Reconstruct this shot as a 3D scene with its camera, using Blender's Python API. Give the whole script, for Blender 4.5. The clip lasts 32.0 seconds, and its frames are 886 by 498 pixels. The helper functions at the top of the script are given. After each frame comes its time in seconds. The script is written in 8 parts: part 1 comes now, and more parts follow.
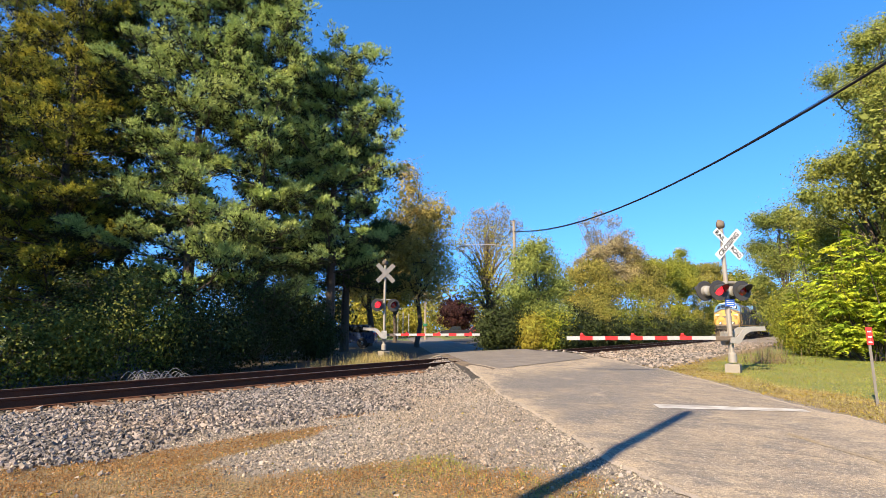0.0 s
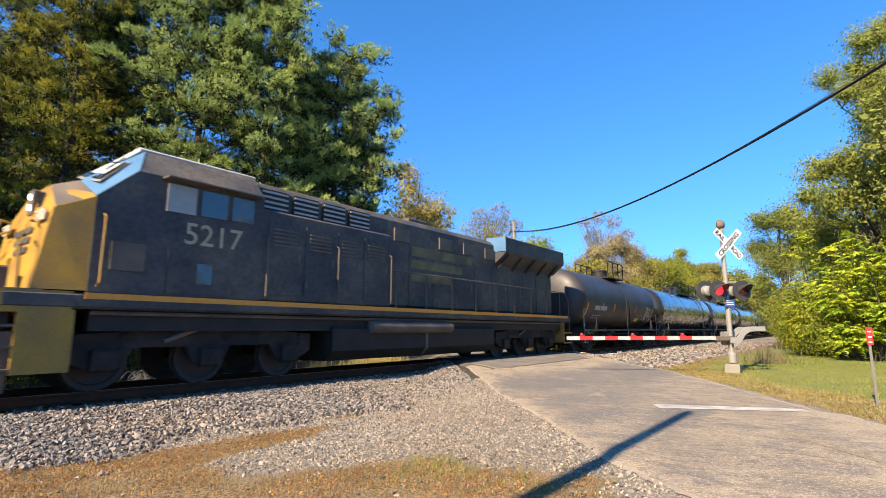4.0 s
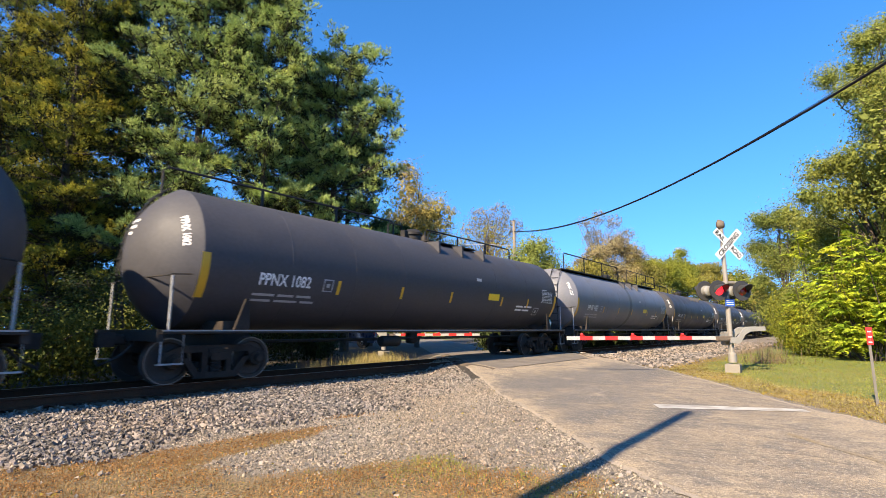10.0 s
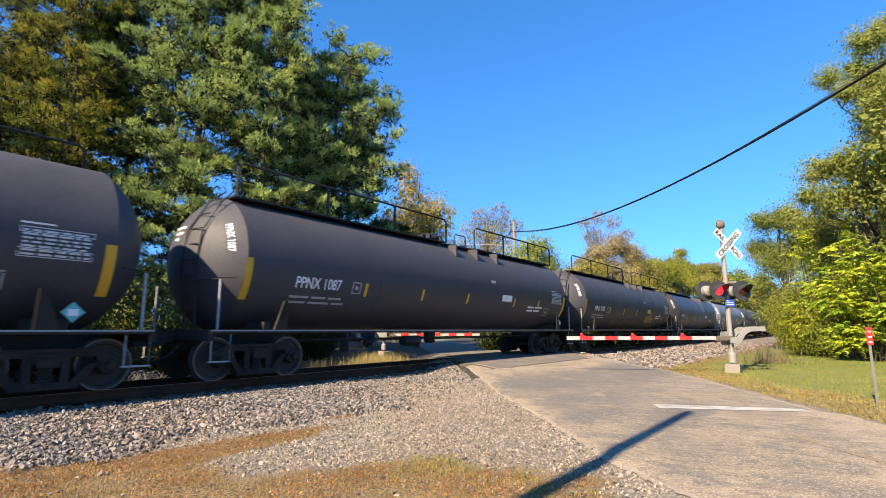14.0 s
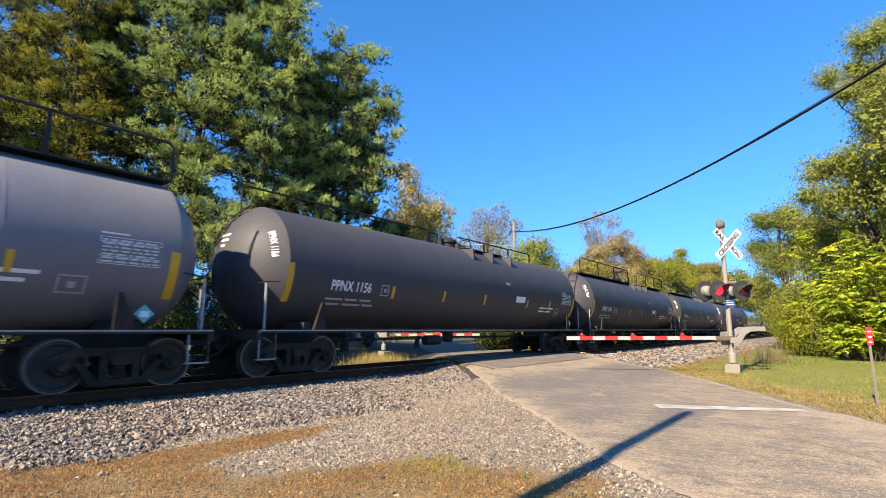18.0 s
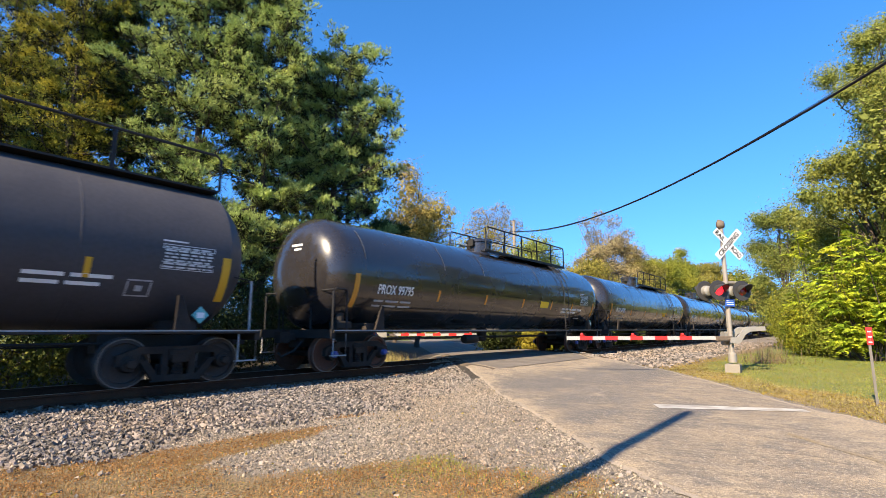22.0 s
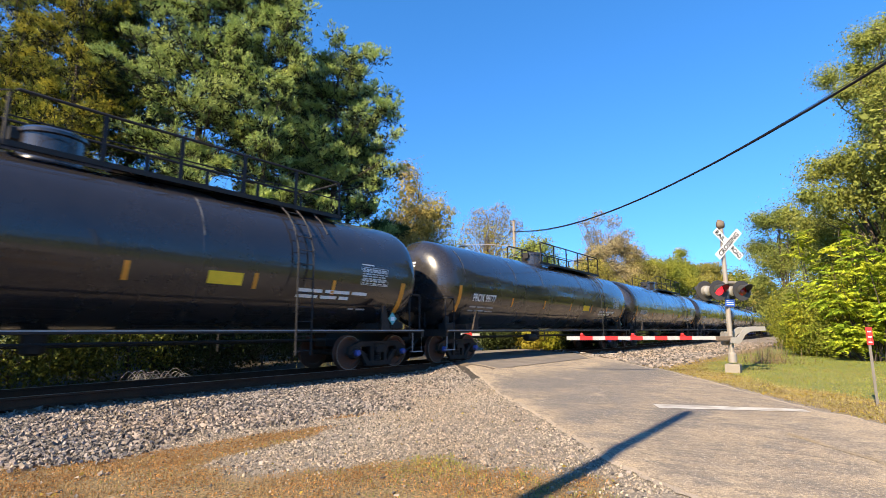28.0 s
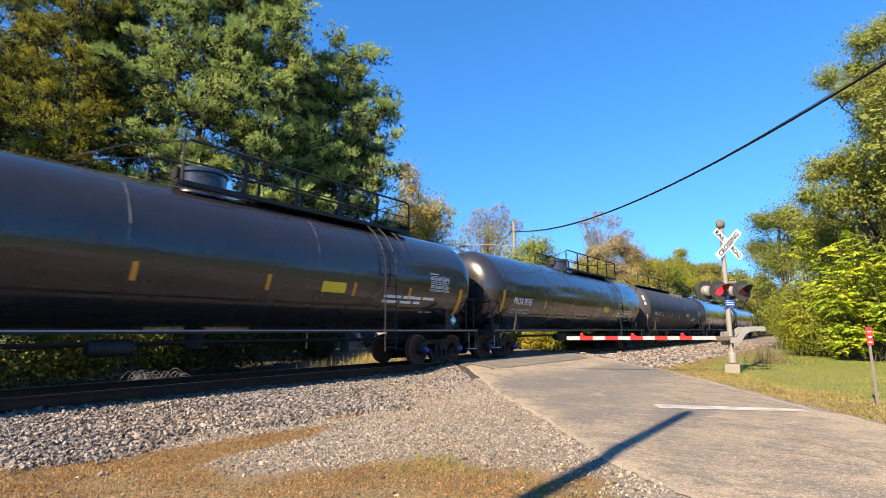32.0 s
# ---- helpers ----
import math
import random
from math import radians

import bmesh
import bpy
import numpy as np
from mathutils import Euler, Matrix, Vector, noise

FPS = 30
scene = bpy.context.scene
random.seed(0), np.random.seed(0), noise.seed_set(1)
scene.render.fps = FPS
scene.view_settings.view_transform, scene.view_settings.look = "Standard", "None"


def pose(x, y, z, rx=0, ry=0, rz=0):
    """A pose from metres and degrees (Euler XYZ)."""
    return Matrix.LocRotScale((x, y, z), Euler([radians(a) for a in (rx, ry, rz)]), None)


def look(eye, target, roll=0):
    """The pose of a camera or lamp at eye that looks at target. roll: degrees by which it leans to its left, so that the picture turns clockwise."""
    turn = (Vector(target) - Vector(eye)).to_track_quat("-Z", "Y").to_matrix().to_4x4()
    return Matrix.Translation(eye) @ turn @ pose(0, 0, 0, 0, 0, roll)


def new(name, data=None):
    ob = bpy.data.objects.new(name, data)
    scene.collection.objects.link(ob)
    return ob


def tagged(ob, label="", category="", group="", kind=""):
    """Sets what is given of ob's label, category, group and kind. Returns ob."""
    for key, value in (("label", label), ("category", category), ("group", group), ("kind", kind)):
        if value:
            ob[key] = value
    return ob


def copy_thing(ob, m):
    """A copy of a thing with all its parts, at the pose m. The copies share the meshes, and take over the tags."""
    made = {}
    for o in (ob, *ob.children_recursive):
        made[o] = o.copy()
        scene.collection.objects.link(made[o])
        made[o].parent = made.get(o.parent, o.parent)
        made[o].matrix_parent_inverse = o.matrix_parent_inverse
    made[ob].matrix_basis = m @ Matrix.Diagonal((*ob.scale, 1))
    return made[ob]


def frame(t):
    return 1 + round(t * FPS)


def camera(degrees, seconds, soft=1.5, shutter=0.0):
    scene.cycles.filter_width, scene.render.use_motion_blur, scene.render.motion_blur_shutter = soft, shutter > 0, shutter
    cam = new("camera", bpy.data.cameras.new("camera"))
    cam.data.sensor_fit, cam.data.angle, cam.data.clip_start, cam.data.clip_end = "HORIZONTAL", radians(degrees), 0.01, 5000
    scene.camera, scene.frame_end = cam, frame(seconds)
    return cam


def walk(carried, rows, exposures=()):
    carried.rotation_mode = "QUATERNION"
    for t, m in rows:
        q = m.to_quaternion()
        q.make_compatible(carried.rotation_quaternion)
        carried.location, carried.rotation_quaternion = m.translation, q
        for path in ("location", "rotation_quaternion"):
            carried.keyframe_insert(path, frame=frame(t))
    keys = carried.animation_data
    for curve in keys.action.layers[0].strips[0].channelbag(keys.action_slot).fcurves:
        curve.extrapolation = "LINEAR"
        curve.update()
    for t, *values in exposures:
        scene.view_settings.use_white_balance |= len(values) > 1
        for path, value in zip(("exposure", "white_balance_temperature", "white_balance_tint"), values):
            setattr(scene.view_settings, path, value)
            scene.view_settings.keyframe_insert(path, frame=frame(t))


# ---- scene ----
# The track runs along x, rail tops at z = 0; the camera stands on the verge beside the road.
TRACK_Y = 11.31
EYE = (0.0, 0.0, 1.08)
AIM = (EYE[0] + 0.77857, EYE[1] + 0.60710, EYE[2] + 0.15893)
cam = camera(83.08, 32.0, soft=0.75, shutter=0.09)
walk(cam, [(0, look(EYE, AIM)), (32.0, look(EYE, AIM))])

# ---- light: low autumn sun shining along the track, clear sky ----
SUN_EL = radians(36)
world = bpy.data.worlds.new("sky")
scene.world = world
world.use_nodes = True
wn = world.node_tree
wn.nodes.clear()
sky = wn.nodes.new("ShaderNodeTexSky")
sky.sky_type = "NISHITA"
sky.sun_disc = False
sky.sun_elevation = SUN_EL
sky.sun_rotation = radians(270)
sky.altitude = 1500
sky.air_density = 0.8
sky.dust_density = 0.0
sky.ozone_density = 2.2
wb = wn.nodes.new("ShaderNodeBackground")
wb.inputs["Strength"].default_value = 0.14
wo = wn.nodes.new("ShaderNodeOutputWorld")
sat = wn.nodes.new("ShaderNodeHueSaturation")
sat.inputs["Saturation"].default_value = 1.275
# the gradient of a dry clear sky: softer towards the horizon
sky_dir = wn.nodes.new("ShaderNodeTexCoord")
sky_lift = wn.nodes.new("ShaderNodeVectorMath")
sky_lift.operation = "MULTIPLY_ADD"
sky_lift.inputs[1].default_value, sky_lift.inputs[2].default_value = (1, 1, 0.72), (0, 0, 0.16)
wn.links.new(sky_dir.outputs["Generated"], sky_lift.inputs[0])
wn.links.new(sky_lift.outputs[0], sky.inputs["Vector"])
wn.links.new(sky.outputs[0], sat.inputs["Color"])
wn.links.new(sat.outputs[0], wb.inputs[0])
wn.links.new(wb.outputs[0], wo.inputs[0])
sun = bpy.data.lights.new("sun", "SUN")
sun.energy, sun.angle, sun.color = 5.0, radians(0.53), (1.0, 0.81, 0.56)
sun_ob = new("sun", sun)
sun_ob.matrix_world = look((-60 * math.cos(SUN_EL), 0.5, 60 * math.sin(SUN_EL)), (0, 0, 0))
scene.view_settings.exposure = 1.45

# ---- materials ----
def mat(name, base, rough=0.7, metal=0.0, var=0.25, scale=3.0, fine=40.0, bump=0.0, bump_scale=60.0, tint=None, tint_amt=0.5,
        tint_scale=1.0, coat=0.0, island=0.0, objrand=0.0, emit=0.0, trans=0.0, spec=0.5, coords="Object", sss=0.0):
    """A painted, worn or natural surface: a base colour varied by broad stains and fine grain."""
    m = bpy.data.materials.new(name)
    m.use_nodes = True
    nt = m.node_tree
    n, l = nt.nodes, nt.links
    b = n["Principled BSDF"]
    tc = n.new("ShaderNodeTexCoord")
    src = tc.outputs[coords] if coords != "World" else n.new("ShaderNodeNewGeometry").outputs["Position"]
    n1 = n.new("ShaderNodeTexNoise")
    n1.inputs["Scale"].default_value, n1.inputs["Detail"].default_value, n1.inputs["Roughness"].default_value = scale, 5, 0.6
    n2 = n.new("ShaderNodeTexNoise")
    n2.inputs["Scale"].default_value, n2.inputs["Detail"].default_value = fine, 3
    for q in (n1, n2):
        l.new(src, q.inputs["Vector"])
    add = n.new("ShaderNodeMath")
    add.operation = "ADD"
    l.new(n1.outputs["Fac"], add.inputs[0])
    l.new(n2.outputs["Fac"], add.inputs[1])
    mr = n.new("ShaderNodeMapRange")
    mr.inputs[1].default_value, mr.inputs[2].default_value = 0.65, 1.35
    mr.inputs[3].default_value, mr.inputs[4].default_value = 1 - var, 1 + var
    l.new(add.outputs[0], mr.inputs[0])
    val = mr.outputs[0]
    if island or objrand:
        if island:
            g = n.new("ShaderNodeNewGeometry")
            rnd, amt = g.outputs["Random Per Island"], island
        else:
            g = n.new("ShaderNodeObjectInfo")
            rnd, amt = g.outputs["Random"], objrand
        m2 = n.new("ShaderNodeMapRange")
        m2.inputs[3].default_value, m2.inputs[4].default_value = 1 - amt, 1 + amt
        l.new(rnd, m2.inputs[0])
        mu = n.new("ShaderNodeMath")
        mu.operation = "MULTIPLY"
        l.new(val, mu.inputs[0])
        l.new(m2.outputs[0], mu.inputs[1])
        val = mu.outputs[0]
    col = n.new("ShaderNodeRGB")
    col.outputs[0].default_value = (*base, 1)
    colour = col.outputs[0]
    if tint:
        n3 = n.new("ShaderNodeTexNoise")
        n3.inputs["Scale"].default_value, n3.inputs["Detail"].default_value = tint_scale, 4
        l.new(src, n3.inputs["Vector"])
        r3 = n.new("ShaderNodeMapRange")
        r3.inputs[1].default_value, r3.inputs[2].default_value = 0.4, 0.68
        r3.inputs[3].default_value, r3.inputs[4].default_value = 0, tint_amt
        l.new(n3.outputs["Fac"], r3.inputs[0])
        fac = r3.outputs[0]
        if island:
            ai = n.new("ShaderNodeMath")
            ai.operation = "MULTIPLY_ADD"
            g2 = n.new("ShaderNodeNewGeometry")
            l.new(g2.outputs["Random Per Island"], ai.inputs[0])
            ai.inputs[1].default_value = tint_amt * 0.6
            l.new(fac, ai.inputs[2])
            fac = ai.outputs[0]
        mx = n.new("ShaderNodeMix")
        mx.data_type = "RGBA"
        l.new(fac, mx.inputs[0])
        l.new(colour, mx.inputs[6])
        mx.inputs[7].default_value = (*tint, 1)
        colour = mx.outputs[2]
    sc = n.new("ShaderNodeVectorMath")
    sc.operation = "SCALE"
    l.new(colour, sc.inputs[0])
    l.new(val, sc.inputs["Scale"])
    l.new(sc.outputs[0], b.inputs["Base Color"])
    b.inputs["Roughness"].default_value, b.inputs["Metallic"].default_value = rough, metal
    b.inputs["Specular IOR Level"].default_value = spec
    b.inputs["Coat Weight"].default_value = coat
    b.inputs["Coat Roughness"].default_value = 0.06
    if rough > 0.15 and not trans:
        rr = n.new("ShaderNodeMapRange")
        rr.inputs[1].default_value, rr.inputs[2].default_value = 0.3, 0.7
        rr.inputs[3].default_value, rr.inputs[4].default_value = max(0.02, rough - 0.1), min(1, rough + 0.1)
        l.new(n1.outputs["Fac"], rr.inputs[0])
        l.new(rr.outputs[0], b.inputs["Roughness"])
    if trans:
        b.inputs["Transmission Weight"].default_value = trans
    if emit:
        l.new(sc.outputs[0], b.inputs["Emission Color"])
        b.inputs["Emission Strength"].default_value = emit
    if bump:
        nb = n.new("ShaderNodeTexNoise")
        nb.inputs["Scale"].default_value, nb.inputs["Detail"].default_value = bump_scale, 4
        l.new(src, nb.inputs["Vector"])
        bp = n.new("ShaderNodeBump")
        bp.inputs["Strength"].default_value, bp.inputs["Distance"].default_value = bump, 0.02
        l.new(nb.outputs["Fac"], bp.inputs["Height"])
        l.new(bp.outputs[0], b.inputs["Normal"])
    return m


def leaf_mat(name, base, tint, amt=0.6, tint_scale=0.5, back=0.35, rough=0.55):
    """Leaves: varied leaf by leaf and clump by clump, with light shining through them."""
    m = mat(name, base, rough=rough, var=0.3, scale=0.6, fine=7, tint=tint, tint_amt=amt, tint_scale=tint_scale, island=0.4, coords="World", spec=0.12)
    nt = m.node_tree
    n, l = nt.nodes, nt.links
    b = n["Principled BSDF"]
    tr = n.new("ShaderNodeBsdfTranslucent")
    l.new(b.inputs["Base Color"].links[0].from_socket, tr.inputs[0])
    ms = n.new("ShaderNodeMixShader")
    ms.inputs[0].default_value = back
    l.new(b.outputs[0], ms.inputs[1])
    l.new(tr.outputs[0], ms.inputs[2])
    l.new(ms.outputs[0], n["Material Output"].inputs[0])
    return m


MT = {
    "gloss_black": mat("gloss_black_paint", (0.022, 0.02, 0.021), 0.26, var=0.2, scale=0.8, fine=9, coat=0.75, spec=0.4),
    "matte_black": mat("weathered_black_paint", (0.049, 0.048, 0.055), 0.58, spec=0.35, var=0.18, scale=0.9, fine=14, tint=(0.055, 0.05, 0.05), tint_amt=0.3, tint_scale=0.7),
    "grey_paint": mat("faded_grey_paint", (0.14, 0.145, 0.17), 0.5, var=0.12, scale=0.8, fine=12, tint=(0.17, 0.15, 0.13), tint_amt=0.35, tint_scale=0.5),
    "brown_black": mat("sooty_black_paint", (0.034, 0.031, 0.034), 0.5, var=0.25, scale=0.7, fine=12, tint=(0.05, 0.04, 0.034), tint_amt=0.4, tint_scale=0.6),
    "grey_patch": mat("grey_primer_patch", (0.1, 0.105, 0.11), 0.6, var=0.15, scale=1.5),
    "frame_black": mat("underframe_black", (0.022, 0.021, 0.02), 0.6, var=0.3, scale=2, tint=(0.05, 0.036, 0.026), tint_amt=0.4, tint_scale=2, spec=0.25),
    "truck_iron": mat("dusty_cast_iron", (0.026, 0.022, 0.02), 0.8, var=0.3, scale=4, tint=(0.075, 0.055, 0.04), tint_amt=0.45, tint_scale=2, bump=0.3, spec=0.2),
    "wheel_steel": mat("wheel_steel", (0.035, 0.03, 0.028), 0.7, metal=0.0, var=0.3, scale=5, tint=(0.07, 0.045, 0.03), tint_amt=0.5),
    "rust_wheel": mat("new_rust_wheel", (0.12, 0.045, 0.022), 0.75, var=0.3, scale=5, tint=(0.06, 0.035, 0.03), tint_amt=0.5),
    "tread": mat("polished_tread", (0.2, 0.19, 0.18), 0.4, metal=0.8, var=0.1),
    "seam_scuff": mat("scuffed_seam", (0.16, 0.155, 0.15), 0.6, var=0.5, scale=6, fine=40, tint=(0.04, 0.04, 0.04), tint_amt=0.9, tint_scale=3),
    "blue_cap": mat("blue_bearing_cap", (0.05, 0.08, 0.3), 0.5, var=0.15),
    "yellow_film": mat("yellow_reflective_film", (0.6, 0.33, 0.02), 0.4, var=0.08, scale=6),
    "amber_film": mat("amber_reflective_film", (0.65, 0.27, 0.03), 0.45, var=0.12, scale=6),
    "yellow_plate": mat("yellow_plate", (0.8, 0.55, 0.03), 0.45, var=0.1, scale=8),
    "white_ink": mat("white_stencil", (0.75, 0.75, 0.74), 0.6, var=0.12, scale=5, fine=30),
    "grey_ink": mat("worn_stencil", (0.36, 0.36, 0.37), 0.65, var=0.2, scale=6, fine=40),
    "panel_ink": mat("white_panel_print", (0.55, 0.55, 0.55), 0.6, var=0.2, scale=6, fine=40),
    "grab_white": mat("grab_iron_grey", (0.3, 0.3, 0.3), 0.5, var=0.2, scale=8),
    "rail_pipe": mat("handrail_steel", (0.022, 0.022, 0.024), 0.7, var=0.2, scale=8, spec=0.25),
    "teal_placard": mat("green_placard", (0.12, 0.42, 0.42), 0.5, var=0.1, scale=8),
    "rail_rust": mat("rusty_rail", (0.085, 0.036, 0.019), 0.85, spec=0.15, var=0.3, scale=3, fine=50, tint=(0.05, 0.025, 0.02), tint_amt=0.6, tint_scale=1.3, coords="World", bump=0.2),
    "rail_top": mat("worn_rail_top", (0.3, 0.25, 0.22), 0.35, metal=0.8, var=0.2, scale=4, coords="World"),
    "tie_wood": mat("creosoted_tie", (0.102, 0.0595, 0.0357), 0.9, var=0.4, scale=4, fine=40, tint=(0.255, 0.132, 0.0595), tint_amt=0.5, tint_scale=1.5, coords="World", bump=0.5, bump_scale=25),
    "stone": mat("ballast_stone", (0.148, 0.135, 0.126), 0.85, var=0.25, scale=8, fine=60, island=0.8, tint=(0.23, 0.165, 0.11), tint_amt=0.38, tint_scale=0.4, coords="World"),
    "stone_fine": mat("fine_grey_stone", (0.21, 0.19, 0.168), 0.88, var=0.2, scale=8, fine=60, island=0.7, tint=(0.221, 0.17, 0.119), tint_amt=0.35, tint_scale=0.5, coords="World"),
    "gravel_light": mat("pale_gravel", (0.238, 0.208, 0.17), 0.9, var=0.2, scale=8, fine=60, island=0.7, tint=(0.221, 0.153, 0.0935), tint_amt=0.35, tint_scale=0.5, coords="World"),
    "asphalt_old": mat("bleached_asphalt", (0.27, 0.215, 0.16), 0.9, var=0.38, scale=0.9, fine=55, tint=(0.1, 0.088, 0.08), tint_amt=0.95, tint_scale=0.7, coords="World", bump=0.35, bump_scale=90),
    "asphalt_edge": mat("crumbled_road_edge", (0.37, 0.3, 0.22), 0.95, var=0.25, scale=2, fine=70, tint=(0.17, 0.153, 0.136), tint_amt=0.6, tint_scale=1.2, coords="World", bump=0.6, bump_scale=60),
    "asphalt_new": mat("grey_asphalt_patch", (0.15, 0.132, 0.114), 0.9, var=0.25, scale=1.6, fine=70, tint=(0.2, 0.172, 0.142), tint_amt=0.6, tint_scale=0.8, coords="World", bump=0.3, bump_scale=90, spec=0.2),
    "asphalt_slope": mat("dark_asphalt_slope", (0.1, 0.08, 0.062), 0.95, var=0.35, scale=3, fine=50, tint=(0.17, 0.13, 0.09), tint_amt=0.6, tint_scale=1.5, coords="World", bump=0.8, bump_scale=40, spec=0.15),
    "road_white": mat("worn_road_paint", (0.425, 0.408, 0.374), 0.8, var=0.2, scale=3, fine=60, tint=(0.221, 0.196, 0.162), tint_amt=0.8, tint_scale=4, coords="World"),
    "road_yellow": mat("faded_yellow_paint", (0.255, 0.195, 0.115), 0.9, var=0.5, scale=4, fine=45, tint=(0.19, 0.158, 0.12), tint_amt=1.0, tint_scale=1.6, coords="World", bump=0.5, bump_scale=110),
    "white_paint": mat("white_paint", (0.663, 0.663, 0.654), 0.5, var=0.07, scale=3),
    "galv": mat("galvanised_steel", (0.33, 0.32, 0.295), 0.5, metal=0.5, var=0.15, scale=6, tint=(0.3, 0.25, 0.2), tint_amt=0.3),
    "mast_paint": mat("weathered_silver_mast", (0.238, 0.225, 0.204), 0.6, metal=0.1, var=0.12, scale=4, tint=(0.255, 0.187, 0.128), tint_amt=0.35, tint_scale=3),
    "red_film": mat("red_reflective_film", (0.52, 0.03, 0.028), 0.4, var=0.08, scale=6),
    "signal_black": mat("signal_black", (0.035, 0.034, 0.034), 0.55, var=0.15, scale=6),
    "lens_lit": mat("lit_red_lens", (0.9, 0.02, 0.03), 0.2, var=0.05, emit=0.9),
    "lens_off": mat("dark_red_lens", (0.22, 0.012, 0.015), 0.15, var=0.1, coat=0.6),
    "blue_sign": mat("blue_sign", (0.03, 0.1, 0.45), 0.45, var=0.08),
    "concrete": mat("concrete", (0.221, 0.196, 0.162), 0.9, var=0.18, scale=5, fine=60, bump=0.3),
    "sign_black": mat("black_lettering", (0.02, 0.02, 0.022), 0.6, var=0.05),
    "post_green": mat("grey_post", (0.12, 0.11, 0.1), 0.7, var=0.2, scale=6),
    "pole_wood": mat("utility_pole_wood", (0.255, 0.204, 0.153), 0.9, var=0.25, scale=2, fine=30),
    "cable": mat("black_cable", (0.007, 0.007, 0.01), 0.75, var=0.1, spec=0.15),
    "bark": mat("bark", (0.0723, 0.0553, 0.0425), 0.95, var=0.35, scale=6, fine=30, bump=0.8, bump_scale=14, coords="World"),
    "bark_grey": mat("grey_bark", (0.145, 0.123, 0.102), 0.95, var=0.3, scale=5, fine=30, bump=0.6, bump_scale=14, coords="World"),
    "pine": leaf_mat("pine_needles", (0.22, 0.31, 0.085), (0.45, 0.5, 0.16), 0.55, 0.5, 0.12, 0.75),
    # near-black needle colour that stands in for shade under the pads
    "pine_shade": leaf_mat("shade_dark_needles", (0.016, 0.024, 0.009), (0.03, 0.028, 0.01), 0.5, 0.35, 0.03, 0.85),
    # darker copy of the pine needles, with shade put into the colour
    "pine_shaded": leaf_mat("shaded_pine_needles", (0.05, 0.075, 0.023), (0.11, 0.135, 0.04), 0.4, 0.35, 0.08, 0.75),
    "pine_yellow": leaf_mat("yellowing_pine_needles", (0.12, 0.175, 0.036), (0.54, 0.42, 0.04), 0.42, 0.7, 0.14, 0.75),
    "shaded_twig": mat("shade_dark_inner_twigs", (0.028, 0.024, 0.018), 0.95, var=0.3, scale=3, coords="World"),
    # two copies of shrub leaves: one darkened for shade, one brightened as sunlit
    "hedge": leaf_mat("shaded_shrub_leaves", (0.022, 0.032, 0.011), (0.055, 0.07, 0.018), 0.45, 0.6, 0.2),
    "shrub_lit": leaf_mat("sunlit_green_shrub_leaves", (0.075, 0.1, 0.022), (0.2, 0.19, 0.03), 0.5, 0.9, 0.3),
    "green": leaf_mat("green_leaves", (0.154, 0.193, 0.0286), (0.346, 0.318, 0.0408), 0.5, 0.35),
    "olive_green": leaf_mat("olive_green_leaves", (0.165, 0.2, 0.045), (0.3, 0.29, 0.055), 0.4, 0.4),
    "blue_green": leaf_mat("blue_green_leaves", (0.128, 0.168, 0.0408), (0.3, 0.294, 0.06), 0.5, 0.4),
    "bright": leaf_mat("bright_green_leaves", (0.1, 0.16, 0.018), (0.42, 0.34, 0.028), 0.5, 1.1),
    "lime": leaf_mat("lime_leaves", (0.18, 0.235, 0.06), (0.28, 0.3, 0.07), 0.5, 0.5),
    "yellow": leaf_mat("yellow_leaves", (0.33, 0.26, 0.03), (0.24, 0.24, 0.04), 0.7, 0.6),
    "olive": leaf_mat("olive_leaves", (0.19, 0.19, 0.042), (0.3, 0.25, 0.055), 0.6, 0.35),
    "tan": leaf_mat("brown_olive_leaves", (0.29, 0.235, 0.145), (0.3, 0.25, 0.085), 0.6, 0.3),
    "gold": leaf_mat("golden_leaves", (0.323, 0.212, 0.0425), (0.212, 0.187, 0.0425), 0.6, 0.5),
    "purple": leaf_mat("purple_leaves", (0.0298, 0.0136, 0.0153), (0.068, 0.0255, 0.0187), 0.6, 0.6),
    "litter": leaf_mat("leaf_litter", (0.22, 0.105, 0.035), (0.38, 0.2, 0.07), 0.6, 3.0, 0.2),
    "straw": leaf_mat("straw", (0.357, 0.272, 0.128), (0.255, 0.255, 0.068), 0.5, 1.0, 0.3),
    "dry_grass": leaf_mat("dry_grass_blades", (0.29, 0.215, 0.105), (0.24, 0.12, 0.045), 0.7, 2.2, 0.3),
    "verge_grass": leaf_mat("short_green_grass", (0.135, 0.19, 0.028), (0.3, 0.25, 0.06), 0.45, 1.5, 0.3),
    "weed": leaf_mat("dead_weed_stalks", (0.17, 0.128, 0.0935), (0.255, 0.17, 0.085), 0.5, 1.0, 0.3),
    "lawn": leaf_mat("lawn_grass", (0.155, 0.205, 0.02), (0.32, 0.27, 0.05), 0.5, 0.5, 0.3),
    "glass_dark": mat("dark_glass", (0.02, 0.025, 0.03), 0.06, var=0.05, coat=1.0, spec=0.8),
    "csx_blue": mat("dark_blue_paint", (0.042, 0.042, 0.046), 0.6, var=0.45, scale=1.2, fine=10, tint=(0.12, 0.1, 0.075), tint_amt=0.75, tint_scale=0.8, spec=0.35),
    "loco_blue_roof": mat("lighter_blue_paint", (0.07, 0.16, 0.28), 0.45, var=0.15, scale=1.5),
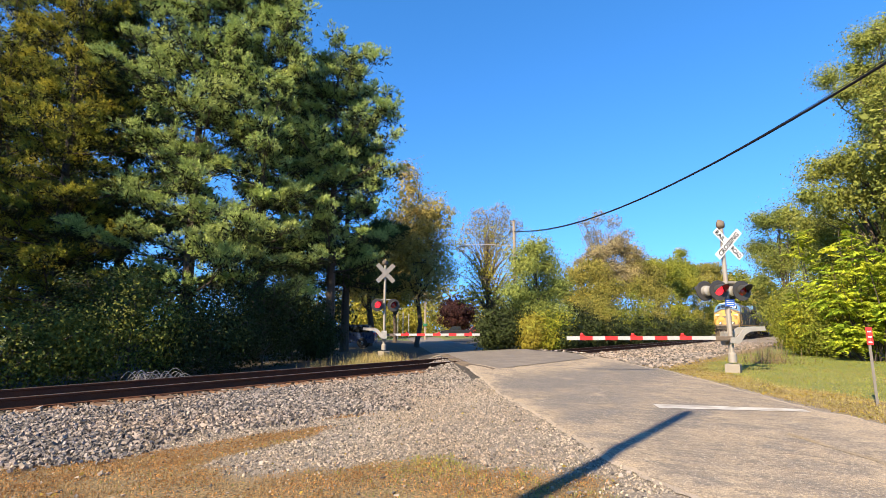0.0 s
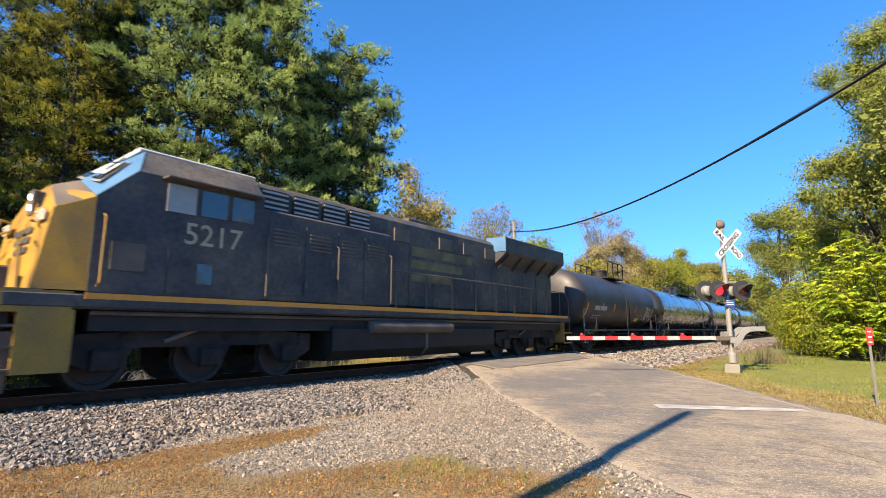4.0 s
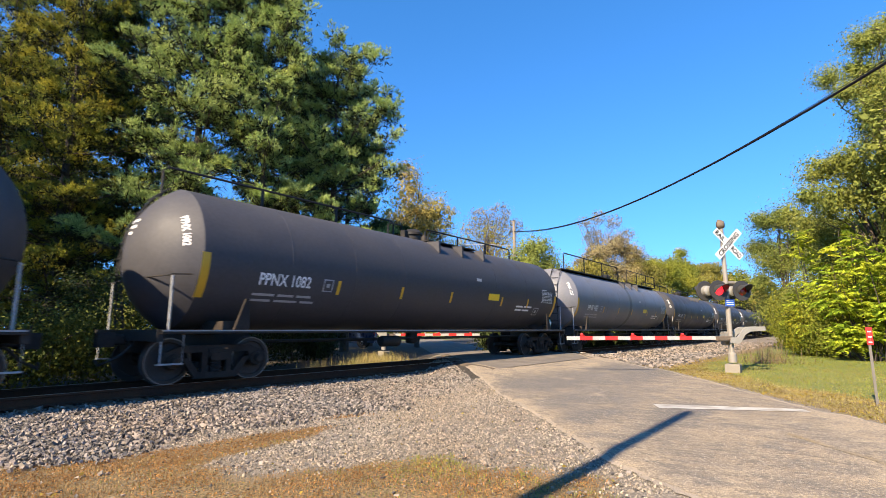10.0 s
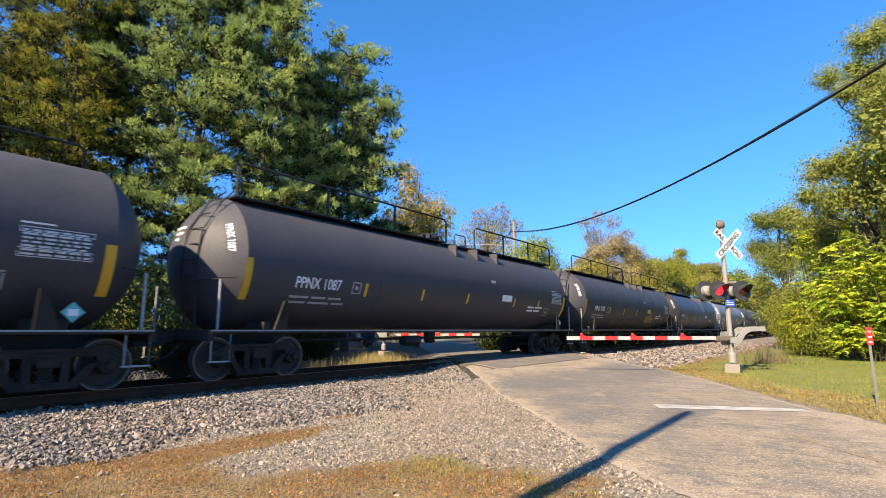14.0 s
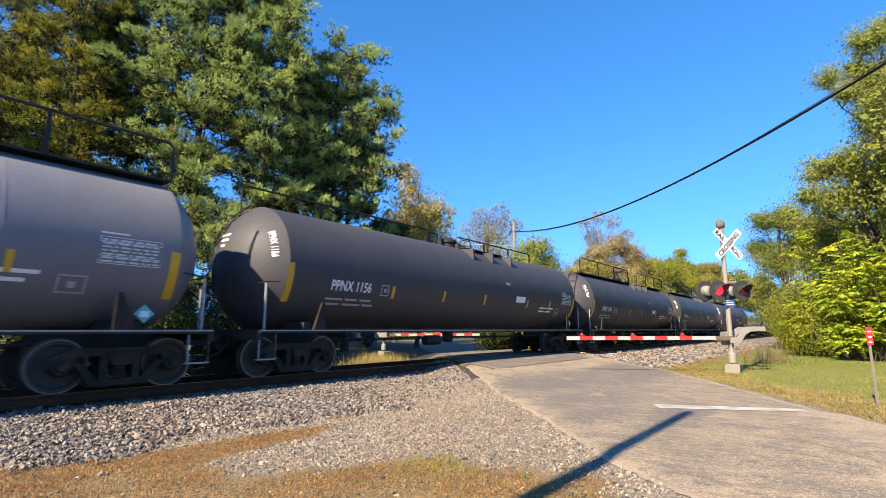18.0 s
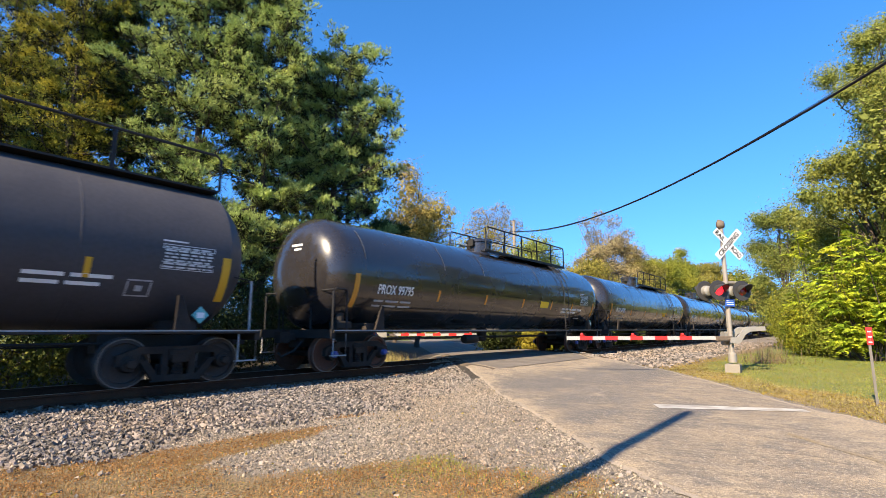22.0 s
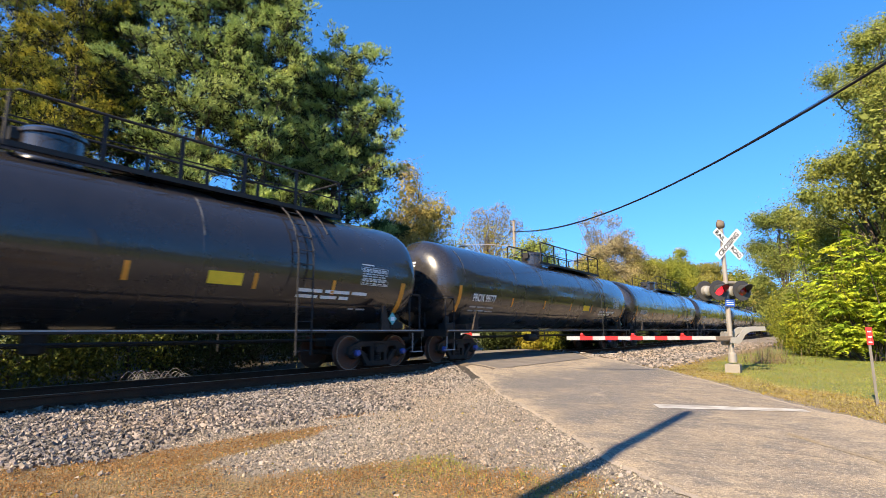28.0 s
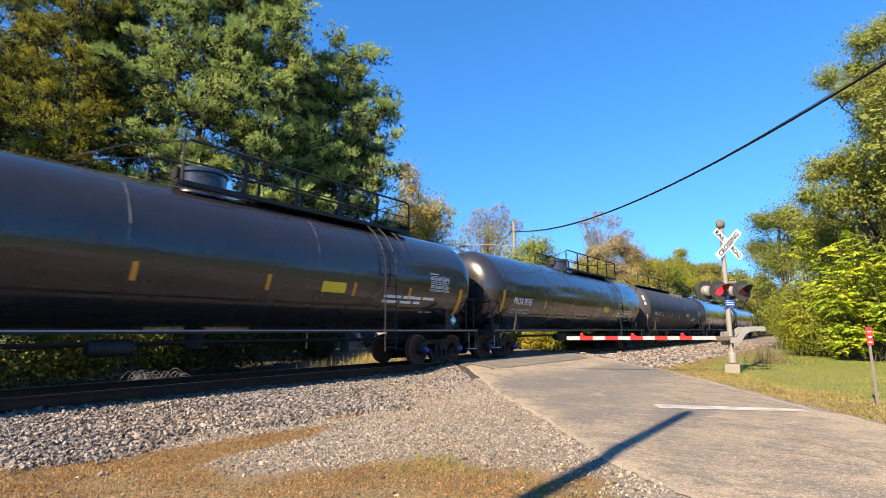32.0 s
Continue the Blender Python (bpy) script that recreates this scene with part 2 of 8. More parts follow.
    "loco_grey_roof": mat("grey_cab_roof", (0.45, 0.45, 0.43), 0.5, var=0.12, scale=2),
    "loco_yellow": mat("loco_yellow_paint", (0.36, 0.2, 0.018), 0.55, var=0.25, scale=1.5, tint=(0.17, 0.105, 0.04), tint_amt=0.7, tint_scale=1.2),
    "number_faded": mat("faded_cream_number", (0.4, 0.32, 0.2), 0.6, var=0.2, scale=5),
    "number_board": mat("cream_number_board", (0.55, 0.5, 0.4), 0.5, var=0.1, scale=5),
    "emblem_faded": mat("sooty_yellow_paint", (0.16, 0.13, 0.05), 0.6, var=0.4, scale=1.6, tint=(0.04, 0.035, 0.03), tint_amt=0.8, tint_scale=1.4),
    "arm_white": mat("weathered_white_arm", (0.38, 0.38, 0.375), 0.55, var=0.12, scale=4, tint=(0.36, 0.34, 0.31), tint_amt=0.4),
    "arm_silver": mat("weathered_cast_arm", (0.289, 0.276, 0.255), 0.5, metal=0.15, var=0.15, scale=5, tint=(0.289, 0.238, 0.187), tint_amt=0.35),
    "sumac": leaf_mat("sumac_leaves", (0.19, 0.3, 0.025), (0.52, 0.46, 0.034), 0.45, 0.9, 0.45),
    "gold_olive": leaf_mat("yellow_olive_leaves", (0.44, 0.34, 0.11), (0.29, 0.27, 0.07), 0.5, 0.5, 0.45),
    "grime": mat("grimy_steel", (0.085, 0.066, 0.052), 0.7, var=0.3, scale=3, tint=(0.2, 0.15, 0.1), tint_amt=0.5, tint_scale=1.2, bump=0.3),
    "head_light": mat("headlight_lens", (0.9, 0.88, 0.8), 0.2, var=0.03, emit=1.5),
    "car_blue": mat("blue_car_paint", (0.02, 0.035, 0.08), 0.3, var=0.05, coat=0.5),
    "car_black": mat("black_car_paint", (0.012, 0.013, 0.016), 0.4, var=0.05, coat=0.15),
    "car_red": mat("red_car_paint", (0.16, 0.02, 0.022), 0.35, var=0.05, coat=0.3),
    "rubber": mat("tyre_rubber", (0.02, 0.02, 0.02), 0.85, var=0.2),
    "chrome": mat("alloy_rim", (0.5, 0.5, 0.5), 0.3, metal=0.8, var=0.1),
    "dead_wood": mat("bleached_branches", (0.34, 0.306, 0.272), 0.9, var=0.2, scale=5),
    "green_sign": mat("green_sign", (0.01, 0.12, 0.06), 0.5, var=0.05),
}

# ---- mesh helpers ----
class Geo:
    """Gathers plain solids into one mesh."""

    def __init__(self):
        self.v, self.f = [], []

    def add(self, vs, fs):
        o = len(self.v)
        self.v += [tuple(p) for p in vs]
        self.f += [tuple(o + i for i in q) for q in fs]
        return self

    def box(self, x0, x1, y0, y1, z0, z1, c=0.0):
        """A box; c chamfers its four edges along x."""
        if c:
            prof = [(y0 + c, z0), (y1 - c, z0), (y1, z0 + c), (y1, z1 - c), (y1 - c, z1), (y0 + c, z1), (y0, z1 - c), (y0, z0 + c)]
            return self.prism(prof, x0, x1)
        vs = [(x, y, z) for x in (x0, x1) for y in (y0, y1) for z in (z0, z1)]
        return self.add(vs, [(0, 1, 3, 2), (4, 6, 7, 5), (0, 4, 5, 1), (2, 3, 7, 6), (0, 2, 6, 4), (1, 5, 7, 3)])

    def prism(self, prof, x0, x1):
        """A closed profile of (y, z) drawn out along x."""
        k = len(prof)
        vs = [(x0, y, z) for y, z in prof] + [(x1, y, z) for y, z in prof]
        fs = [(i, (i + 1) % k, k + (i + 1) % k, k + i) for i in range(k)] + [tuple(range(k - 1, -1, -1)), tuple(range(k, 2 * k))]
        return self.add(vs, fs)

    def plate(self, prof, y0, y1):
        """A closed profile of (x, z) drawn out along y."""
        k = len(prof)
        vs = [(x, y0, z) for x, z in prof] + [(x, y1, z) for x, z in prof]
        fs = [(i, k + i, k + (i + 1) % k, (i + 1) % k) for i in range(k)] + [tuple(range(k)), tuple(range(2 * k - 1, k - 1, -1))]
        return self.add(vs, fs)

    def slab(self, prof, z0, z1):
        """A closed profile of (x, y) drawn out along z."""
        k = len(prof)
        vs = [(x, y, z0) for x, y in prof] + [(x, y, z1) for x, y in prof]
        fs = [(i, (i + 1) % k, k + (i + 1) % k, k + i) for i in range(k)] + [tuple(range(k - 1, -1, -1)), tuple(range(k, 2 * k))]
        return self.add(vs, fs)

    def tube(self, pts, r, k=8, r1=None, cap=True):
        """A round bar along a line of points, tapering to r1."""
        pts = [Vector(p) for p in pts]
        o = len(self.v)
        m = len(pts)
        up = Vector((0, 0, 1))
        for i, p in enumerate(pts):
            d = (pts[min(i + 1, m - 1)] - pts[max(i - 1, 0)]).normalized()
            a = d.cross(up if abs(d.z) < 0.95 else Vector((1, 0, 0))).normalized()
            b = d.cross(a)
            rr = r if r1 is None else r + (r1 - r) * i / (m - 1)
            self.v += [tuple(p + (a * math.cos(q) + b * math.sin(q)) * rr) for q in [2 * math.pi * j / k for j in range(k)]]
        for i in range(m - 1):
            for j in range(k):
                self.f.append((o + i * k + j, o + i * k + (j + 1) % k, o + (i + 1) * k + (j + 1) % k, o + (i + 1) * k + j))
        if cap:
            self.f.append(tuple(o + j for j in range(k - 1, -1, -1)))
            self.f.append(tuple(o + (m - 1) * k + j for j in range(k)))
        return self

    def lathe(self, prof, axis, at, k=24, cap=True):
        """A profile of (along, radius) turned about an axis 'x', 'y' or 'z' through at."""
        o = len(self.v)
        m = len(prof)
        for s, r in prof:
            for j in range(k):
                a = 2 * math.pi * j / k
                c, d = r * math.cos(a), r * math.sin(a)
                p = {"x": (s, c, d), "y": (c, s, d), "z": (c, d, s)}[axis]
                self.v.append((p[0] + at[0], p[1] + at[1], p[2] + at[2]))
        for i in range(m - 1):
            for j in range(k):
                q = (o + i * k + j, o + i * k + (j + 1) % k, o + (i + 1) * k + (j + 1) % k, o + (i + 1) * k + j)
                self.f.append(q if axis != "y" else q[::-1])
        first, last = tuple(o + j for j in range(k - 1, -1, -1)), tuple(o + (m - 1) * k + j for j in range(k))
        if cap:
            self.f += [first, last] if axis != "y" else [first[::-1], last[::-1]]
        return self

    def mesh(self, name, smooth=35):
        me = bpy.data.meshes.new(name)
        me.from_pydata(self.v, [], self.f)
        me.update()
        if smooth:
            me.polygons.foreach_set("use_smooth", [True] * len(me.polygons))
            me.set_sharp_from_angle(angle=radians(smooth))
        return me


def part(name, geo, material, parent=None, label="", at=None, smooth=35):
    """Links a Geo or a mesh as one object, under a thing or a part where one is given."""
    me = geo.mesh(name, smooth) if isinstance(geo, Geo) else geo
    if not me.materials:
        me.materials.append(MT[material])
    ob = new(name, me)
    if me.materials[0] != MT[material]:
        ob.material_slots[0].link = "OBJECT"
        ob.material_slots[0].material = MT[material]
    if parent:
        ob.parent = parent
    if at is not None:
        ob.matrix_basis = at
    if label:
        tagged(ob, label)
    return ob


def quads(name, V, material, parent=None, label=""):
    """One mesh of loose quads from an array of shape (n, 4, 3)."""
    V = np.asarray(V, dtype=np.float32)
    k = len(V)
    me = bpy.data.meshes.new(name)
    me.vertices.add(4 * k)
    me.vertices.foreach_set("co", V.reshape(-1))
    me.loops.add(4 * k)
    me.loops.foreach_set("vertex_index", np.arange(4 * k, dtype=np.int32))
    me.polygons.add(k)
    me.polygons.foreach_set("loop_start", np.arange(0, 4 * k, 4, dtype=np.int32))
    me.update(calc_edges=True)
    return part(name, me, material, parent, label)


def tris(name, V, F, material, parent=None, label=""):
    """One mesh of triangles from arrays of corners (n, 3) and faces (m, 3)."""
    me = bpy.data.meshes.new(name)
    F = np.asarray(F, dtype=np.int32)
    me.vertices.add(len(V))
    me.vertices.foreach_set("co", np.asarray(V, dtype=np.float32).reshape(-1))
    me.loops.add(F.size)
    me.loops.foreach_set("vertex_index", F.reshape(-1))
    me.polygons.add(len(F))
    me.polygons.foreach_set("loop_start", np.arange(0, F.size, 3, dtype=np.int32))
    me.polygons.foreach_set("use_smooth", [False] * len(F))
    me.update(calc_edges=True)
    return part(name, me, material, parent, label)


def text_mesh(body, height, bold=0.0):
    """Flat lettering of a given height, its lower left at the origin."""
    cu = bpy.data.curves.new("lettering", "FONT")
    cu.body, cu.size, cu.offset = body, height / 0.69, bold
    cu.resolution_u = 3
    ob = bpy.data.objects.new("lettering", cu)
    scene.collection.objects.link(ob)
    bpy.context.view_layer.update()
    me = bpy.data.meshes.new_from_object(ob.evaluated_get(bpy.context.evaluated_depsgraph_get()))
    bpy.data.objects.remove(ob)
    me.materials.clear()
    return me


def on_tank(me, x, z, r, zc, side=-1, width=None):
    """Bends flat lettering or a patch round a tank whose axis is along x at height zc: lower left at x along it and height z."""
    phi0 = math.asin(max(-1, min(1, (z - zc) / r)))
    xs = [v.co.x for v in me.vertices]
    k = width / (max(xs) - min(xs)) if width else 1
    for v in me.vertices:
        phi = phi0 + v.co.y / r
        rr = r + v.co.z
        v.co = (x + v.co.x * k if side < 0 else x - v.co.x * k, side * rr * math.cos(phi), zc + rr * math.sin(phi))
    me.update()
    return me


def patch(w, h, lift=0.006, nx=1):
    """A thin flat patch of cloth or film, cut across so that it can bend."""
    g = Geo()
    ny = max(1, int(h / 0.06))
    for j in range(ny + 1):
        for i in range(nx + 1):
            g.v.append((w * i / nx, h * j / ny, lift))
    for j in range(ny):
        for i in range(nx):
            a = j * (nx + 1) + i
            g.f.append((a, a + 1, a + nx + 2, a + nx + 1))
    return g.mesh("patch", 0)

# ---- ground, road and track ----
rng = np.random.default_rng(7)
ROAD_L = [(-30.0, -33.0), (-8.0, -11.2), (4.3, 0.92), (5.2, 2.05), (6.85, 3.5), (9.0, 5.65), (10.9, 7.35), (14.8, 11.0), (16.4, 12.6), (24.0, 19.6), (60.0, 54.0), (130.0, 120.0)]
ROAD_R = [(-22.0, -33.0), (-1.0, -11.2), (9.0, -0.5), (10.8, 0.7), (13.1, 2.0), (16.8, 4.2), (20.0, 6.9), (23.6, 10.6), (24.2, 12.4), (29.5, 17.5), (66.0, 52.0), (136.0, 118.0)]


def smooth01(a, b, x):
    t = np.clip((x - a) / (b - a), 0, 1)
    return t * t * (3 - 2 * t)


def patchy(x, y, scale, seed):
    """Smooth random patches, 0 to 1, of about 1 / scale metres."""
    tab = np.random.default_rng(seed).uniform(0, 1, (64, 64))
    u, v = np.asarray(x, dtype=float) * scale, np.asarray(y, dtype=float) * scale
    i, j = np.floor(u).astype(int), np.floor(v).astype(int)
    fu, fv = smooth01(0, 1, u - i), smooth01(0, 1, v - j)
    t = lambda a, b: tab[a % 64, b % 64]
    return (t(i, j) * (1 - fu) + t(i + 1, j) * fu) * (1 - fv) + (t(i, j + 1) * (1 - fu) + t(i + 1, j + 1) * fu) * fv


def road_edges(y):
    """The road's two edges (x) at a distance y."""
    return (np.interp(y, [p[1] for p in ROAD_L], [p[0] for p in ROAD_L]), np.interp(y, [p[1] for p in ROAD_R], [p[0] for p in ROAD_R]))


def road_z(y):
    q = np.abs(np.asarray(y, dtype=float) - TRACK_Y)
    far = np.asarray(y) > TRACK_Y
    return np.where(far, -0.32 * smooth01(2.0, 9.0, q), -0.17 * smooth01(1.6, 6.5, q)) - 0.006


def ground_z(x, y):
    """Height of the ground: a ballast bed, verges that fall away from it, and the road's low ramp."""
    x, y = np.asarray(x, dtype=float), np.asarray(y, dtype=float)
    q = np.abs(y - TRACK_Y)
    near = -0.24 - 0.06 * smooth01(1.7, 3.6, q) + 0.1 * smooth01(4.0, 8.0, q)
    far = -0.24 - 0.3 * smooth01(1.9, 4.0, q) + 0.33 * smooth01(5.0, 16.0, q)
    z = np.where(y < TRACK_Y, near, far)
    lo, hi = road_edges(y)
    d = np.maximum(lo - x, x - hi)
    on = 1 - smooth01(-0.1, 2.2, d)
    z = z * (1 - on) + (road_z(y) - 0.03) * on
    return z + 0.012 * np.sin(x * 1.7 + y) * np.sin(y * 1.3) * (1 - on)


def axis(lo, hi, fine_lo, fine_hi, step):
    a = list(np.arange(fine_lo, fine_hi + 1e-6, step))
    d, v = step, fine_hi
    while v < hi:
        d *= 1.25
        v += d
        a.append(v)
    d, v = step, fine_lo
    while v > lo:
        d *= 1.25
        v -= d
        a.insert(0, v)
    return np.array(a)


def ground_material():
    """Soil that is gravel beside the track, dry grass on the verge, lawn beyond the road and leaf litter under the
    trees; the same dark colour stands in for shade between the ballast stones.
    """
    m = mat("verge", (0.17, 0.14, 0.106), 0.95, var=0.3, scale=3, fine=70, coords="World", bump=0.6, bump_scale=45)
    nt = m.node_tree
    n, l = nt.nodes, nt.links
    b = n["Principled BSDF"]
    base = b.inputs["Base Color"].links[0].from_socket
    grit = n.new("ShaderNodeNewGeometry")
    for sc_, lo_, hi_, colour in ((48.0, 0.5, 0.55, (0.1, 0.088, 0.075)), (60.0, 0.55, 0.6, (0.38, 0.33, 0.26)), (26.0, 0.56, 0.62, (0.12, 0.105, 0.09))):
        gz = n.new("ShaderNodeTexNoise")
        gz.inputs["Scale"].default_value, gz.inputs["Detail"].default_value = sc_, 4
        l.new(grit.outputs["Position"], gz.inputs["Vector"])
        gr = n.new("ShaderNodeMapRange")
        for i, v in enumerate((lo_, hi_, 0, 0.75)):
            gr.inputs[i + 1].default_value = v
        l.new(gz.outputs["Fac"], gr.inputs[0])
        gm = n.new("ShaderNodeMix")
        gm.data_type = "RGBA"
        l.new(gr.outputs[0], gm.inputs[0])
        l.new(base, gm.inputs[6])
        gm.inputs[7].default_value = (*colour, 1)
        base = gm.outputs[2]
    at = n.new("ShaderNodeAttribute")
    at.attribute_name = "cover"
    sep = n.new("ShaderNodeSeparateColor")
    l.new(at.outputs["Color"], sep.inputs[0])
    geo = n.new("ShaderNodeNewGeometry")
    nz = n.new("ShaderNodeTexNoise")
    nz.inputs["Scale"].default_value, nz.inputs["Detail"].default_value = 1.6, 6
    l.new(geo.outputs["Position"], nz.inputs["Vector"])
    for ch, colour, soft in (("Red", (0.15, 0.105, 0.048), 0.25), ("Green", (0.12, 0.14, 0.028), 0.2), ("Blue", (0.04, 0.032, 0.022), 0.15)):
        ad = n.new("ShaderNodeMath")
        ad.operation = "ADD"
        l.new(sep.outputs[ch], ad.inputs[0])
        l.new(nz.outputs["Fac"], ad.inputs[1])
        mr = n.new("ShaderNodeMapRange")
        mr.inputs[1].default_value, mr.inputs[2].default_value = 1.0 - soft, 1.0 + soft
        l.new(ad.outputs[0], mr.inputs[0])
        v = n.new("ShaderNodeTexNoise")
        v.inputs["Scale"].default_value, v.inputs["Detail"].default_value = 38, 5
        l.new(geo.outputs["Position"], v.inputs["Vector"])
        mv = n.new("ShaderNodeMapRange")
        mv.inputs[1].default_value, mv.inputs[2].default_value, mv.inputs[3].default_value, mv.inputs[4].default_value = 0.35, 0.65, 0.35, 1.7
        l.new(v.outputs["Fac"], mv.inputs[0])
        sc = n.new("ShaderNodeVectorMath")
        sc.operation = "SCALE"
        sc.inputs[0].default_value = colour
        l.new(mv.outputs[0], sc.inputs["Scale"])
        mx = n.new("ShaderNodeMix")
        mx.data_type = "RGBA"
        l.new(mr.outputs[0], mx.inputs[0])
        l.new(base, mx.inputs[6])
        l.new(sc.outputs[0], mx.inputs[7])
        base = mx.outputs[2]
    l.new(base, b.inputs["Base Color"])
    return m


def dry_cover(x, y):
    """How much dry grass grows at a place on the camera's side, 0 to 1."""
    lo, hi = road_edges(y)
    w = 0.5 * np.sin(1.1 * x + 0.7) + 0.35 * np.sin(2.3 * x + 1.9 * y) + 0.3 * np.sin(3.1 * y - 1.2 * x)
    w = w * 0.6 + 1.1 * (patchy(x, y, 1.3, 5) - 0.5) + 0.9 * (patchy(x, y, 4.0, 6) - 0.5)
    bx = np.interp(y, (-6, 1.4, 2.0, 2.7, 3.2, 3.5, 3.8, 4.4, 5.0, 5.25, 5.5, 5.8, 6.1, 6.3, 6.6, 7.5), (3.4, 4.15, 4.2, 4.05, 4.5, 4.2, 3.2, 2.9, 2.9, 3.3, 4.7, 4.4, 3.8, 2.5, 1.2, -4))
    left = smooth01(0.3, -0.35, x - bx - 0.5 * w) * smooth01(0.1, 0.5, lo - x)
    strip = 0.7 * np.exp(-(((x - 5.6) / 0.5) ** 2 + ((y - 6.3) / 0.2) ** 2))
    right = smooth01(0.0, 0.7, x - hi) * smooth01(5.6, 4.2, y)
    return np.clip(np.maximum(np.maximum(left, strip), right * 0.85), 0, 1)


def lawn_cover(x, y):
    lo, hi = road_edges(y)
    w = 0.5 * np.sin(0.9 * x) + 0.5 * np.sin(1.7 * y + 0.4 * x)
    right = smooth01(1.6, 3.6, x - hi + 0.6 * w) * smooth01(5.0, 3.0, y)
    far = smooth01(40, 46, y)
    return np.clip(np.maximum(right, far), 0, 1)


def road_material():
    """Old asphalt: bleached tan aggregate with coarse speckle, greyer where the binder is left, sandy at its rims."""
    m = mat("worn_asphalt", (0.275, 0.215, 0.145), 0.92, var=0.2, scale=2, fine=30, coords="World", bump=0.5, bump_scale=110)
    nt = m.node_tree
    n, l = nt.nodes, nt.links
    b = n["Principled BSDF"]
    base = b.inputs["Base Color"].links[0].from_socket
    geo = n.new("ShaderNodeNewGeometry")
    at = n.new("ShaderNodeAttribute")
    at.attribute_name = "wear"
    sep = n.new("ShaderNodeSeparateColor")
    l.new(at.outputs["Color"], sep.inputs[0])
    across = n.new("ShaderNodeMapping")
    across.inputs["Rotation"].default_value = (0, 0, radians(-44))
    across.inputs["Scale"].default_value = (1.6, 0.8, 1)
    l.new(geo.outputs["Position"], across.inputs["Vector"])
    place = geo.outputs["Position"]
    # (scale, from, to, amount, colour, where, wear channel added)
    for sc_, lo_, hi_, amt, colour, vec, ch in ((0.9, 0.47, 0.62, 0.7, (0.135, 0.122, 0.11), across.outputs[0], "Green"), (3.2, 0.5, 0.6, 0.65, (0.1, 0.09, 0.082), across.outputs[0], "Green"),
                                                (7.0, 0.57, 0.62, 0.75, (0.09, 0.081, 0.073), across.outputs[0], ""), (2.1, 0.6, 0.65, 0.8, (0.115, 0.105, 0.096), across.outputs[0], "Green"), (1.7, 0.56, 0.68, 0.7, (0.38, 0.3, 0.2), place, "Red"),
                                                (28.0, 0.5, 0.56, 0.5, (0.14, 0.115, 0.09), place, ""), (62.0, 0.53, 0.57, 0.6, (0.08, 0.07, 0.06), place, ""), (45.0, 0.55, 0.6, 0.6, (0.5, 0.42, 0.31), place, "")):
        nz = n.new("ShaderNodeTexNoise")
        nz.inputs["Scale"].default_value, nz.inputs["Detail"].default_value, nz.inputs["Roughness"].default_value = sc_, 8, 0.68
        nz.inputs["Distortion"].default_value = 0.6 if sc_ < 10 else 0.0
        l.new(vec, nz.inputs["Vector"])
        fac = nz.outputs["Fac"]
        if ch:
            ad = n.new("ShaderNodeMath")
            ad.operation = "MULTIPLY_ADD"
            ad.inputs[1].default_value = 0.22
            l.new(sep.outputs[ch], ad.inputs[0])
            l.new(fac, ad.inputs[2])
            fac = ad.outputs[0]
        mr = n.new("ShaderNodeMapRange")
        for i, v in enumerate((lo_, hi_, 0, amt)):
            mr.inputs[i + 1].default_value = v
        l.new(fac, mr.inputs[0])
        mx = n.new("ShaderNodeMix")
        mx.data_type = "RGBA"
        l.new(mr.outputs[0], mx.inputs[0])
        l.new(base, mx.inputs[6])
        mx.inputs[7].default_value = (*colour, 1)
        base = mx.outputs[2]
    l.new(base, b.inputs["Base Color"])
    return m


MT["asphalt_old"] = road_material()
MT["crack"] = mat("tar_crack", (0.05, 0.045, 0.04), 0.9, var=0.3, scale=8, coords="World")
MT["verge"] = ground_material()
gx, gy = axis(-1600, 1800, -3, 30, 0.3), axis(-1600, 1800, -3, 24, 0.3)
GX, GY = np.meshgrid(gx, gy)
GZ = ground_z(GX, GY)
me = bpy.data.meshes.new("ground")
nx_, ny_ = len(gx), len(gy)
idx = np.arange(nx_ * ny_).reshape(ny_, nx_)
me.from_pydata(np.stack([GX, GY, GZ], -1).reshape(-1, 3).tolist(), [],
               np.stack([idx[:-1, :-1], idx[:-1, 1:], idx[1:, 1:], idx[1:, :-1]], -1).reshape(-1, 4).tolist())
cover = me.color_attributes.new("cover", "FLOAT_COLOR", "POINT")
# the first term darkens the ballast bed, painting in shade between the stones
litter = 0.8 * smooth01(6.5, 7.5, GY) * smooth01(14.5, 13.5, GY) * (GX < 18) + smooth01(3.2, 4.2, GY - TRACK_Y) * smooth01(46, 40, GY)
cc = np.stack([dry_cover(GX, GY), lawn_cover(GX, GY), np.clip(litter, 0, 1), np.ones_like(GX)], -1).reshape(-1)
cover.data.foreach_set("color", cc.astype(np.float32))
me.polygons.foreach_set("use_smooth", [True] * len(me.polygons))
tagged(part("ground", me, "verge"), "gravel and dry grass verges beside the railway track", "ground", kind="structure")


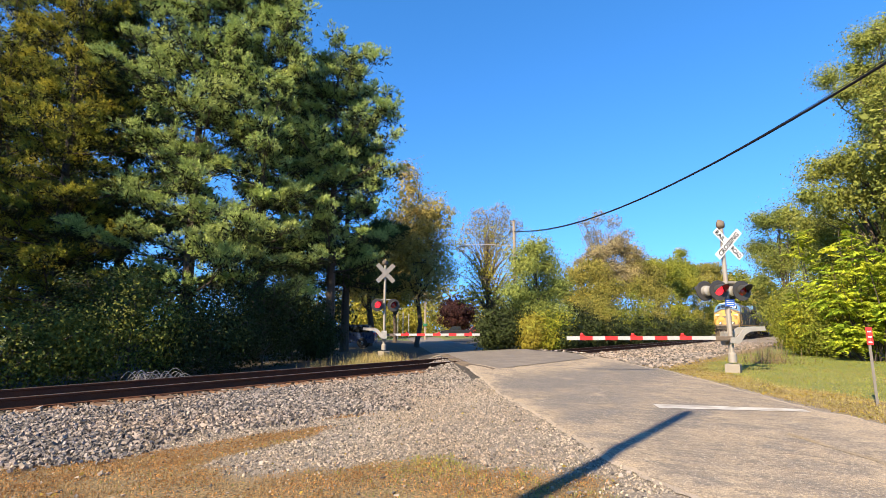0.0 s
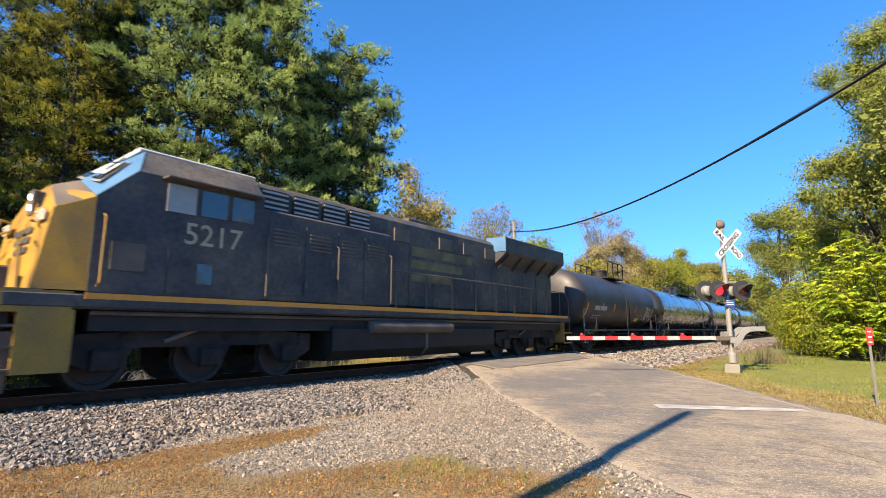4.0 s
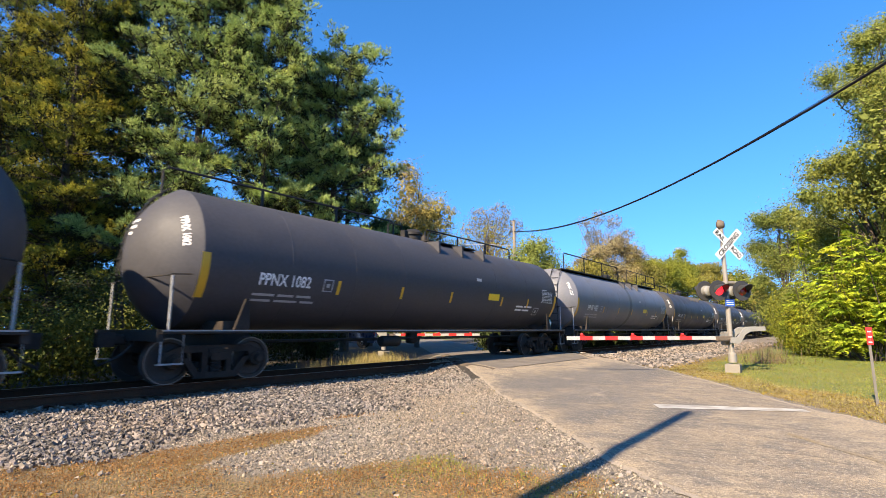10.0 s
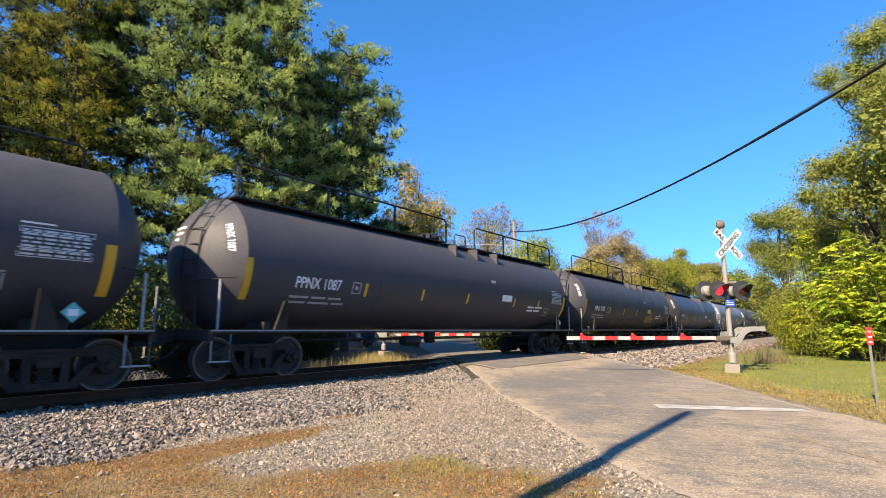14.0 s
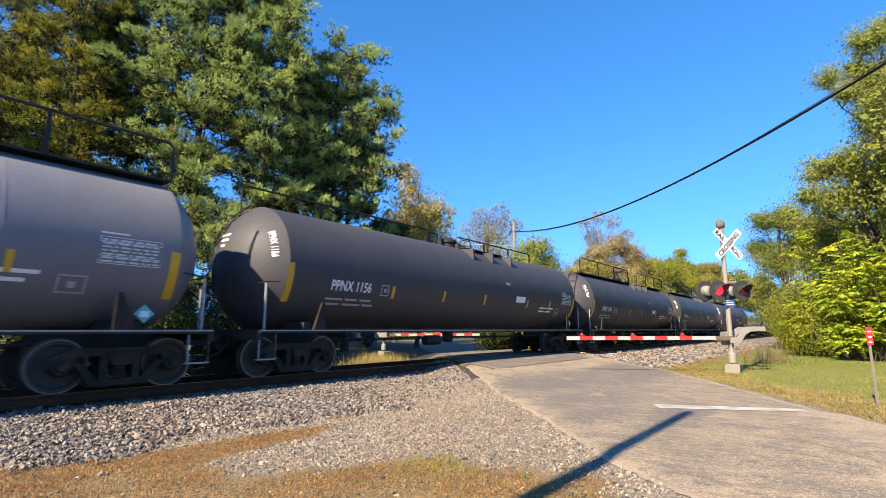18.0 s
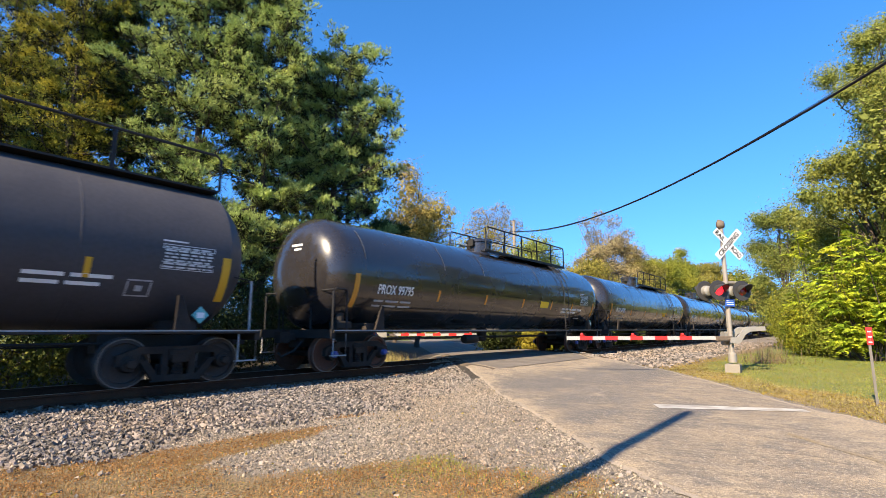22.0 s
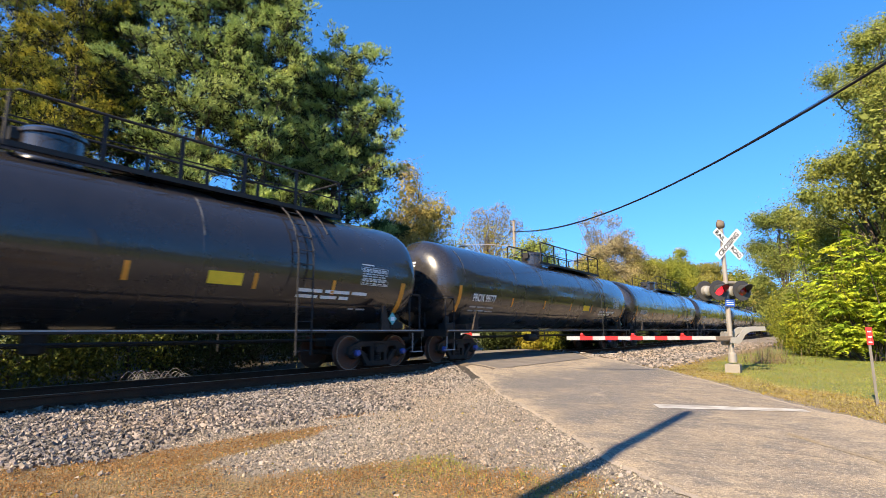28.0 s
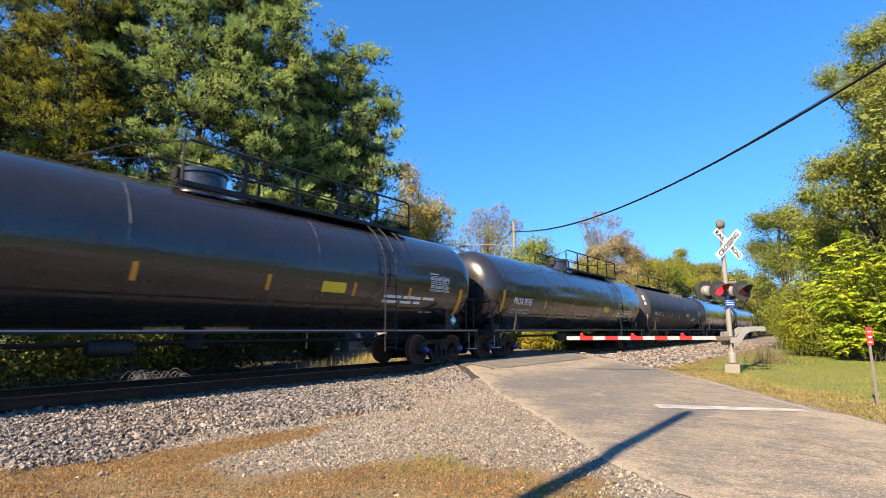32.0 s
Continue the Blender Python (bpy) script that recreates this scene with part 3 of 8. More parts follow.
def strip_mesh(ys, inset_l, inset_r, lift, k=7):
    """A sheet between the road's edges, following its ramp, k points across."""
    g = Geo()
    for y in ys:
        lo, hi = road_edges(y)
        jag = 0.02 * math.sin(y * 3.1) + 0.01 * math.sin(y * 11.3 + 1) + 0.06 * (float(patchy(lo, y, 5.0, 31)) - 0.5) + 0.05 * (float(patchy(lo, y, 13.0, 32)) - 0.5) + 0.02 * math.sin(y * 37 + inset_l * 30)
        a, b = lo + inset_l + jag, hi - inset_r + 0.07 * math.sin(y * 4.3 + 2) + 0.25 * (float(patchy(hi, y, 3.0, 33)) - 0.5)
        for i in range(k):
            x = a + (b - a) * i / (k - 1)
            g.v.append((x, y, float(road_z(y)) + lift - (0.02 if i in (0, k - 1) else 0)))
    for j in range(len(ys) - 1):
        for i in range(k - 1):
            a = j * k + i
            g.f.append((a, a + 1, a + k + 1, a + k))
    return g


near_ys = list(np.arange(-33, -3, 1.5)) + list(np.arange(-3, 9.2, 0.06))
tagged(part("road", strip_mesh(near_ys, 0.0, 0.0, 0.0), "asphalt_edge"), "crumbling pale edges of the country road", "road", kind="structure")
road_me = strip_mesh(near_ys, 0.11, 0.16, 0.007, 41).mesh("road_surface")
P_ = np.array([v.co for v in road_me.vertices])
lo_, hi_ = road_edges(P_[:, 1])
sand_ = 0.6 * np.exp(-((P_[:, 0] - lo_) / 0.4) ** 2) + 0.6 * np.exp(-((hi_ - P_[:, 0]) / 0.6) ** 2) + 0.6 * smooth01(6.4, 7.4, P_[:, 1] + 0.5 * patchy(P_[:, 0], P_[:, 1], 0.6, 35)) + 0.5 * smooth01(1.5, -0.5, P_[:, 1])
dark_ = sum(q * np.exp(-((P_[:, 0] - cx) / wx) ** 2 - ((P_[:, 1] - cy) / wy) ** 2) for cx, cy, wx, wy, q in ((13.2, 5.0, 2.0, 1.0, 1.5), (15.4, 4.9, 1.8, 0.9, 1.2), (10.6, 5.6, 1.0, 0.7, 1.2), (8.6, 2.0, 0.9, 0.35, 1.4), (7.5, 3.0, 0.7, 0.3, 0.9), (9.2, 3.9, 1.2, 0.6, 0.8), (17.5, 5.6, 1.6, 0.8, 0.8)))
road_me.color_attributes.new("wear", "FLOAT_COLOR", "POINT").data.foreach_set("color", np.stack([np.clip(sand_, 0, 1.5), dark_, 0 * sand_, 1 + 0 * sand_], -1).reshape(-1).astype(np.float32))
tagged(part("road_surface", road_me, "asphalt_old"), "worn sun-bleached asphalt road with dark patches", "road", kind="structure")
far_ys = list(np.arange(13.6, 30, 0.4)) + list(np.arange(30, 118, 2.0))
tagged(part("road_far", strip_mesh(far_ys, 0.0, 0.0, 0.002), "asphalt_new"), "grey asphalt road beyond the crossing", "road", kind="structure")
# crossing: newer asphalt laid up to the rails, its near rim stepping down to the old road
cross = Geo()
cys = list(np.arange(7.9, 14.0, 0.15))
for y in cys:
    lo, hi = road_edges(y)
    bow = 1.5 * smooth01(9.6, 7.9, y)
    for i in range(9):
        x = (lo + 0.05 + bow * 0.5) + (hi - lo - 0.1 - bow) * i / 8
        cross.v.append((x, y, float(road_z(y)) + 0.022 - (0.03 if i in (0, 8) else 0)))
for j in range(len(cys) - 1):
    for i in range(8):
        a = j * 9 + i
        cross.f.append((a, a + 1, a + 10, a + 9))
tagged(part("crossing_surface", cross, "asphalt_new"), "dark grey asphalt crossing surface between the rails", "road", kind="structure")
# sloped shoulder of asphalt at the end of the crossing
sh = Geo()
for sgn in (1, -1):
    o = len(sh.v)
    for y in cys:
        lo, hi = road_edges(y)
        bow = 1.5 * smooth01(9.6, 7.9, y)
        x = (lo + 0.05 + bow * 0.5) if sgn > 0 else (hi - 0.05 - bow * 0.5)
        z = float(road_z(y)) + 0.018
        out = 0.75 + 0.35 * float(patchy(x, y, 2.5, 36))
        ys_ = y - 0.35 * sgn
        sh.v += [(x + 0.3 * sgn, y, z), (x - 0.12 * sgn, y, z - 0.03), (x - 0.5 * out * sgn, y - 0.15 * sgn, z - 0.14), (x - out * sgn, ys_, float(ground_z(x - out * sgn, ys_)) - 0.03)]
    for i in range(len(cys) - 1):
        for j in range(3):
            q = (o + 4 * i + j, o + 4 * i + j + 1, o + 4 * i + j + 5, o + 4 * i + j + 4)
            sh.f.append(q if sgn < 0 else q[::-1])
tagged(part("crossing_shoulder", sh, "asphalt_slope"), "sloped asphalt shoulder of the crossing", "road", kind="structure")
# stop line and centre line
st = Geo().add([(9.1, 2.6, 0), (9.98, 0.57, 0), (9.72, 0.45, 0), (8.72, 2.39, 0)], [(0, 1, 2, 3)])
st.v = [(x, y, float(road_z(y)) + 0.013) for x, y, _ in st.v]
st.f = [f[::-1] for f in st.f]
tagged(part("stop_line", st, "road_white"), "worn white stop line painted on the road", "road marking", kind="structure")
for cly, off, wide, lift, lb_ in ((list(np.arange(-12, 0.9, 0.3)), 0.25, 0.075, 0.012, "faded yellow centre line on the road"),
                                (list(np.arange(16, 60, 2.0)), 0.0, 0.07, 0.01, "faded yellow centre line on the far road")):
    cl = Geo()
    for y in cly:
        lo, hi = road_edges(y)
        c = (lo + hi) / 2 + off
        cl.v += [(c - wide, y, float(road_z(y)) + lift), (c + wide, y, float(road_z(y)) + lift)]
    cl.f = [(2 * i, 2 * i + 1, 2 * i + 3, 2 * i + 2) for i in range(len(cly) - 1)]
    tagged(part("centre_line", cl, "road_yellow"), lb_, "road marking", kind="structure")

crk = np.random.default_rng(77)
for cx_, cy_, ang_, ln_ in ((15.9, 7.0, 170, 3.4),):
    g = Geo()
    px_, py_, a_ = cx_ - ln_ / 2 * math.cos(radians(ang_)), cy_ - ln_ / 2 * math.sin(radians(ang_)), radians(ang_)
    k_ = int(ln_ / 0.12)
    for i in range(k_ + 1):
        w_ = crk.uniform(0.006, 0.02) * math.sin(math.pi * (i + 0.3) / (k_ + 0.6))
        nx0, ny0 = -math.sin(a_) * w_, math.cos(a_) * w_
        g.v += [(px_ - nx0, py_ - ny0, float(road_z(py_)) + 0.0105), (px_ + nx0, py_ + ny0, float(road_z(py_)) + 0.0105)]
        a_ += crk.normal(0, 0.28) - 0.3 * (a_ - radians(ang_))
        px_, py_ = px_ + 0.12 * math.cos(a_), py_ + 0.12 * math.sin(a_)
    g.f = [(2 * i, 2 * i + 2, 2 * i + 3, 2 * i + 1) for i in range(k_)]
    tagged(part("road_crack", g, "crack"), "thin dark crack in the old asphalt", "road crack", kind="structure")

# rails and ties
RAIL = [(-0.07, -0.18), (0.07, -0.18), (0.07, -0.165), (0.012, -0.145), (0.01, -0.045), (0.036, -0.035), (0.036, -0.006), (0.03, 0), (-0.03, 0), (-0.036, -0.006),
        (-0.036, -0.035), (-0.01, -0.045), (-0.012, -0.145), (-0.07, -0.165)]
track = new("railway_track")
track.location = (0, TRACK_Y, 0)
tagged(track, "rusty steel rails on wooden ties in stone ballast", "railway track", kind="structure")
for y in (-0.753, 0.753):
    g = Geo()
    for a, b in [(-640, -60), (-60, -10), (-10, 140), (140, 900)]:
        g.prism([(y + p, z) for p, z in RAIL], a, b)
    part("rail", g, "rail_rust", track)
    g = Geo().box(-640, 900, y - 0.029, y + 0.029, 0.0, 0.003)
    part("rail_running_surface", g, "rail_top", track, "worn bright running surface")
tie = Geo().box(-0.115, 0.115, -1.3, 1.3, -0.33, -0.183, 0.0).mesh("tie", 0)
plate_me = Geo().box(-0.1, 0.1, -0.18, 0.18, -0.183, -0.172).mesh("tie_plate", 0)
xs = [x for x in np.arange(-14, 130, 0.53) if not 15.4 < x < 23.6]
for x in xs[:290]:
    part("tie", tie, "tie_wood", track, at=pose(x, rng.normal(0, 0.03), rng.normal(0, 0.004), 0, 0, rng.normal(0, 0.8)))
for x in [x for x in xs if x < 40]:
    part("tie_plate", plate_me, "rail_rust", track, at=pose(x, -0.753, 0))

# ---- plants ----
def leaf_quads(C, N, size, r, droop=0.0, aspect=0.6):
    """Leaf-shaped quads at centres C with random turns about outward normals N."""
    k = len(C)
    N = N + r.normal(0, 0.55, (k, 3))
    N /= np.linalg.norm(N, axis=1, keepdims=True) + 1e-9
    T = np.cross(N, r.normal(0, 1, (k, 3)))
    T[:, 2] -= droop
    T /= np.linalg.norm(T, axis=1, keepdims=True) + 1e-9
    B = np.cross(N, T)
    s = (size * r.uniform(0.6, 1.4, (k, 1)))
    a, b = T * s * 0.5, B * s * 0.5 * aspect
    return np.stack([C - a, C + b * 0.9 - a * 0.1, C + a, C - b * 0.9 - a * 0.1], 1)


def crown_points(blobs, clumps, per, spread, r):
    """Leaf centres gathered in clumps that sit towards the surface of a few ellipsoids (x, y, z, rx, ry, rz)."""
    w = np.array([b[3] * b[4] + b[3] * b[5] for b in blobs])
    which = r.choice(len(blobs), clumps, p=w / w.sum())
    Bc = np.array([b[:3] for b in blobs])[which]
    Br = np.array([b[3:] for b in blobs])[which]
    d = r.normal(0, 1, (clumps, 3))
    d /= np.linalg.norm(d, axis=1, keepdims=True)
    rad = r.uniform(0.25, 1.0, (clumps, 1)) ** 0.45 * r.uniform(0.8, 1.12, (clumps, 1))
    K = Bc + d * Br * rad
    n = r.poisson(per, clumps) + 1
    own = np.repeat(np.arange(clumps), n)
    off = r.normal(0, 1, (len(own), 3)) * spread * np.array([1, 1, 0.7]) * r.uniform(0.6, 1.3, (clumps, 1))[own]
    C = K[own] + off
    out = (C - Bc[own]) / Br[own]
    N = out / (np.linalg.norm(out, axis=1, keepdims=True) + 1e-9) + off / (np.linalg.norm(off, axis=1, keepdims=True) + 1e-9) * 0.6
    N[:, 2] += 0.35
    return C, N, K


def limb(g, a, b, r0, r1, r, wob=0.12, k=6, seg=5):
    a, b = Vector(a), Vector(b)
    L = (b - a).length
    pts = [a.lerp(b, i / seg) + Vector(r.normal(0, wob * L / 6, 3)) * (0 if i in (0,) else 1) + Vector((0, 0, 0.08 * L * math.sin(math.pi * i / seg))) for i in range(seg + 1)]
    g.tube(pts, r0, k, r1)
    return pts


def tree(name, label, x, y, height, blobs, leaf, count, size, bark="bark", trunk_r=0.2, clear=0.25, seed=1, per=26, spread=0.42, limbs=14, twigs=40, lean=(0, 0), category="tree", droop=0.2, core=0.07):
    """A broad-leaved tree: tapered trunk, limbs that reach into the crown, twigs and clumped leaves. Blobs are fractions of the height."""
    r = np.random.default_rng(seed)
    z0 = float(ground_z(x, y)) - 0.05
    root = new(name)
    root.location = (x, y, z0)
    tagged(root, label, category)
    B = [(bx * height, by * height, bz * height, rx * height, ry * height, rz * height) for bx, by, bz, rx, ry, rz in blobs]
    C, N, K = crown_points(B, max(6, int(count / per)), per, spread, r)
    V = leaf_quads(C, N, size, r, droop)
    # shaded leaves close the heart of the crown
    w = np.array([q[3] ** 2 for q in B])
    n = int(count * core)
    if n:
        Q = np.array(B)[r.choice(len(B), n, p=w / w.sum())]
        C = Q[:, :3] + Q[:, 3:] * r.normal(0, 0.3, (n, 3))
        V = np.concatenate([V, leaf_quads(C, r.normal(0, 1, (n, 3)), size * 2.1, r, droop, 0.8)])
    part("crown", quads_mesh(V), leaf, root)
    g = Geo()
    top = Vector((lean[0], lean[1], height * 0.86))
    pts = [Vector((0, 0, -0.1)), Vector((0.02, 0, 0.4))] + [top * (i / 7) + Vector((*r.normal(0, 0.012 * height, 2), 0)) for i in range(1, 8)]
    rad = [trunk_r * 1.35] + [trunk_r * (1 - 0.85 * (p.z / top.z)) for p in pts[1:]]
    for i in range(len(pts) - 1):
        g.tube([pts[i], pts[i + 1]], rad[i], 8, rad[i + 1], cap=False)
    part("trunk", g, bark, root)
    b = Geo()
    sel = K[r.choice(len(K), min(limbs, len(K)), replace=False)]
    ends = []
    for e in sel:
        h = np.clip(e[2] * r.uniform(0.45, 0.8), clear * height, height * 0.8)
        i = min(int(h / top.z * 7) + 1, len(pts) - 2)
        ends += limb(b, pts[i], e, trunk_r * 0.32 * (1.1 - h / height), 0.012, r)[2:]
    for e in K[r.choice(len(K), min(twigs, len(K)), replace=False)]:
        s = min(ends, key=lambda p: (p - Vector(e)).length) if ends else pts[-1]
        limb(b, s, e, max(0.018, 0.002 * height), 0.006 if height < 18 else 0.016, r, k=4, seg=3)
    if b.v:
        part("branching", b, bark, root)
    return root


def quads_mesh(V):
    V = np.asarray(V, dtype=np.float32)
    k = len(V)
    me = bpy.data.meshes.new("leaves")
    me.vertices.add(4 * k)
    me.vertices.foreach_set("co", V.reshape(-1))
    me.loops.add(4 * k)
    me.loops.foreach_set("vertex_index", np.arange(4 * k, dtype=np.int32))
    me.polygons.add(k)
    me.polygons.foreach_set("loop_start", np.arange(0, 4 * k, 4, dtype=np.int32))
    me.update(calc_edges=True)
    return me


def pine(label, x, y, height, reach, leaf="pine", seed=1, clear=0.12, whorl=1.05, shoots=40, needles=18, size=0.125, trunk_r=0.3, width=0.0105, inner=60):
    """A white pine: whorls of level limbs that turn up at their ends and carry pads of upright needle shoots, with air between the layers."""
    r = np.random.default_rng(seed)
    z0 = float(ground_z(x, y)) - 0.05
    root = new("pine_tree")
    root.location = (x, y, z0)
    tagged(root, label, "tree")
    g = Geo()
    g.tube([(0, 0, -0.1), (0.03, 0.02, height * 0.3), (-0.03, 0.03, height * 0.6), (0, 0, height)], trunk_r, 9, 0.03)
    part("trunk", g, "bark", root)
    b = Geo()
    PC, PA, PS = [], [], []
    h = clear * height
    while h < height - 0.3:
        f = (h - clear * height) / (height * (1 - clear))
        k = r.integers(4, 8)
        a0 = r.uniform(0, 6.28)
        for i in range(k):
            a = a0 + 6.283 * i / k + r.normal(0, 0.3)
            L = reach * ((1 - f) ** 0.62 * 0.95 + 0.06) * r.uniform(0.5, 1.18) * (0.8 + 0.2 * min(1, f * 5))
            rise = r.normal(0.03, 0.08) + 0.55 * f ** 2
            hh = h + r.normal(0, 0.2)
            d = np.array([math.cos(a), math.sin(a), 0])
            side = np.array([-d[1], d[0], 0])
            stops = (0, 0.3, 0.6, 0.85, 1)
            pts = [np.array([0, 0, hh]) + d * L * s + np.array([0, 0, L * (rise * s + 0.2 * s ** 3)]) + r.normal(0, 0.02 * L, 3) * s for s in stops]
            b.tube(pts, 0.045 * (1 - f) + 0.012, 5, 0.008, cap=False)
            n = int(2 + 1.8 * L)
            s = 1.03 - 0.72 * r.uniform(0, 1, n) ** 1.1
            s[0] = 1.0
            c = np.stack([np.interp(s, stops, [p[j] for p in pts]) for j in range(3)], 1)
            u = r.uniform(-1, 1, n) * np.clip(1.5 * (1.12 - s), 0.12, 1)
            u[0] = 0
            c += side * (u * 0.34 * L)[:, None] - d * (np.abs(u) * 0.06 * L)[:, None]
            c[:, 2] += r.normal(0.05, 0.1, n)
            for j in range(n):
                m = np.interp(max(0.25, s[j] - 0.2), stops, [0, 1, 2, 3, 4])
                q = pts[min(4, int(m))]
                b.tube([q, (q + c[j]) / 2 + np.array([0, 0, 0.03]), c[j]], 0.014, 3, 0.005, cap=False)
            ax = d + side * (u * 0.9)[:, None] + np.array([0, 0, 0.25]) + r.normal(0, 0.12, (n, 3))
            PC.append(c)
            PA.append(ax)
            PS.append(r.uniform(0.8, 1.6, n) * (0.62 + 0.38 * L / reach))
        h += whorl * (0.8 + 0.55 * (1 - f)) * r.uniform(0.7, 1.3)
    part("branching", b, "bark", root)
    PC, PA, PS = np.concatenate(PC), np.concatenate(PA), np.concatenate(PS)
    PA /= np.linalg.norm(PA, axis=1, keepdims=True)
    # shoots stand over the upper side of each pad, in a few lumps
    lumps = 5
    up = np.array([0, 0, 1.0])
    own = np.repeat(np.arange(len(PC)), lumps)
    o = r.normal(0, 1, (len(own), 3))
    o /= np.linalg.norm(o, axis=1, keepdims=True)
    o[:, 2] = np.abs(o[:, 2]) * 0.9 - 0.12
    PB = np.cross(up, PA)
    PB /= np.linalg.norm(PB, axis=1, keepdims=True)
    LC = PC[own] + PS[own][:, None] * (PA[own] * o[:, :1] * 0.56 + PB[own] * o[:, 1:2] * 0.42 + up * o[:, 2:] * 0.27)
    LD = PA[own] * (o[:, :1] * 0.6 + 0.35) + PB[own] * o[:, 1:2] * 0.6 + up * (0.6 + 0.5 * o[:, 2:])
    LD /= np.linalg.norm(LD, axis=1, keepdims=True)
    per = max(2, shoots // lumps)
    LS = PS[own].repeat(per)[:, None]
    C, LD = LC.repeat(per, 0), LD.repeat(per, 0)
    k = len(C)
    off = r.normal(0, 1, (k, 3)) * np.array([1, 1, 0.7])
    C = C + off * 0.075 * LS
    Dv = LD + off * 0.33 + r.normal(0, 0.12, (k, 3))
    Dv /= np.linalg.norm(Dv, axis=1, keepdims=True)
    face = LD * 0.8 + off * 0.7
    face /= np.linalg.norm(face, axis=1, keepdims=True)
    C, Dv, face = np.repeat(C, needles, 0), np.repeat(Dv, needles, 0), np.repeat(face, needles, 0)
    plume = r.uniform(0.12, 0.3, (k, 1)).repeat(needles, 0)
    along = r.uniform(0, 1, (len(C), 1))
    out = r.normal(0, 1, Dv.shape)
    out -= Dv * (out * Dv).sum(1, keepdims=True)
    out /= np.linalg.norm(out, axis=1, keepdims=True)
    P = C + Dv * along * plume + out * 0.006
    Dn = Dv * 0.75 + out * (1.0 - 0.55 * along) + r.normal(0, 0.12, Dv.shape)
    Dn /= np.linalg.norm(Dn, axis=1, keepdims=True)
    W = np.cross(Dn, face + out * 0.5 + r.normal(0, 0.3, Dn.shape))
    W /= np.linalg.norm(W, axis=1, keepdims=True)
    Ln = size * r.uniform(0.7, 1.2, (len(C), 1))
    E_ = P + Dn * Ln
    w = W * width
    V = np.stack([P + w, E_, P - w], 1).reshape(-1, 3).astype(np.float32)
    me = bpy.data.meshes.new("needles")
    me.vertices.add(len(V))
    me.vertices.foreach_set("co", V.reshape(-1))
    me.loops.add(len(V))
    me.loops.foreach_set("vertex_index", np.arange(len(V), dtype=np.int32))
    me.polygons.add(len(V) // 3)
    me.polygons.foreach_set("loop_start", np.arange(0, len(V), 3, dtype=np.int32))
    me.update(calc_edges=True)
    part("needles", me, leaf, root)
    # bare dead twigs inside the crown, coloured near black to imitate its inner shade
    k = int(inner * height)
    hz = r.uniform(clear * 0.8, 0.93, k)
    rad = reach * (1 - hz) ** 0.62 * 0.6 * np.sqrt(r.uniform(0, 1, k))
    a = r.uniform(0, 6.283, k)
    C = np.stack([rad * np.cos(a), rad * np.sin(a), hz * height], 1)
    part("inner_crown", quads_mesh(leaf_quads(C, r.normal(0, 1, (k, 3)), 0.5, r, 0.0, 0.07)), "shaded_twig", root)
    # near-black needles fill the underside of each pad, coloured to stand in for shade
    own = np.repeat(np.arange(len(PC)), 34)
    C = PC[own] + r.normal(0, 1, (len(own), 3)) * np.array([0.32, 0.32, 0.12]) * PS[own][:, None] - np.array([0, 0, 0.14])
    part("old_needles", quads_mesh(leaf_quads(C, r.normal(0, 0.6, (len(own), 3)) + up * 0.6, 0.28, r, 0.0, 0.2)), "pine_shade", root)
    return root


def sumac(label, x, y, h, w, seed, leaf="sumac", stems=15, fronds=13):
    """A sumac thicket: bare leaning stems that end in arching feathered fronds."""
    r = np.random.default_rng(seed)
    z0 = float(ground_z(x, y)) - 0.05
    root = new("sumac_bush")
    root.location = (x, y, z0)
    tagged(root, label, "bush")
    b, V = Geo(), []
    for i in range(stems):
        e = np.array([*r.uniform(-w / 2, w / 2, 2), h * r.uniform(0.3, 1.0)])
        foot = np.array([e[0] * 0.5, e[1] * 0.5, 0])
        mid = (foot + e) / 2 + r.normal(0, 0.1, 3)
        b.tube([foot, mid, e], 0.025, 5, 0.012)
        for j in range(fronds):
            t = 1 - 0.6 * r.uniform() ** 1.3
            c = (mid * (1 - t) + e * t) if t < 0.98 else e
            a = r.uniform(0, 6.283)
            d = np.array([math.cos(a), math.sin(a), 0])
            L = r.uniform(0.5, 0.95)
            s = np.repeat(np.linspace(0.15, 1, 9), 2)
            P = c + d * (s * L)[:, None] + np.array([0, 0, 1.0]) * (L * (r.uniform(0.1, 1.0) * s - r.uniform(0.4, 0.9) * s ** 2))[:, None]
            sg = np.tile((1.0, -1.0), 9)[:, None]
            side = np.array([-d[1], d[0], r.uniform(-0.6, 0.3)])
            T = side * sg * 0.75 + d * 0.4 + np.array([0, 0, -0.5]) + r.normal(0, 0.12, (18, 3))
            ln = (0.2 * L * np.sin(math.pi * (0.25 + 0.7 * s)))[:, None] + 0.03
            Q = np.cross(T, np.array([0, 0, 1.0]) + r.normal(0, 0.25, (18, 3)))
            Q /= np.linalg.norm(Q, axis=1, keepdims=True)
            V.append(np.stack([P, P + T * ln * 0.5 + Q * 0.062, P + T * ln * 1.1, P + T * ln * 0.5 - Q * 0.062], 1))
    part("stem", b, "bark", root)
    part("fronds", quads_mesh(np.concatenate(V)), leaf, root)
    return root


def at_view(px, depth):
    """Ground place seen at a bearing: px to the right across a picture 1568 wide, at a depth."""
    s = (px - 784) / 884.96 * depth
    return (0.7886 * depth + 0.6149 * s, 0.6149 * depth - 0.7886 * s)


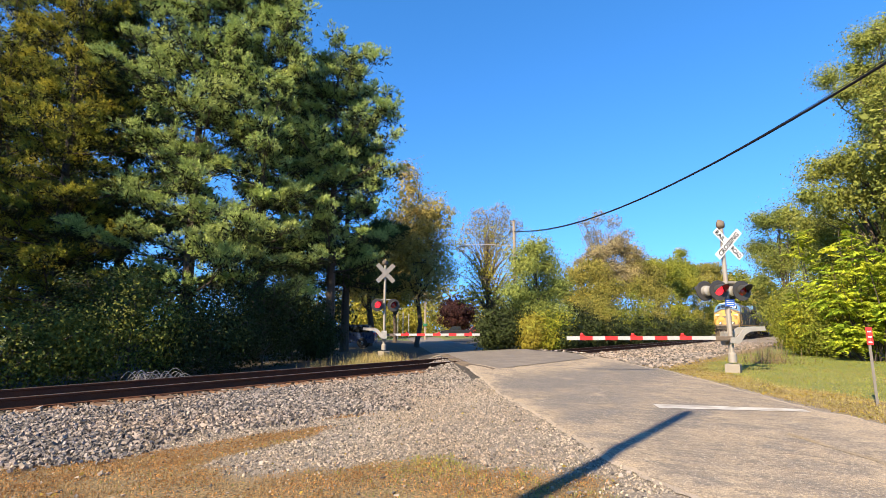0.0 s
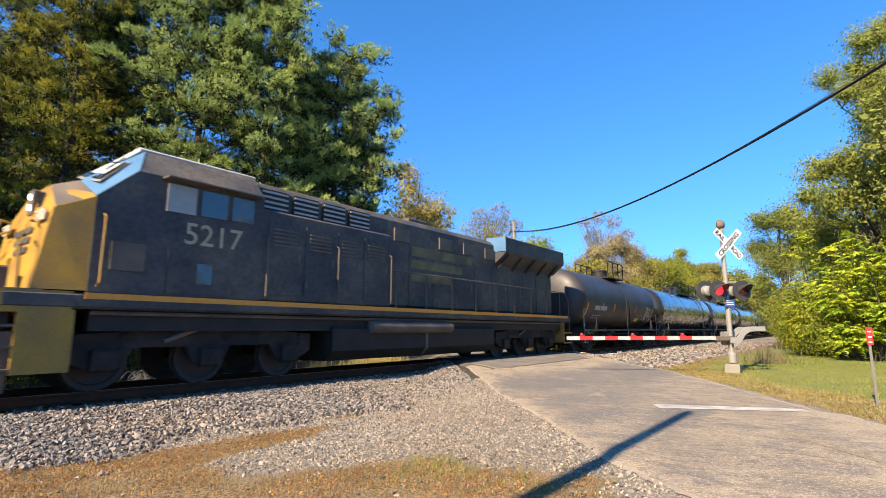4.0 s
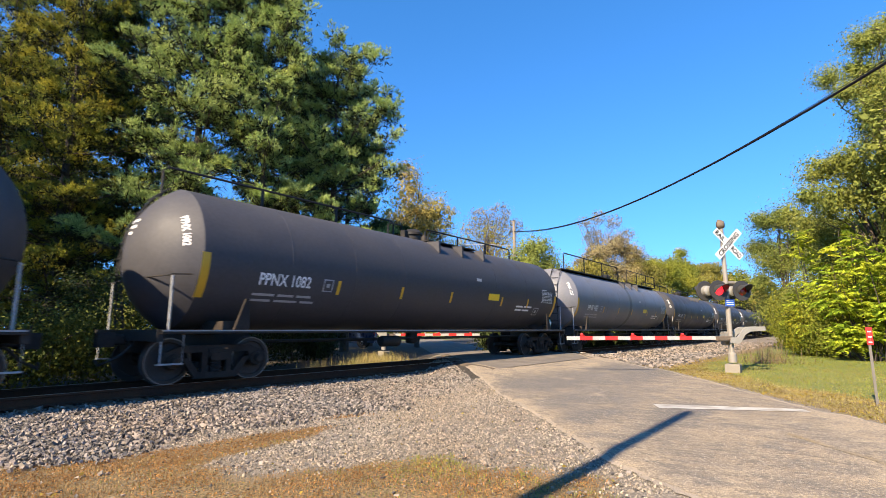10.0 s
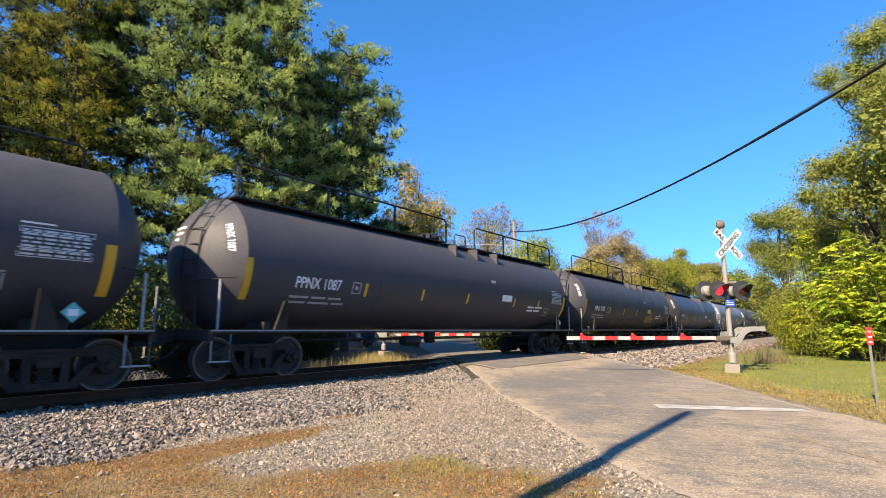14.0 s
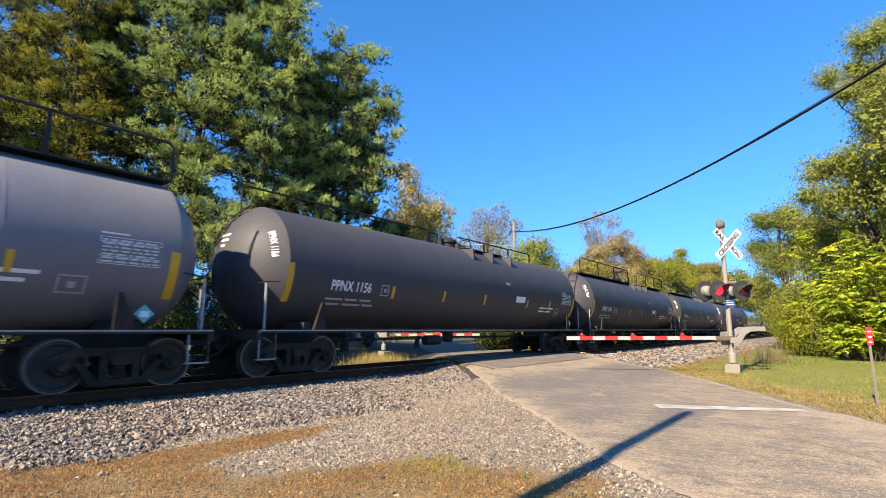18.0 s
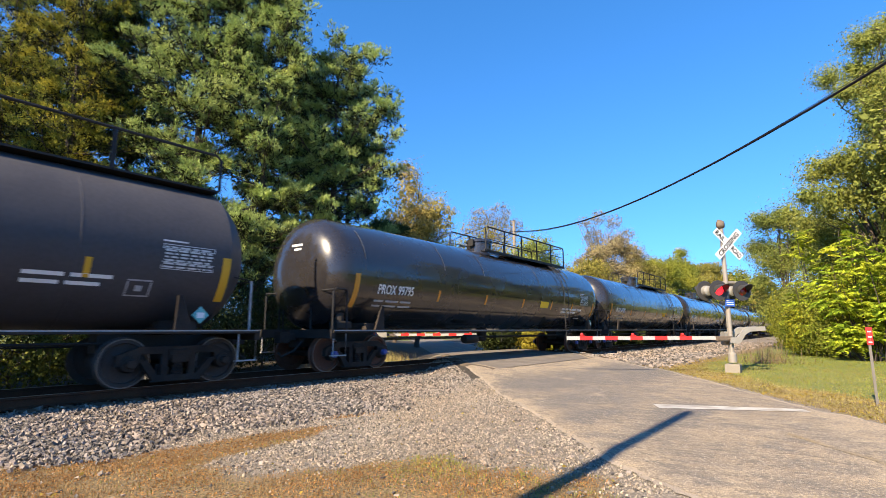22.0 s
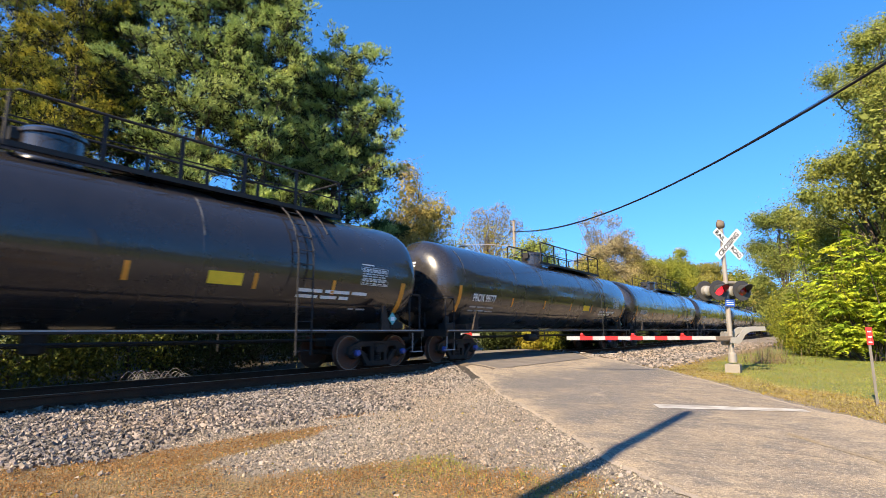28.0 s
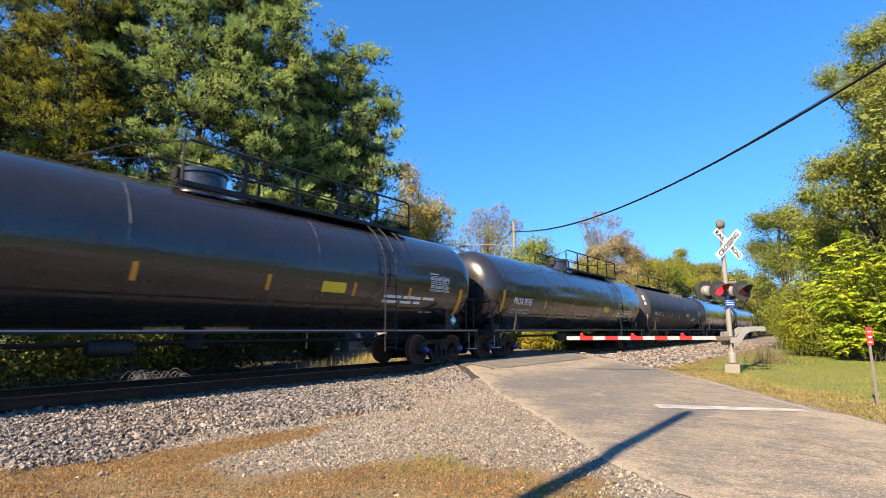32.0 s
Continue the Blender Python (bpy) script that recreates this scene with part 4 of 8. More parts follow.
def spot(px, py, depth):
    """The place seen at a bearing and height, as at_view, at a depth over the ground."""
    a = Vector(AIM) - Vector(EYE)
    a.normalize()
    rt = a.cross(Vector((0, 0, 1))).normalized()
    d = a * 884.96 + rt * (px - 784) + rt.cross(a) * (441 - py)
    return Vector(EYE) + d * (depth / (0.7886 * d.x + 0.6149 * d.y))


def crown_tree(name, label, px, dep, crown, leaf, count, size, seed, **kw):
    """A tree whose crown is a row of rounded masses (px, py, radius), each at its own bearing and height."""
    X, Y = at_view(px, dep)
    root = Vector((X, Y, float(ground_z(X, Y))))
    r = np.random.default_rng(seed)
    masses = [(spot(mx, my, dep + r.normal(0, 0.02 * dep)) - root, mr * dep / 885) for mx, my, mr in crown]
    h = max(c.z + q for c, q in masses)
    return tree(name, label, X, Y, h, [(c.x / h, c.y / h, c.z / h, q / h, q / h, q * 0.85 / h) for c, q in masses], leaf, count, size * 1.2, seed=seed, **kw)


def bush(label, x, y, w, d, h, leaf, count, size, seed, name="bush", per=22, spread=0.22, stems=14):
    blobs = [(0, 0, 0.5, w / 2 / h, d / 2 / h, 0.5), (0.25 * w / h, 0.1, 0.38, w / 3.4 / h, d / 3 / h, 0.38), (-0.28 * w / h, -0.05, 0.33, w / 3.6 / h, d / 2.6 / h, 0.33)]
    return tree(name, label, x, y, h, blobs, leaf, count, size, trunk_r=0.05, clear=0.02, seed=seed, per=per, spread=spread, limbs=stems, twigs=20, category="bush", core=0.02)


ROUND = [(0, 0, 0.62, 0.3, 0.3, 0.3), (0.14, 0.08, 0.5, 0.22, 0.2, 0.2), (-0.15, -0.06, 0.52, 0.2, 0.2, 0.22), (0.02, -0.1, 0.78, 0.17, 0.17, 0.18)]
TALL = [(0, 0, 0.55, 0.22, 0.22, 0.34), (0.1, 0.06, 0.42, 0.18, 0.18, 0.22), (-0.1, 0.05, 0.68, 0.14, 0.14, 0.2), (0.03, -0.04, 0.85, 0.1, 0.1, 0.14)]

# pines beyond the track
GREEN_PINE, YELLOW_PINE, SHADED_PINE = "tall white pine with bluish-green needle plumes", "tall white pine with yellowing needles", "white pine with needles darkened as if in shade"
for px, dep, hgt, rch, lf, sd, clr in [(330, 22.5, 21, 4.8, "pine", 1, 0.16), (455, 24, 19.5, 4.9, "pine", 2, 0.16), (585, 27, 17.3, 6.3, "pine", 3, 0.3), (205, 29, 24, 5.0, "pine_shaded", 4, 0.12), (90, 25.5, 24, 5.2, "pine_yellow", 5, 0.12),
                                       (-40, 28, 24, 5.4, "pine_yellow", 6, 0.1), (520, 33, 18, 4.4, "pine_shaded", 7, 0.3), (612, 31.5, 15, 4.2, "pine_shaded", 8, 0.28)]:
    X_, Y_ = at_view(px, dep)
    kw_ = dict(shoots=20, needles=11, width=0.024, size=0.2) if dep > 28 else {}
    pine(GREEN_PINE if lf == "pine" else YELLOW_PINE if lf == "pine_yellow" else SHADED_PINE, X_, Y_, hgt, rch, lf, sd, clear=clr, **kw_)
# trees out of view beside the pines, added so their shade falls over the shrubs
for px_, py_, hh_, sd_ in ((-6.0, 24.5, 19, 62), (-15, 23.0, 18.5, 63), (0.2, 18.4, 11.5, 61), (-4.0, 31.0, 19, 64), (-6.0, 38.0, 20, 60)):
    pine(SHADED_PINE, px_, py_, hh_, 4.6 if hh_ > 15 else 3.0, "pine_shaded", sd_, clear=0.08, shoots=10, needles=6, width=0.045, size=0.27)
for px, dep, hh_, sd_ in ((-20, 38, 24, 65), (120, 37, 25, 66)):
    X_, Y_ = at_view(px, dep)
    pine(SHADED_PINE, X_, Y_, hh_, 5.2, "pine_shaded", sd_, clear=0.05, shoots=15, needles=7, width=0.04, size=0.27)
# shrubs under them: leaves coloured as sunlit on the left, darkened for shade elsewhere
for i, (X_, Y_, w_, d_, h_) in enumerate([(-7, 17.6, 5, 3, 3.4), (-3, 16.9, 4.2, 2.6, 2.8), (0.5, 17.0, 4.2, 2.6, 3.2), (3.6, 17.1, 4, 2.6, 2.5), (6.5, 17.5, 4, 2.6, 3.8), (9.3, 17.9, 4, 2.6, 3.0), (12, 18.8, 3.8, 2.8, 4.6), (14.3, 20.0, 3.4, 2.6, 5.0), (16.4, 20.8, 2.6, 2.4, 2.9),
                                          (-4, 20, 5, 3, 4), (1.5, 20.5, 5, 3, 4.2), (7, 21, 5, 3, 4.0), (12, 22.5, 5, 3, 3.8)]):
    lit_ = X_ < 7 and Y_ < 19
    bush("yellow-green leafy shrub coloured as sunlit at the foot of the pines" if lit_ else "dense green shrub darkened for shade at the foot of the pines", X_, Y_, w_, d_, h_, "shrub_lit" if lit_ else "hedge", 11000, 0.09, 100 + i, spread=0.26)
# broad-leaved trees, as bearings and depths
for nm, lb, px, dep, hgt, bl, lf, cnt, sz, sd, kw in [
    ("autumn_tree", "slender tree with thin golden leaves", 738, 40, 15.6, [(0, 0, 0.5, 0.17, 0.17, 0.3), (-0.06, 0.02, 0.62, 0.15, 0.15, 0.22), (0.08, 0, 0.42, 0.18, 0.18, 0.2), (-0.08, 0, 0.83, 0.08, 0.08, 0.15), (0.06, -0.05, 0.68, 0.12, 0.12, 0.13)], "gold_olive", 24000, 0.17, 11, {"spread": 0.34, "limbs": 30, "twigs": 70}),
    ("autumn_tree", "tree with golden-green leaves and dark trunk", 655, 40, 11, ROUND, "gold_olive", 16000, 0.19, 12, {"trunk_r": 0.28}),
    ("autumn_tree", "yellow-green tree behind the crossing", 700, 52, 11, ROUND, "yellow", 7440, 0.26, 13, {}),
    ("purple_tree", "low tree with dark purple leaves", 810, 100, 8.2, [(0, 0, 0.55, 0.5, 0.5, 0.45), (0.3, 0.2, 0.45, 0.35, 0.35, 0.35)], "purple", 9000, 0.36, 17, {}),
    ("tree", "olive-green tree in the distance", 1290, 100, 14.6, ROUND, "green", 6510, 0.42, 25, {}),
    ("tree", "olive-green tree in the distance", 1335, 110, 14.0, ROUND, "olive", 5580, 0.45, 26, {}),
    ("tree", "tall green tree with yellowing top", 1680, 23, 16, TALL, "olive_green", 16000, 0.17, 32, {"trunk_r": 0.3, "per": 110, "spread": 0.42}),
]:
    X_, Y_ = at_view(px, dep)
    tree(nm, lb, X_, Y_, hgt, bl, lf, cnt, sz, seed=sd, **kw)
# trees whose crowns stand out one by one
for nm, lb, px, dep, crown_, lf, cnt, sz, sd, kw in [
    ("tree", "half-bare tree with yellow leaves on dark limbs", 862, 46, [(820, 430, 26), (850, 470, 34), (900, 440, 30), (875, 500, 36), (835, 520, 26), (905, 500, 24), (800, 490, 18), (870, 410, 22)], "yellow", 5500, 0.14, 14, {"limbs": 60, "twigs": 260, "trunk_r": 0.32, "per": 10, "spread": 0.5, "core": 0.0}),
    ("tree", "bare grey-brown tree crown", 862, 78, [(850, 385, 22), (885, 378, 22), (905, 400, 22), (832, 405, 18), (870, 410, 30)], "tan", 2200, 0.2, 15, {"limbs": 80, "twigs": 520, "per": 3, "trunk_r": 0.4, "bark": "bark_grey", "core": 0.0}),
    ("tree", "bare grey-brown branching tree", 1062, 85, [(1035, 395, 14), (1060, 385, 16), (1085, 392, 16), (1050, 420, 22), (1110, 415, 14)], "tan", 1500, 0.2, 16, {"limbs": 70, "twigs": 420, "per": 3, "trunk_r": 0.4, "bark": "bark_grey", "core": 0.0}),
    ("tree", "light green feathery tree beside the road", 950, 33, [(945, 440, 30), (925, 470, 32), (965, 470, 34), (915, 520, 34), (955, 520, 42), (990, 505, 26), (940, 560, 44), (985, 560, 34), (905, 560, 24)], "lime", 34000, 0.1, 18, {"spread": 0.34, "per": 40}),
    ("tree", "olive-green tree beside the track", 1030, 46, [(1020, 490, 26), (1050, 480, 32), (1015, 530, 30), (1055, 530, 36), (1085, 510, 28)], "olive", 20000, 0.13, 19, {"per": 40}),
    ("tree", "brown-olive tree above the hedge", 1075, 60, [(1060, 450, 24), (1090, 435, 26), (1120, 450, 24), (1075, 480, 32), (1110, 485, 30), (1035, 465, 18)], "tan", 20000, 0.15, 20, {"per": 36, "twigs": 160}),
    ("tree", "yellow-olive tree above the hedge", 1135, 62, [(1125, 475, 26), (1150, 490, 26), (1130, 510, 30), (1165, 520, 24)], "olive", 16000, 0.16, 21, {"per": 40}),
    ("tree", "green tree above the hedge", 1165, 70, [(1155, 470, 18), (1180, 480, 22), (1160, 500, 26)], "green", 12000, 0.18, 22, {"per": 40}),
    ("tree", "green tree with a pointed crown above the hedge", 1203, 76, [(1203, 448, 12), (1195, 470, 20), (1215, 478, 20), (1205, 505, 28)], "green", 15000, 0.18, 23, {"per": 40}),
    ("tree", "olive-green tree above the hedge", 1245, 86, [(1235, 482, 18), (1260, 480, 20), (1250, 505, 26), (1280, 500, 18)], "olive", 14000, 0.2, 24, {"per": 40}),
    ("tree", "tall green tree with yellowing top", 1596, 26, [(1532, 72, 34), (1575, 48, 34), (1466, 140, 26), (1498, 165, 26), (1515, 120, 26), (1560, 150, 52), (1592, 230, 60), (1545, 205, 32), (1452, 300, 32), (1500, 285, 36), (1560, 320, 66), (1478, 355, 42), (1428, 345, 22), (1600, 120, 50)], "olive_green", 62000, 0.095, 31, {"trunk_r": 0.3, "per": 60, "spread": 0.34, "limbs": 46, "twigs": 90}),
    ("tree", "grey-green tree behind the bushes", 1500, 31, [(1440, 400, 34), (1490, 420, 50), (1545, 410, 60), (1460, 470, 40), (1530, 480, 60)], "olive_green", 30000, 0.11, 33, {"trunk_r": 0.28, "per": 60, "spread": 0.4}),
    ("tree", "feathery green tree beside the track", 1385, 36, [(1352, 392, 24), (1392, 385, 34), (1345, 440, 26), (1380, 460, 42), (1428, 430, 44), (1342, 500, 20), (1400, 530, 44), (1365, 545, 26)], "blue_green", 34000, 0.11, 34, {"per": 60, "spread": 0.4}),
]:
    crown_tree(nm, lb, px, dep, crown_, lf, cnt, sz, sd, **kw)
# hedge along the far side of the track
# added row of low dark bushes imitates the shade under the hedge
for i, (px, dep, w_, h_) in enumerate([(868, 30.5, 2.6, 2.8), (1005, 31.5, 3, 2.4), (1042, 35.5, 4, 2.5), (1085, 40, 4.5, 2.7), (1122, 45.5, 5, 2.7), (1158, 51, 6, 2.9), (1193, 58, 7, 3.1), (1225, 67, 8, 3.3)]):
    bush("low bush added dark as shade at the foot of the hedge", *at_view(px, dep), w_, w_ * 0.6, h_, "hedge", 5000, 0.1 + 0.0018 * dep, 240 + i)
for i, (px, dep, w_, h_, lf) in enumerate([(900, 31, 3.5, 3.0, "hedge"), (940, 30.5, 1.8, 2.3, "yellow"), (975, 31.5, 3.4, 2.7, "bright"), (1010, 36, 5, 3.6, "hedge"), (1045, 40, 5.5, 4.6, "olive"), (1080, 45, 6, 4.2, "green"), (1115, 50, 6.5, 5.8, "green"),
                                          (1150, 57, 7.5, 6.6, "olive"), (1185, 65, 8.5, 7.4, "green"), (1215, 74, 9.5, 8.2, "olive"), (1250, 85, 10.5, 9.0, "green"), (1285, 100, 12, 10, "olive"), (1325, 120, 14, 11, "green"), (1360, 145, 16, 9, "olive")]):
    X_, Y_ = at_view(px, dep)
    bush("leafy hedge bush beside the railway line", X_, Y_, w_, w_ * 0.7, h_, lf, 9000, 0.07 + 0.0018 * dep, 200 + i, per=30, spread=0.3)
# bushes and sumac on the near side, beyond the lawn
for i, (px, dep, w_, h_, lf) in enumerate([(1412, 25.5, 2.4, 2.8, "bright"), (1455, 24, 2.8, 3.4, "green"), (1520, 24, 3.0, 3.4, "green"), (1590, 22.5, 3.4, 4.4, "green"), (1640, 20, 3.6, 5, "bright"), (1425, 30, 3.6, 5.0, "olive_green"), (1500, 28, 4, 6.4, "green"), (1390, 33, 3.6, 4.4, "green"), (1720, 19, 4, 5, "green")]):
    X_, Y_ = at_view(px, dep)
    bush("bright green bush with yellowing leaves at the lawn's edge", X_, Y_, w_, w_ * 0.8, h_, lf, 11000, 0.1, 300 + i, spread=0.26, per=30)
for px, dep, w_, h_, sd in ((1468, 24.5, 2.2, 6.6, 401), (1505, 22.5, 2.6, 5.6, 402), (1555, 21.5, 2.8, 5.0, 403), (1440, 25, 1.8, 4.2, 404), (1610, 20.5, 2.8, 5.4, 405), (1530, 21, 1.8, 2.6, 406)):
    X_, Y_ = at_view(px, dep)
    sumac("sumac bush with bright yellow-green feathered leaves", X_, Y_, h_, w_, sd)

# ---- the train: a locomotive and tank cars; each car's x runs back from its front coupler, rail tops at z = 0 ----
WHEEL_R = 0.457


def wheel_mesh(r=WHEEL_R, side=-1):
    """A plate wheel with rim, dished web and hub; side -1 shows its outer face towards -y."""
    s = side
    prof = [(0.06 * s, 0.05), (0.09 * s, 0.11), (0.03 * s, 0.14), (0.005 * s, r * 0.5), (0.02 * s, r * 0.78), (0.065 * s, r * 0.82), (0.065 * s, r * 0.985), (0.055 * s, r),
            (-0.05 * s, r), (-0.06 * s, r + 0.025), (-0.075 * s, r + 0.025), (-0.075 * s, r * 0.8), (-0.02 * s, r * 0.76), (-0.03 * s, 0.15), (-0.08 * s, 0.1)]
    return Geo().lathe(prof if s < 0 else prof, "y", (0, 0, 0), 28).mesh("wheel", 28)


WH = {s: wheel_mesh(side=s) for s in (-1, 1)}
RIM = {s: Geo().lathe([(0.066 * s, 0.435), (0.071 * s, 0.436), (0.071 * s, 0.452), (0.066 * s, 0.453)], "y", (0, 0, 0), 28, cap=False).mesh("wheel_rim", 28) for s in (-1, 1)}
CAP = {s: Geo().lathe([(0.0, 0.085), (0.1 * s, 0.085), (0.13 * s, 0.07), (0.135 * s, 0.02)], "y", (0, 0, 0), 14).mesh("bearing_cap") for s in (-1, 1)}


def side_frame(s):
    """The cast side of a freight truck, with its arched top, sloping arms and two triangular openings."""
    g = Geo()
    y0, y1 = (0.93 * s, 1.05 * s) if s > 0 else (1.05 * s, 0.93 * s)
    g.plate([(-1.12, 0.42), (-0.72, 0.42), (-0.7, 0.62), (0.7, 0.62), (0.72, 0.42), (1.12, 0.42), (1.1, 0.6), (0.72, 0.76), (-0.72, 0.76), (-1.1, 0.6)], y0, y1)
    for d in (-1, 1):
        a = [(d * 0.74, 0.52), (d * 0.58, 0.5), (d * 0.34, 0.2), (d * 0.46, 0.13)]
        g.plate(a if d < 0 else a[::-1], y0, y1)
        b = [(d * 0.32, 0.64), (d * 0.2, 0.64), (d * 0.2, 0.2), (d * 0.32, 0.2)]
        g.plate(b if d < 0 else b[::-1], y0, y1)
    g.plate([(-0.48, 0.1), (0.48, 0.1), (0.42, 0.22), (-0.42, 0.22)], y0, y1)
    for d in (-0.89, 0.89):
        g.lathe([(y0 if s > 0 else y1, 0.17), (1.0 * s, 0.17), (1.09 * s, 0.14)], "y", (d, 0, WHEEL_R), 14)
    return g.mesh("side_frame", 30)


SF = {s: side_frame(s) for s in (-1, 1)}
SPRING = Geo().lathe([(0.22 + j * 0.025, 0.1 + 0.014 * (j % 2)) for j in range(17)], "z", (0, 0, 0), 10).mesh("spring_pack")
AXLE = Geo().tube([(0, -0.9, 0), (0, 0.9, 0)], 0.08, 10).mesh("axle")
BOLSTER = Geo().box(-0.2, 0.2, -1.08, 1.08, 0.5, 0.72, 0.04).box(-0.16, 0.16, -1.12, 1.12, 0.46, 0.6).mesh("bolster")
SHOE = Geo().box(-0.05, 0.05, -0.9, 0.9, 0.3, 0.42).mesh("brake_beam")


def truck(car, x, cap="truck_iron", wheel="wheel_steel"):
    t = part("truck", BOLSTER, "truck_iron", car, at=pose(x, 0, 0))
    for s in (-1, 1):
        part("side_frame", SF[s], "truck_iron", t)
        part("spring_pack", SPRING, "truck_iron", t, at=pose(0, s * 0.98, 0))
        for d in (-0.89, 0.89):
            part("wheel", WH[s], wheel, t, at=pose(d, s * 0.755, WHEEL_R))
            part("wheel_rim", RIM[s], "tread", t, at=pose(d, s * 0.755, WHEEL_R))
            part("bearing_cap", CAP[s], cap, t, at=pose(d, s * 1.07, WHEEL_R))
    for d in (-0.89, 0.89):
        part("axle", AXLE, "truck_iron", t, at=pose(d, 0, WHEEL_R))
        part("brake_beam", SHOE, "truck_iron", t, at=pose(d * 0.35, 0, 0))
    return t


def tank_body(x0, x1, r, zc, head=0.78, dished=False):
    """A tank with round heads: bulging ellipsoids, or dished caps that meet the shell in a crease."""
    prof = []
    R = (r * r + head * head) / (2 * head)
    n = 10 if dished else 16
    for i in range(n + 1):
        q = max(0.02, r * i / n) if dished else max(0.02, r * math.sin(math.pi / 2 * i / n))
        s = R - math.sqrt(R * R - q * q) if dished else head * (1 - max(0.0, 1 - (q / r) ** 2.8) ** (1 / 2.8))
        prof.append((x0 + s, q))
    mid = [(x0 + head + (x1 - x0 - 2 * head) * i / 6, r) for i in range(1, 6)]
    back = [(x0 + x1 - s, q) for s, q in prof[::-1]]
    return Geo().lathe(prof + mid + back, "x", (0, 0, zc), 56).mesh("tank", 26)


def coupler(car, x, d):
    g = Geo().box(min(x, x + d * 0.75), max(x, x + d * 0.75), -0.09, 0.09, 0.78, 0.98, 0.03)
    g.slab([(x, -0.14), (x + d * 0.3, -0.14), (x + d * 0.34, 0.1), (x + d * 0.18, 0.17), (x, 0.1)][:: (1 if d > 0 else -1)], 0.74, 1.02)
    part("coupler", g, "truck_iron", car)
    h = Geo().tube([(x + d * 0.6, -0.35, 0.85), (x + d * 0.3, -0.34, 0.55), (x + d * 0.02, -0.2, 0.4), (x - d * 0.0, -0.1, 0.5)], 0.028, 6)
    part("air_hose", h, "frame_black", car)


def underframe(car, L, w=1.55):
    """Stub sills, end platforms, side sills, safety posts and brake gear shared by all the cars."""
    for d, xe in ((1, 0.0), (-1, L)):
        e = lambda a, b: (min(xe + d * a, xe + d * b), max(xe + d * a, xe + d * b))
        part("stub_sill", Geo().box(*e(0.55, 3.1), -0.24, 0.24, 0.62, 1.0, 0.03), "frame_black", car)
        g = Geo().box(*e(0.5, 0.62), -w, w, 0.86, 1.08).box(*e(0.6, 1.1), -w, w, 1.0, 1.04)
        part("end_platform", g, "frame_black", car)
        coupler(car, xe + d * 0.02, d)
        for s in (-1, 1):
            # sill step and bolster wing
            g = Geo().tube([(xe + d * 0.58, s * (w - 0.02), 0.98), (xe + d * 0.58, s * (w - 0.02), 0.45), (xe + d * 0.98, s * (w - 0.02), 0.45), (xe + d * 0.98, s * (w - 0.02), 0.98)], 0.016, 6)
            g.box(*e(0.55, 1.0), s * (w - 0.12), s * w, 0.43, 0.455) if s > 0 else g.box(*e(0.55, 1.0), s * w, s * (w - 0.12), 0.43, 0.455)
            part("sill_step", g, "grab_white", car)
            a = [(xe + d * 1.95, 1.05), (xe + d * 2.3, 1.05), (xe + d * 2.27, 1.72), (xe + d * 2.19, 1.72)]
            part("bolster_wing", Geo().plate(a if d > 0 else a[::-1], s * w - 0.03, s * w + 0.03).box(*e(1.8, 2.3), s * 0.7 - 0.7, s * 0.7 + 0.7, 1.0, 1.25), "truck_iron", car)
    for s in (-1, 1):
        part("side_sill", Geo().box(0.55, L - 0.55, s * w - 0.05, s * w + 0.05, 1.0, 1.075, 0.01), "frame_black", car)
        # pale strip along the sill, its sunlit edge put in as colour
        part("sill_edge", Geo().box(0.56, L - 0.56, s * (w + 0.052) - 0.003, s * (w + 0.052) + 0.003, 1.045, 1.07), "grab_white", car, "bright lip painted as a sunlit edge")
    g = Geo().tube([(3.0, -0.5, 0.82), (L - 3.0, -0.5, 0.82)], 0.03, 6).tube([(2.6, 0.4, 0.75), (L - 2.6, 0.4, 0.75)], 0.02, 6)
    part("brake_pipe", g, "frame_black", car)
    g = Geo().lathe([(0, 0.14), (0.05, 0.16), (0.7, 0.16), (0.75, 0.14)], "x", (L * 0.38, -0.75, 0.74), 14)
    part("air_reservoir", g, "frame_black", car)
    part("bottom_outlet", Geo().lathe([(0.62, 0.12), (0.66, 0.2), (0.95, 0.2), (1.4, 0.32)], "z", (L / 2, 0, 0), 14), "frame_black", car)


def post_loop(pts, r=0.022):
    return Geo().tube(pts, r, 7)


def handrail(car, x0, x1, y, z0, z1, step, name="handrail"):
    """A top handrail on posts; each post is a piece of its own."""
    part(name, post_loop([(x0, y, z0), (x0, y, z1 - 0.1), (x0 + 0.1, y, z1), (x1 - 0.1, y, z1), (x1, y, z1 - 0.1), (x1, y, z0)], 0.03), "rail_pipe", car)
    n = max(1, round((x1 - x0) / step))
    for i in range(1, n):
        x = x0 + (x1 - x0) * i / n
        part("handrail_post", Geo().box(x - 0.04, x + 0.04, y - 0.015, y + 0.015, z0, z1), "rail_pipe", car)


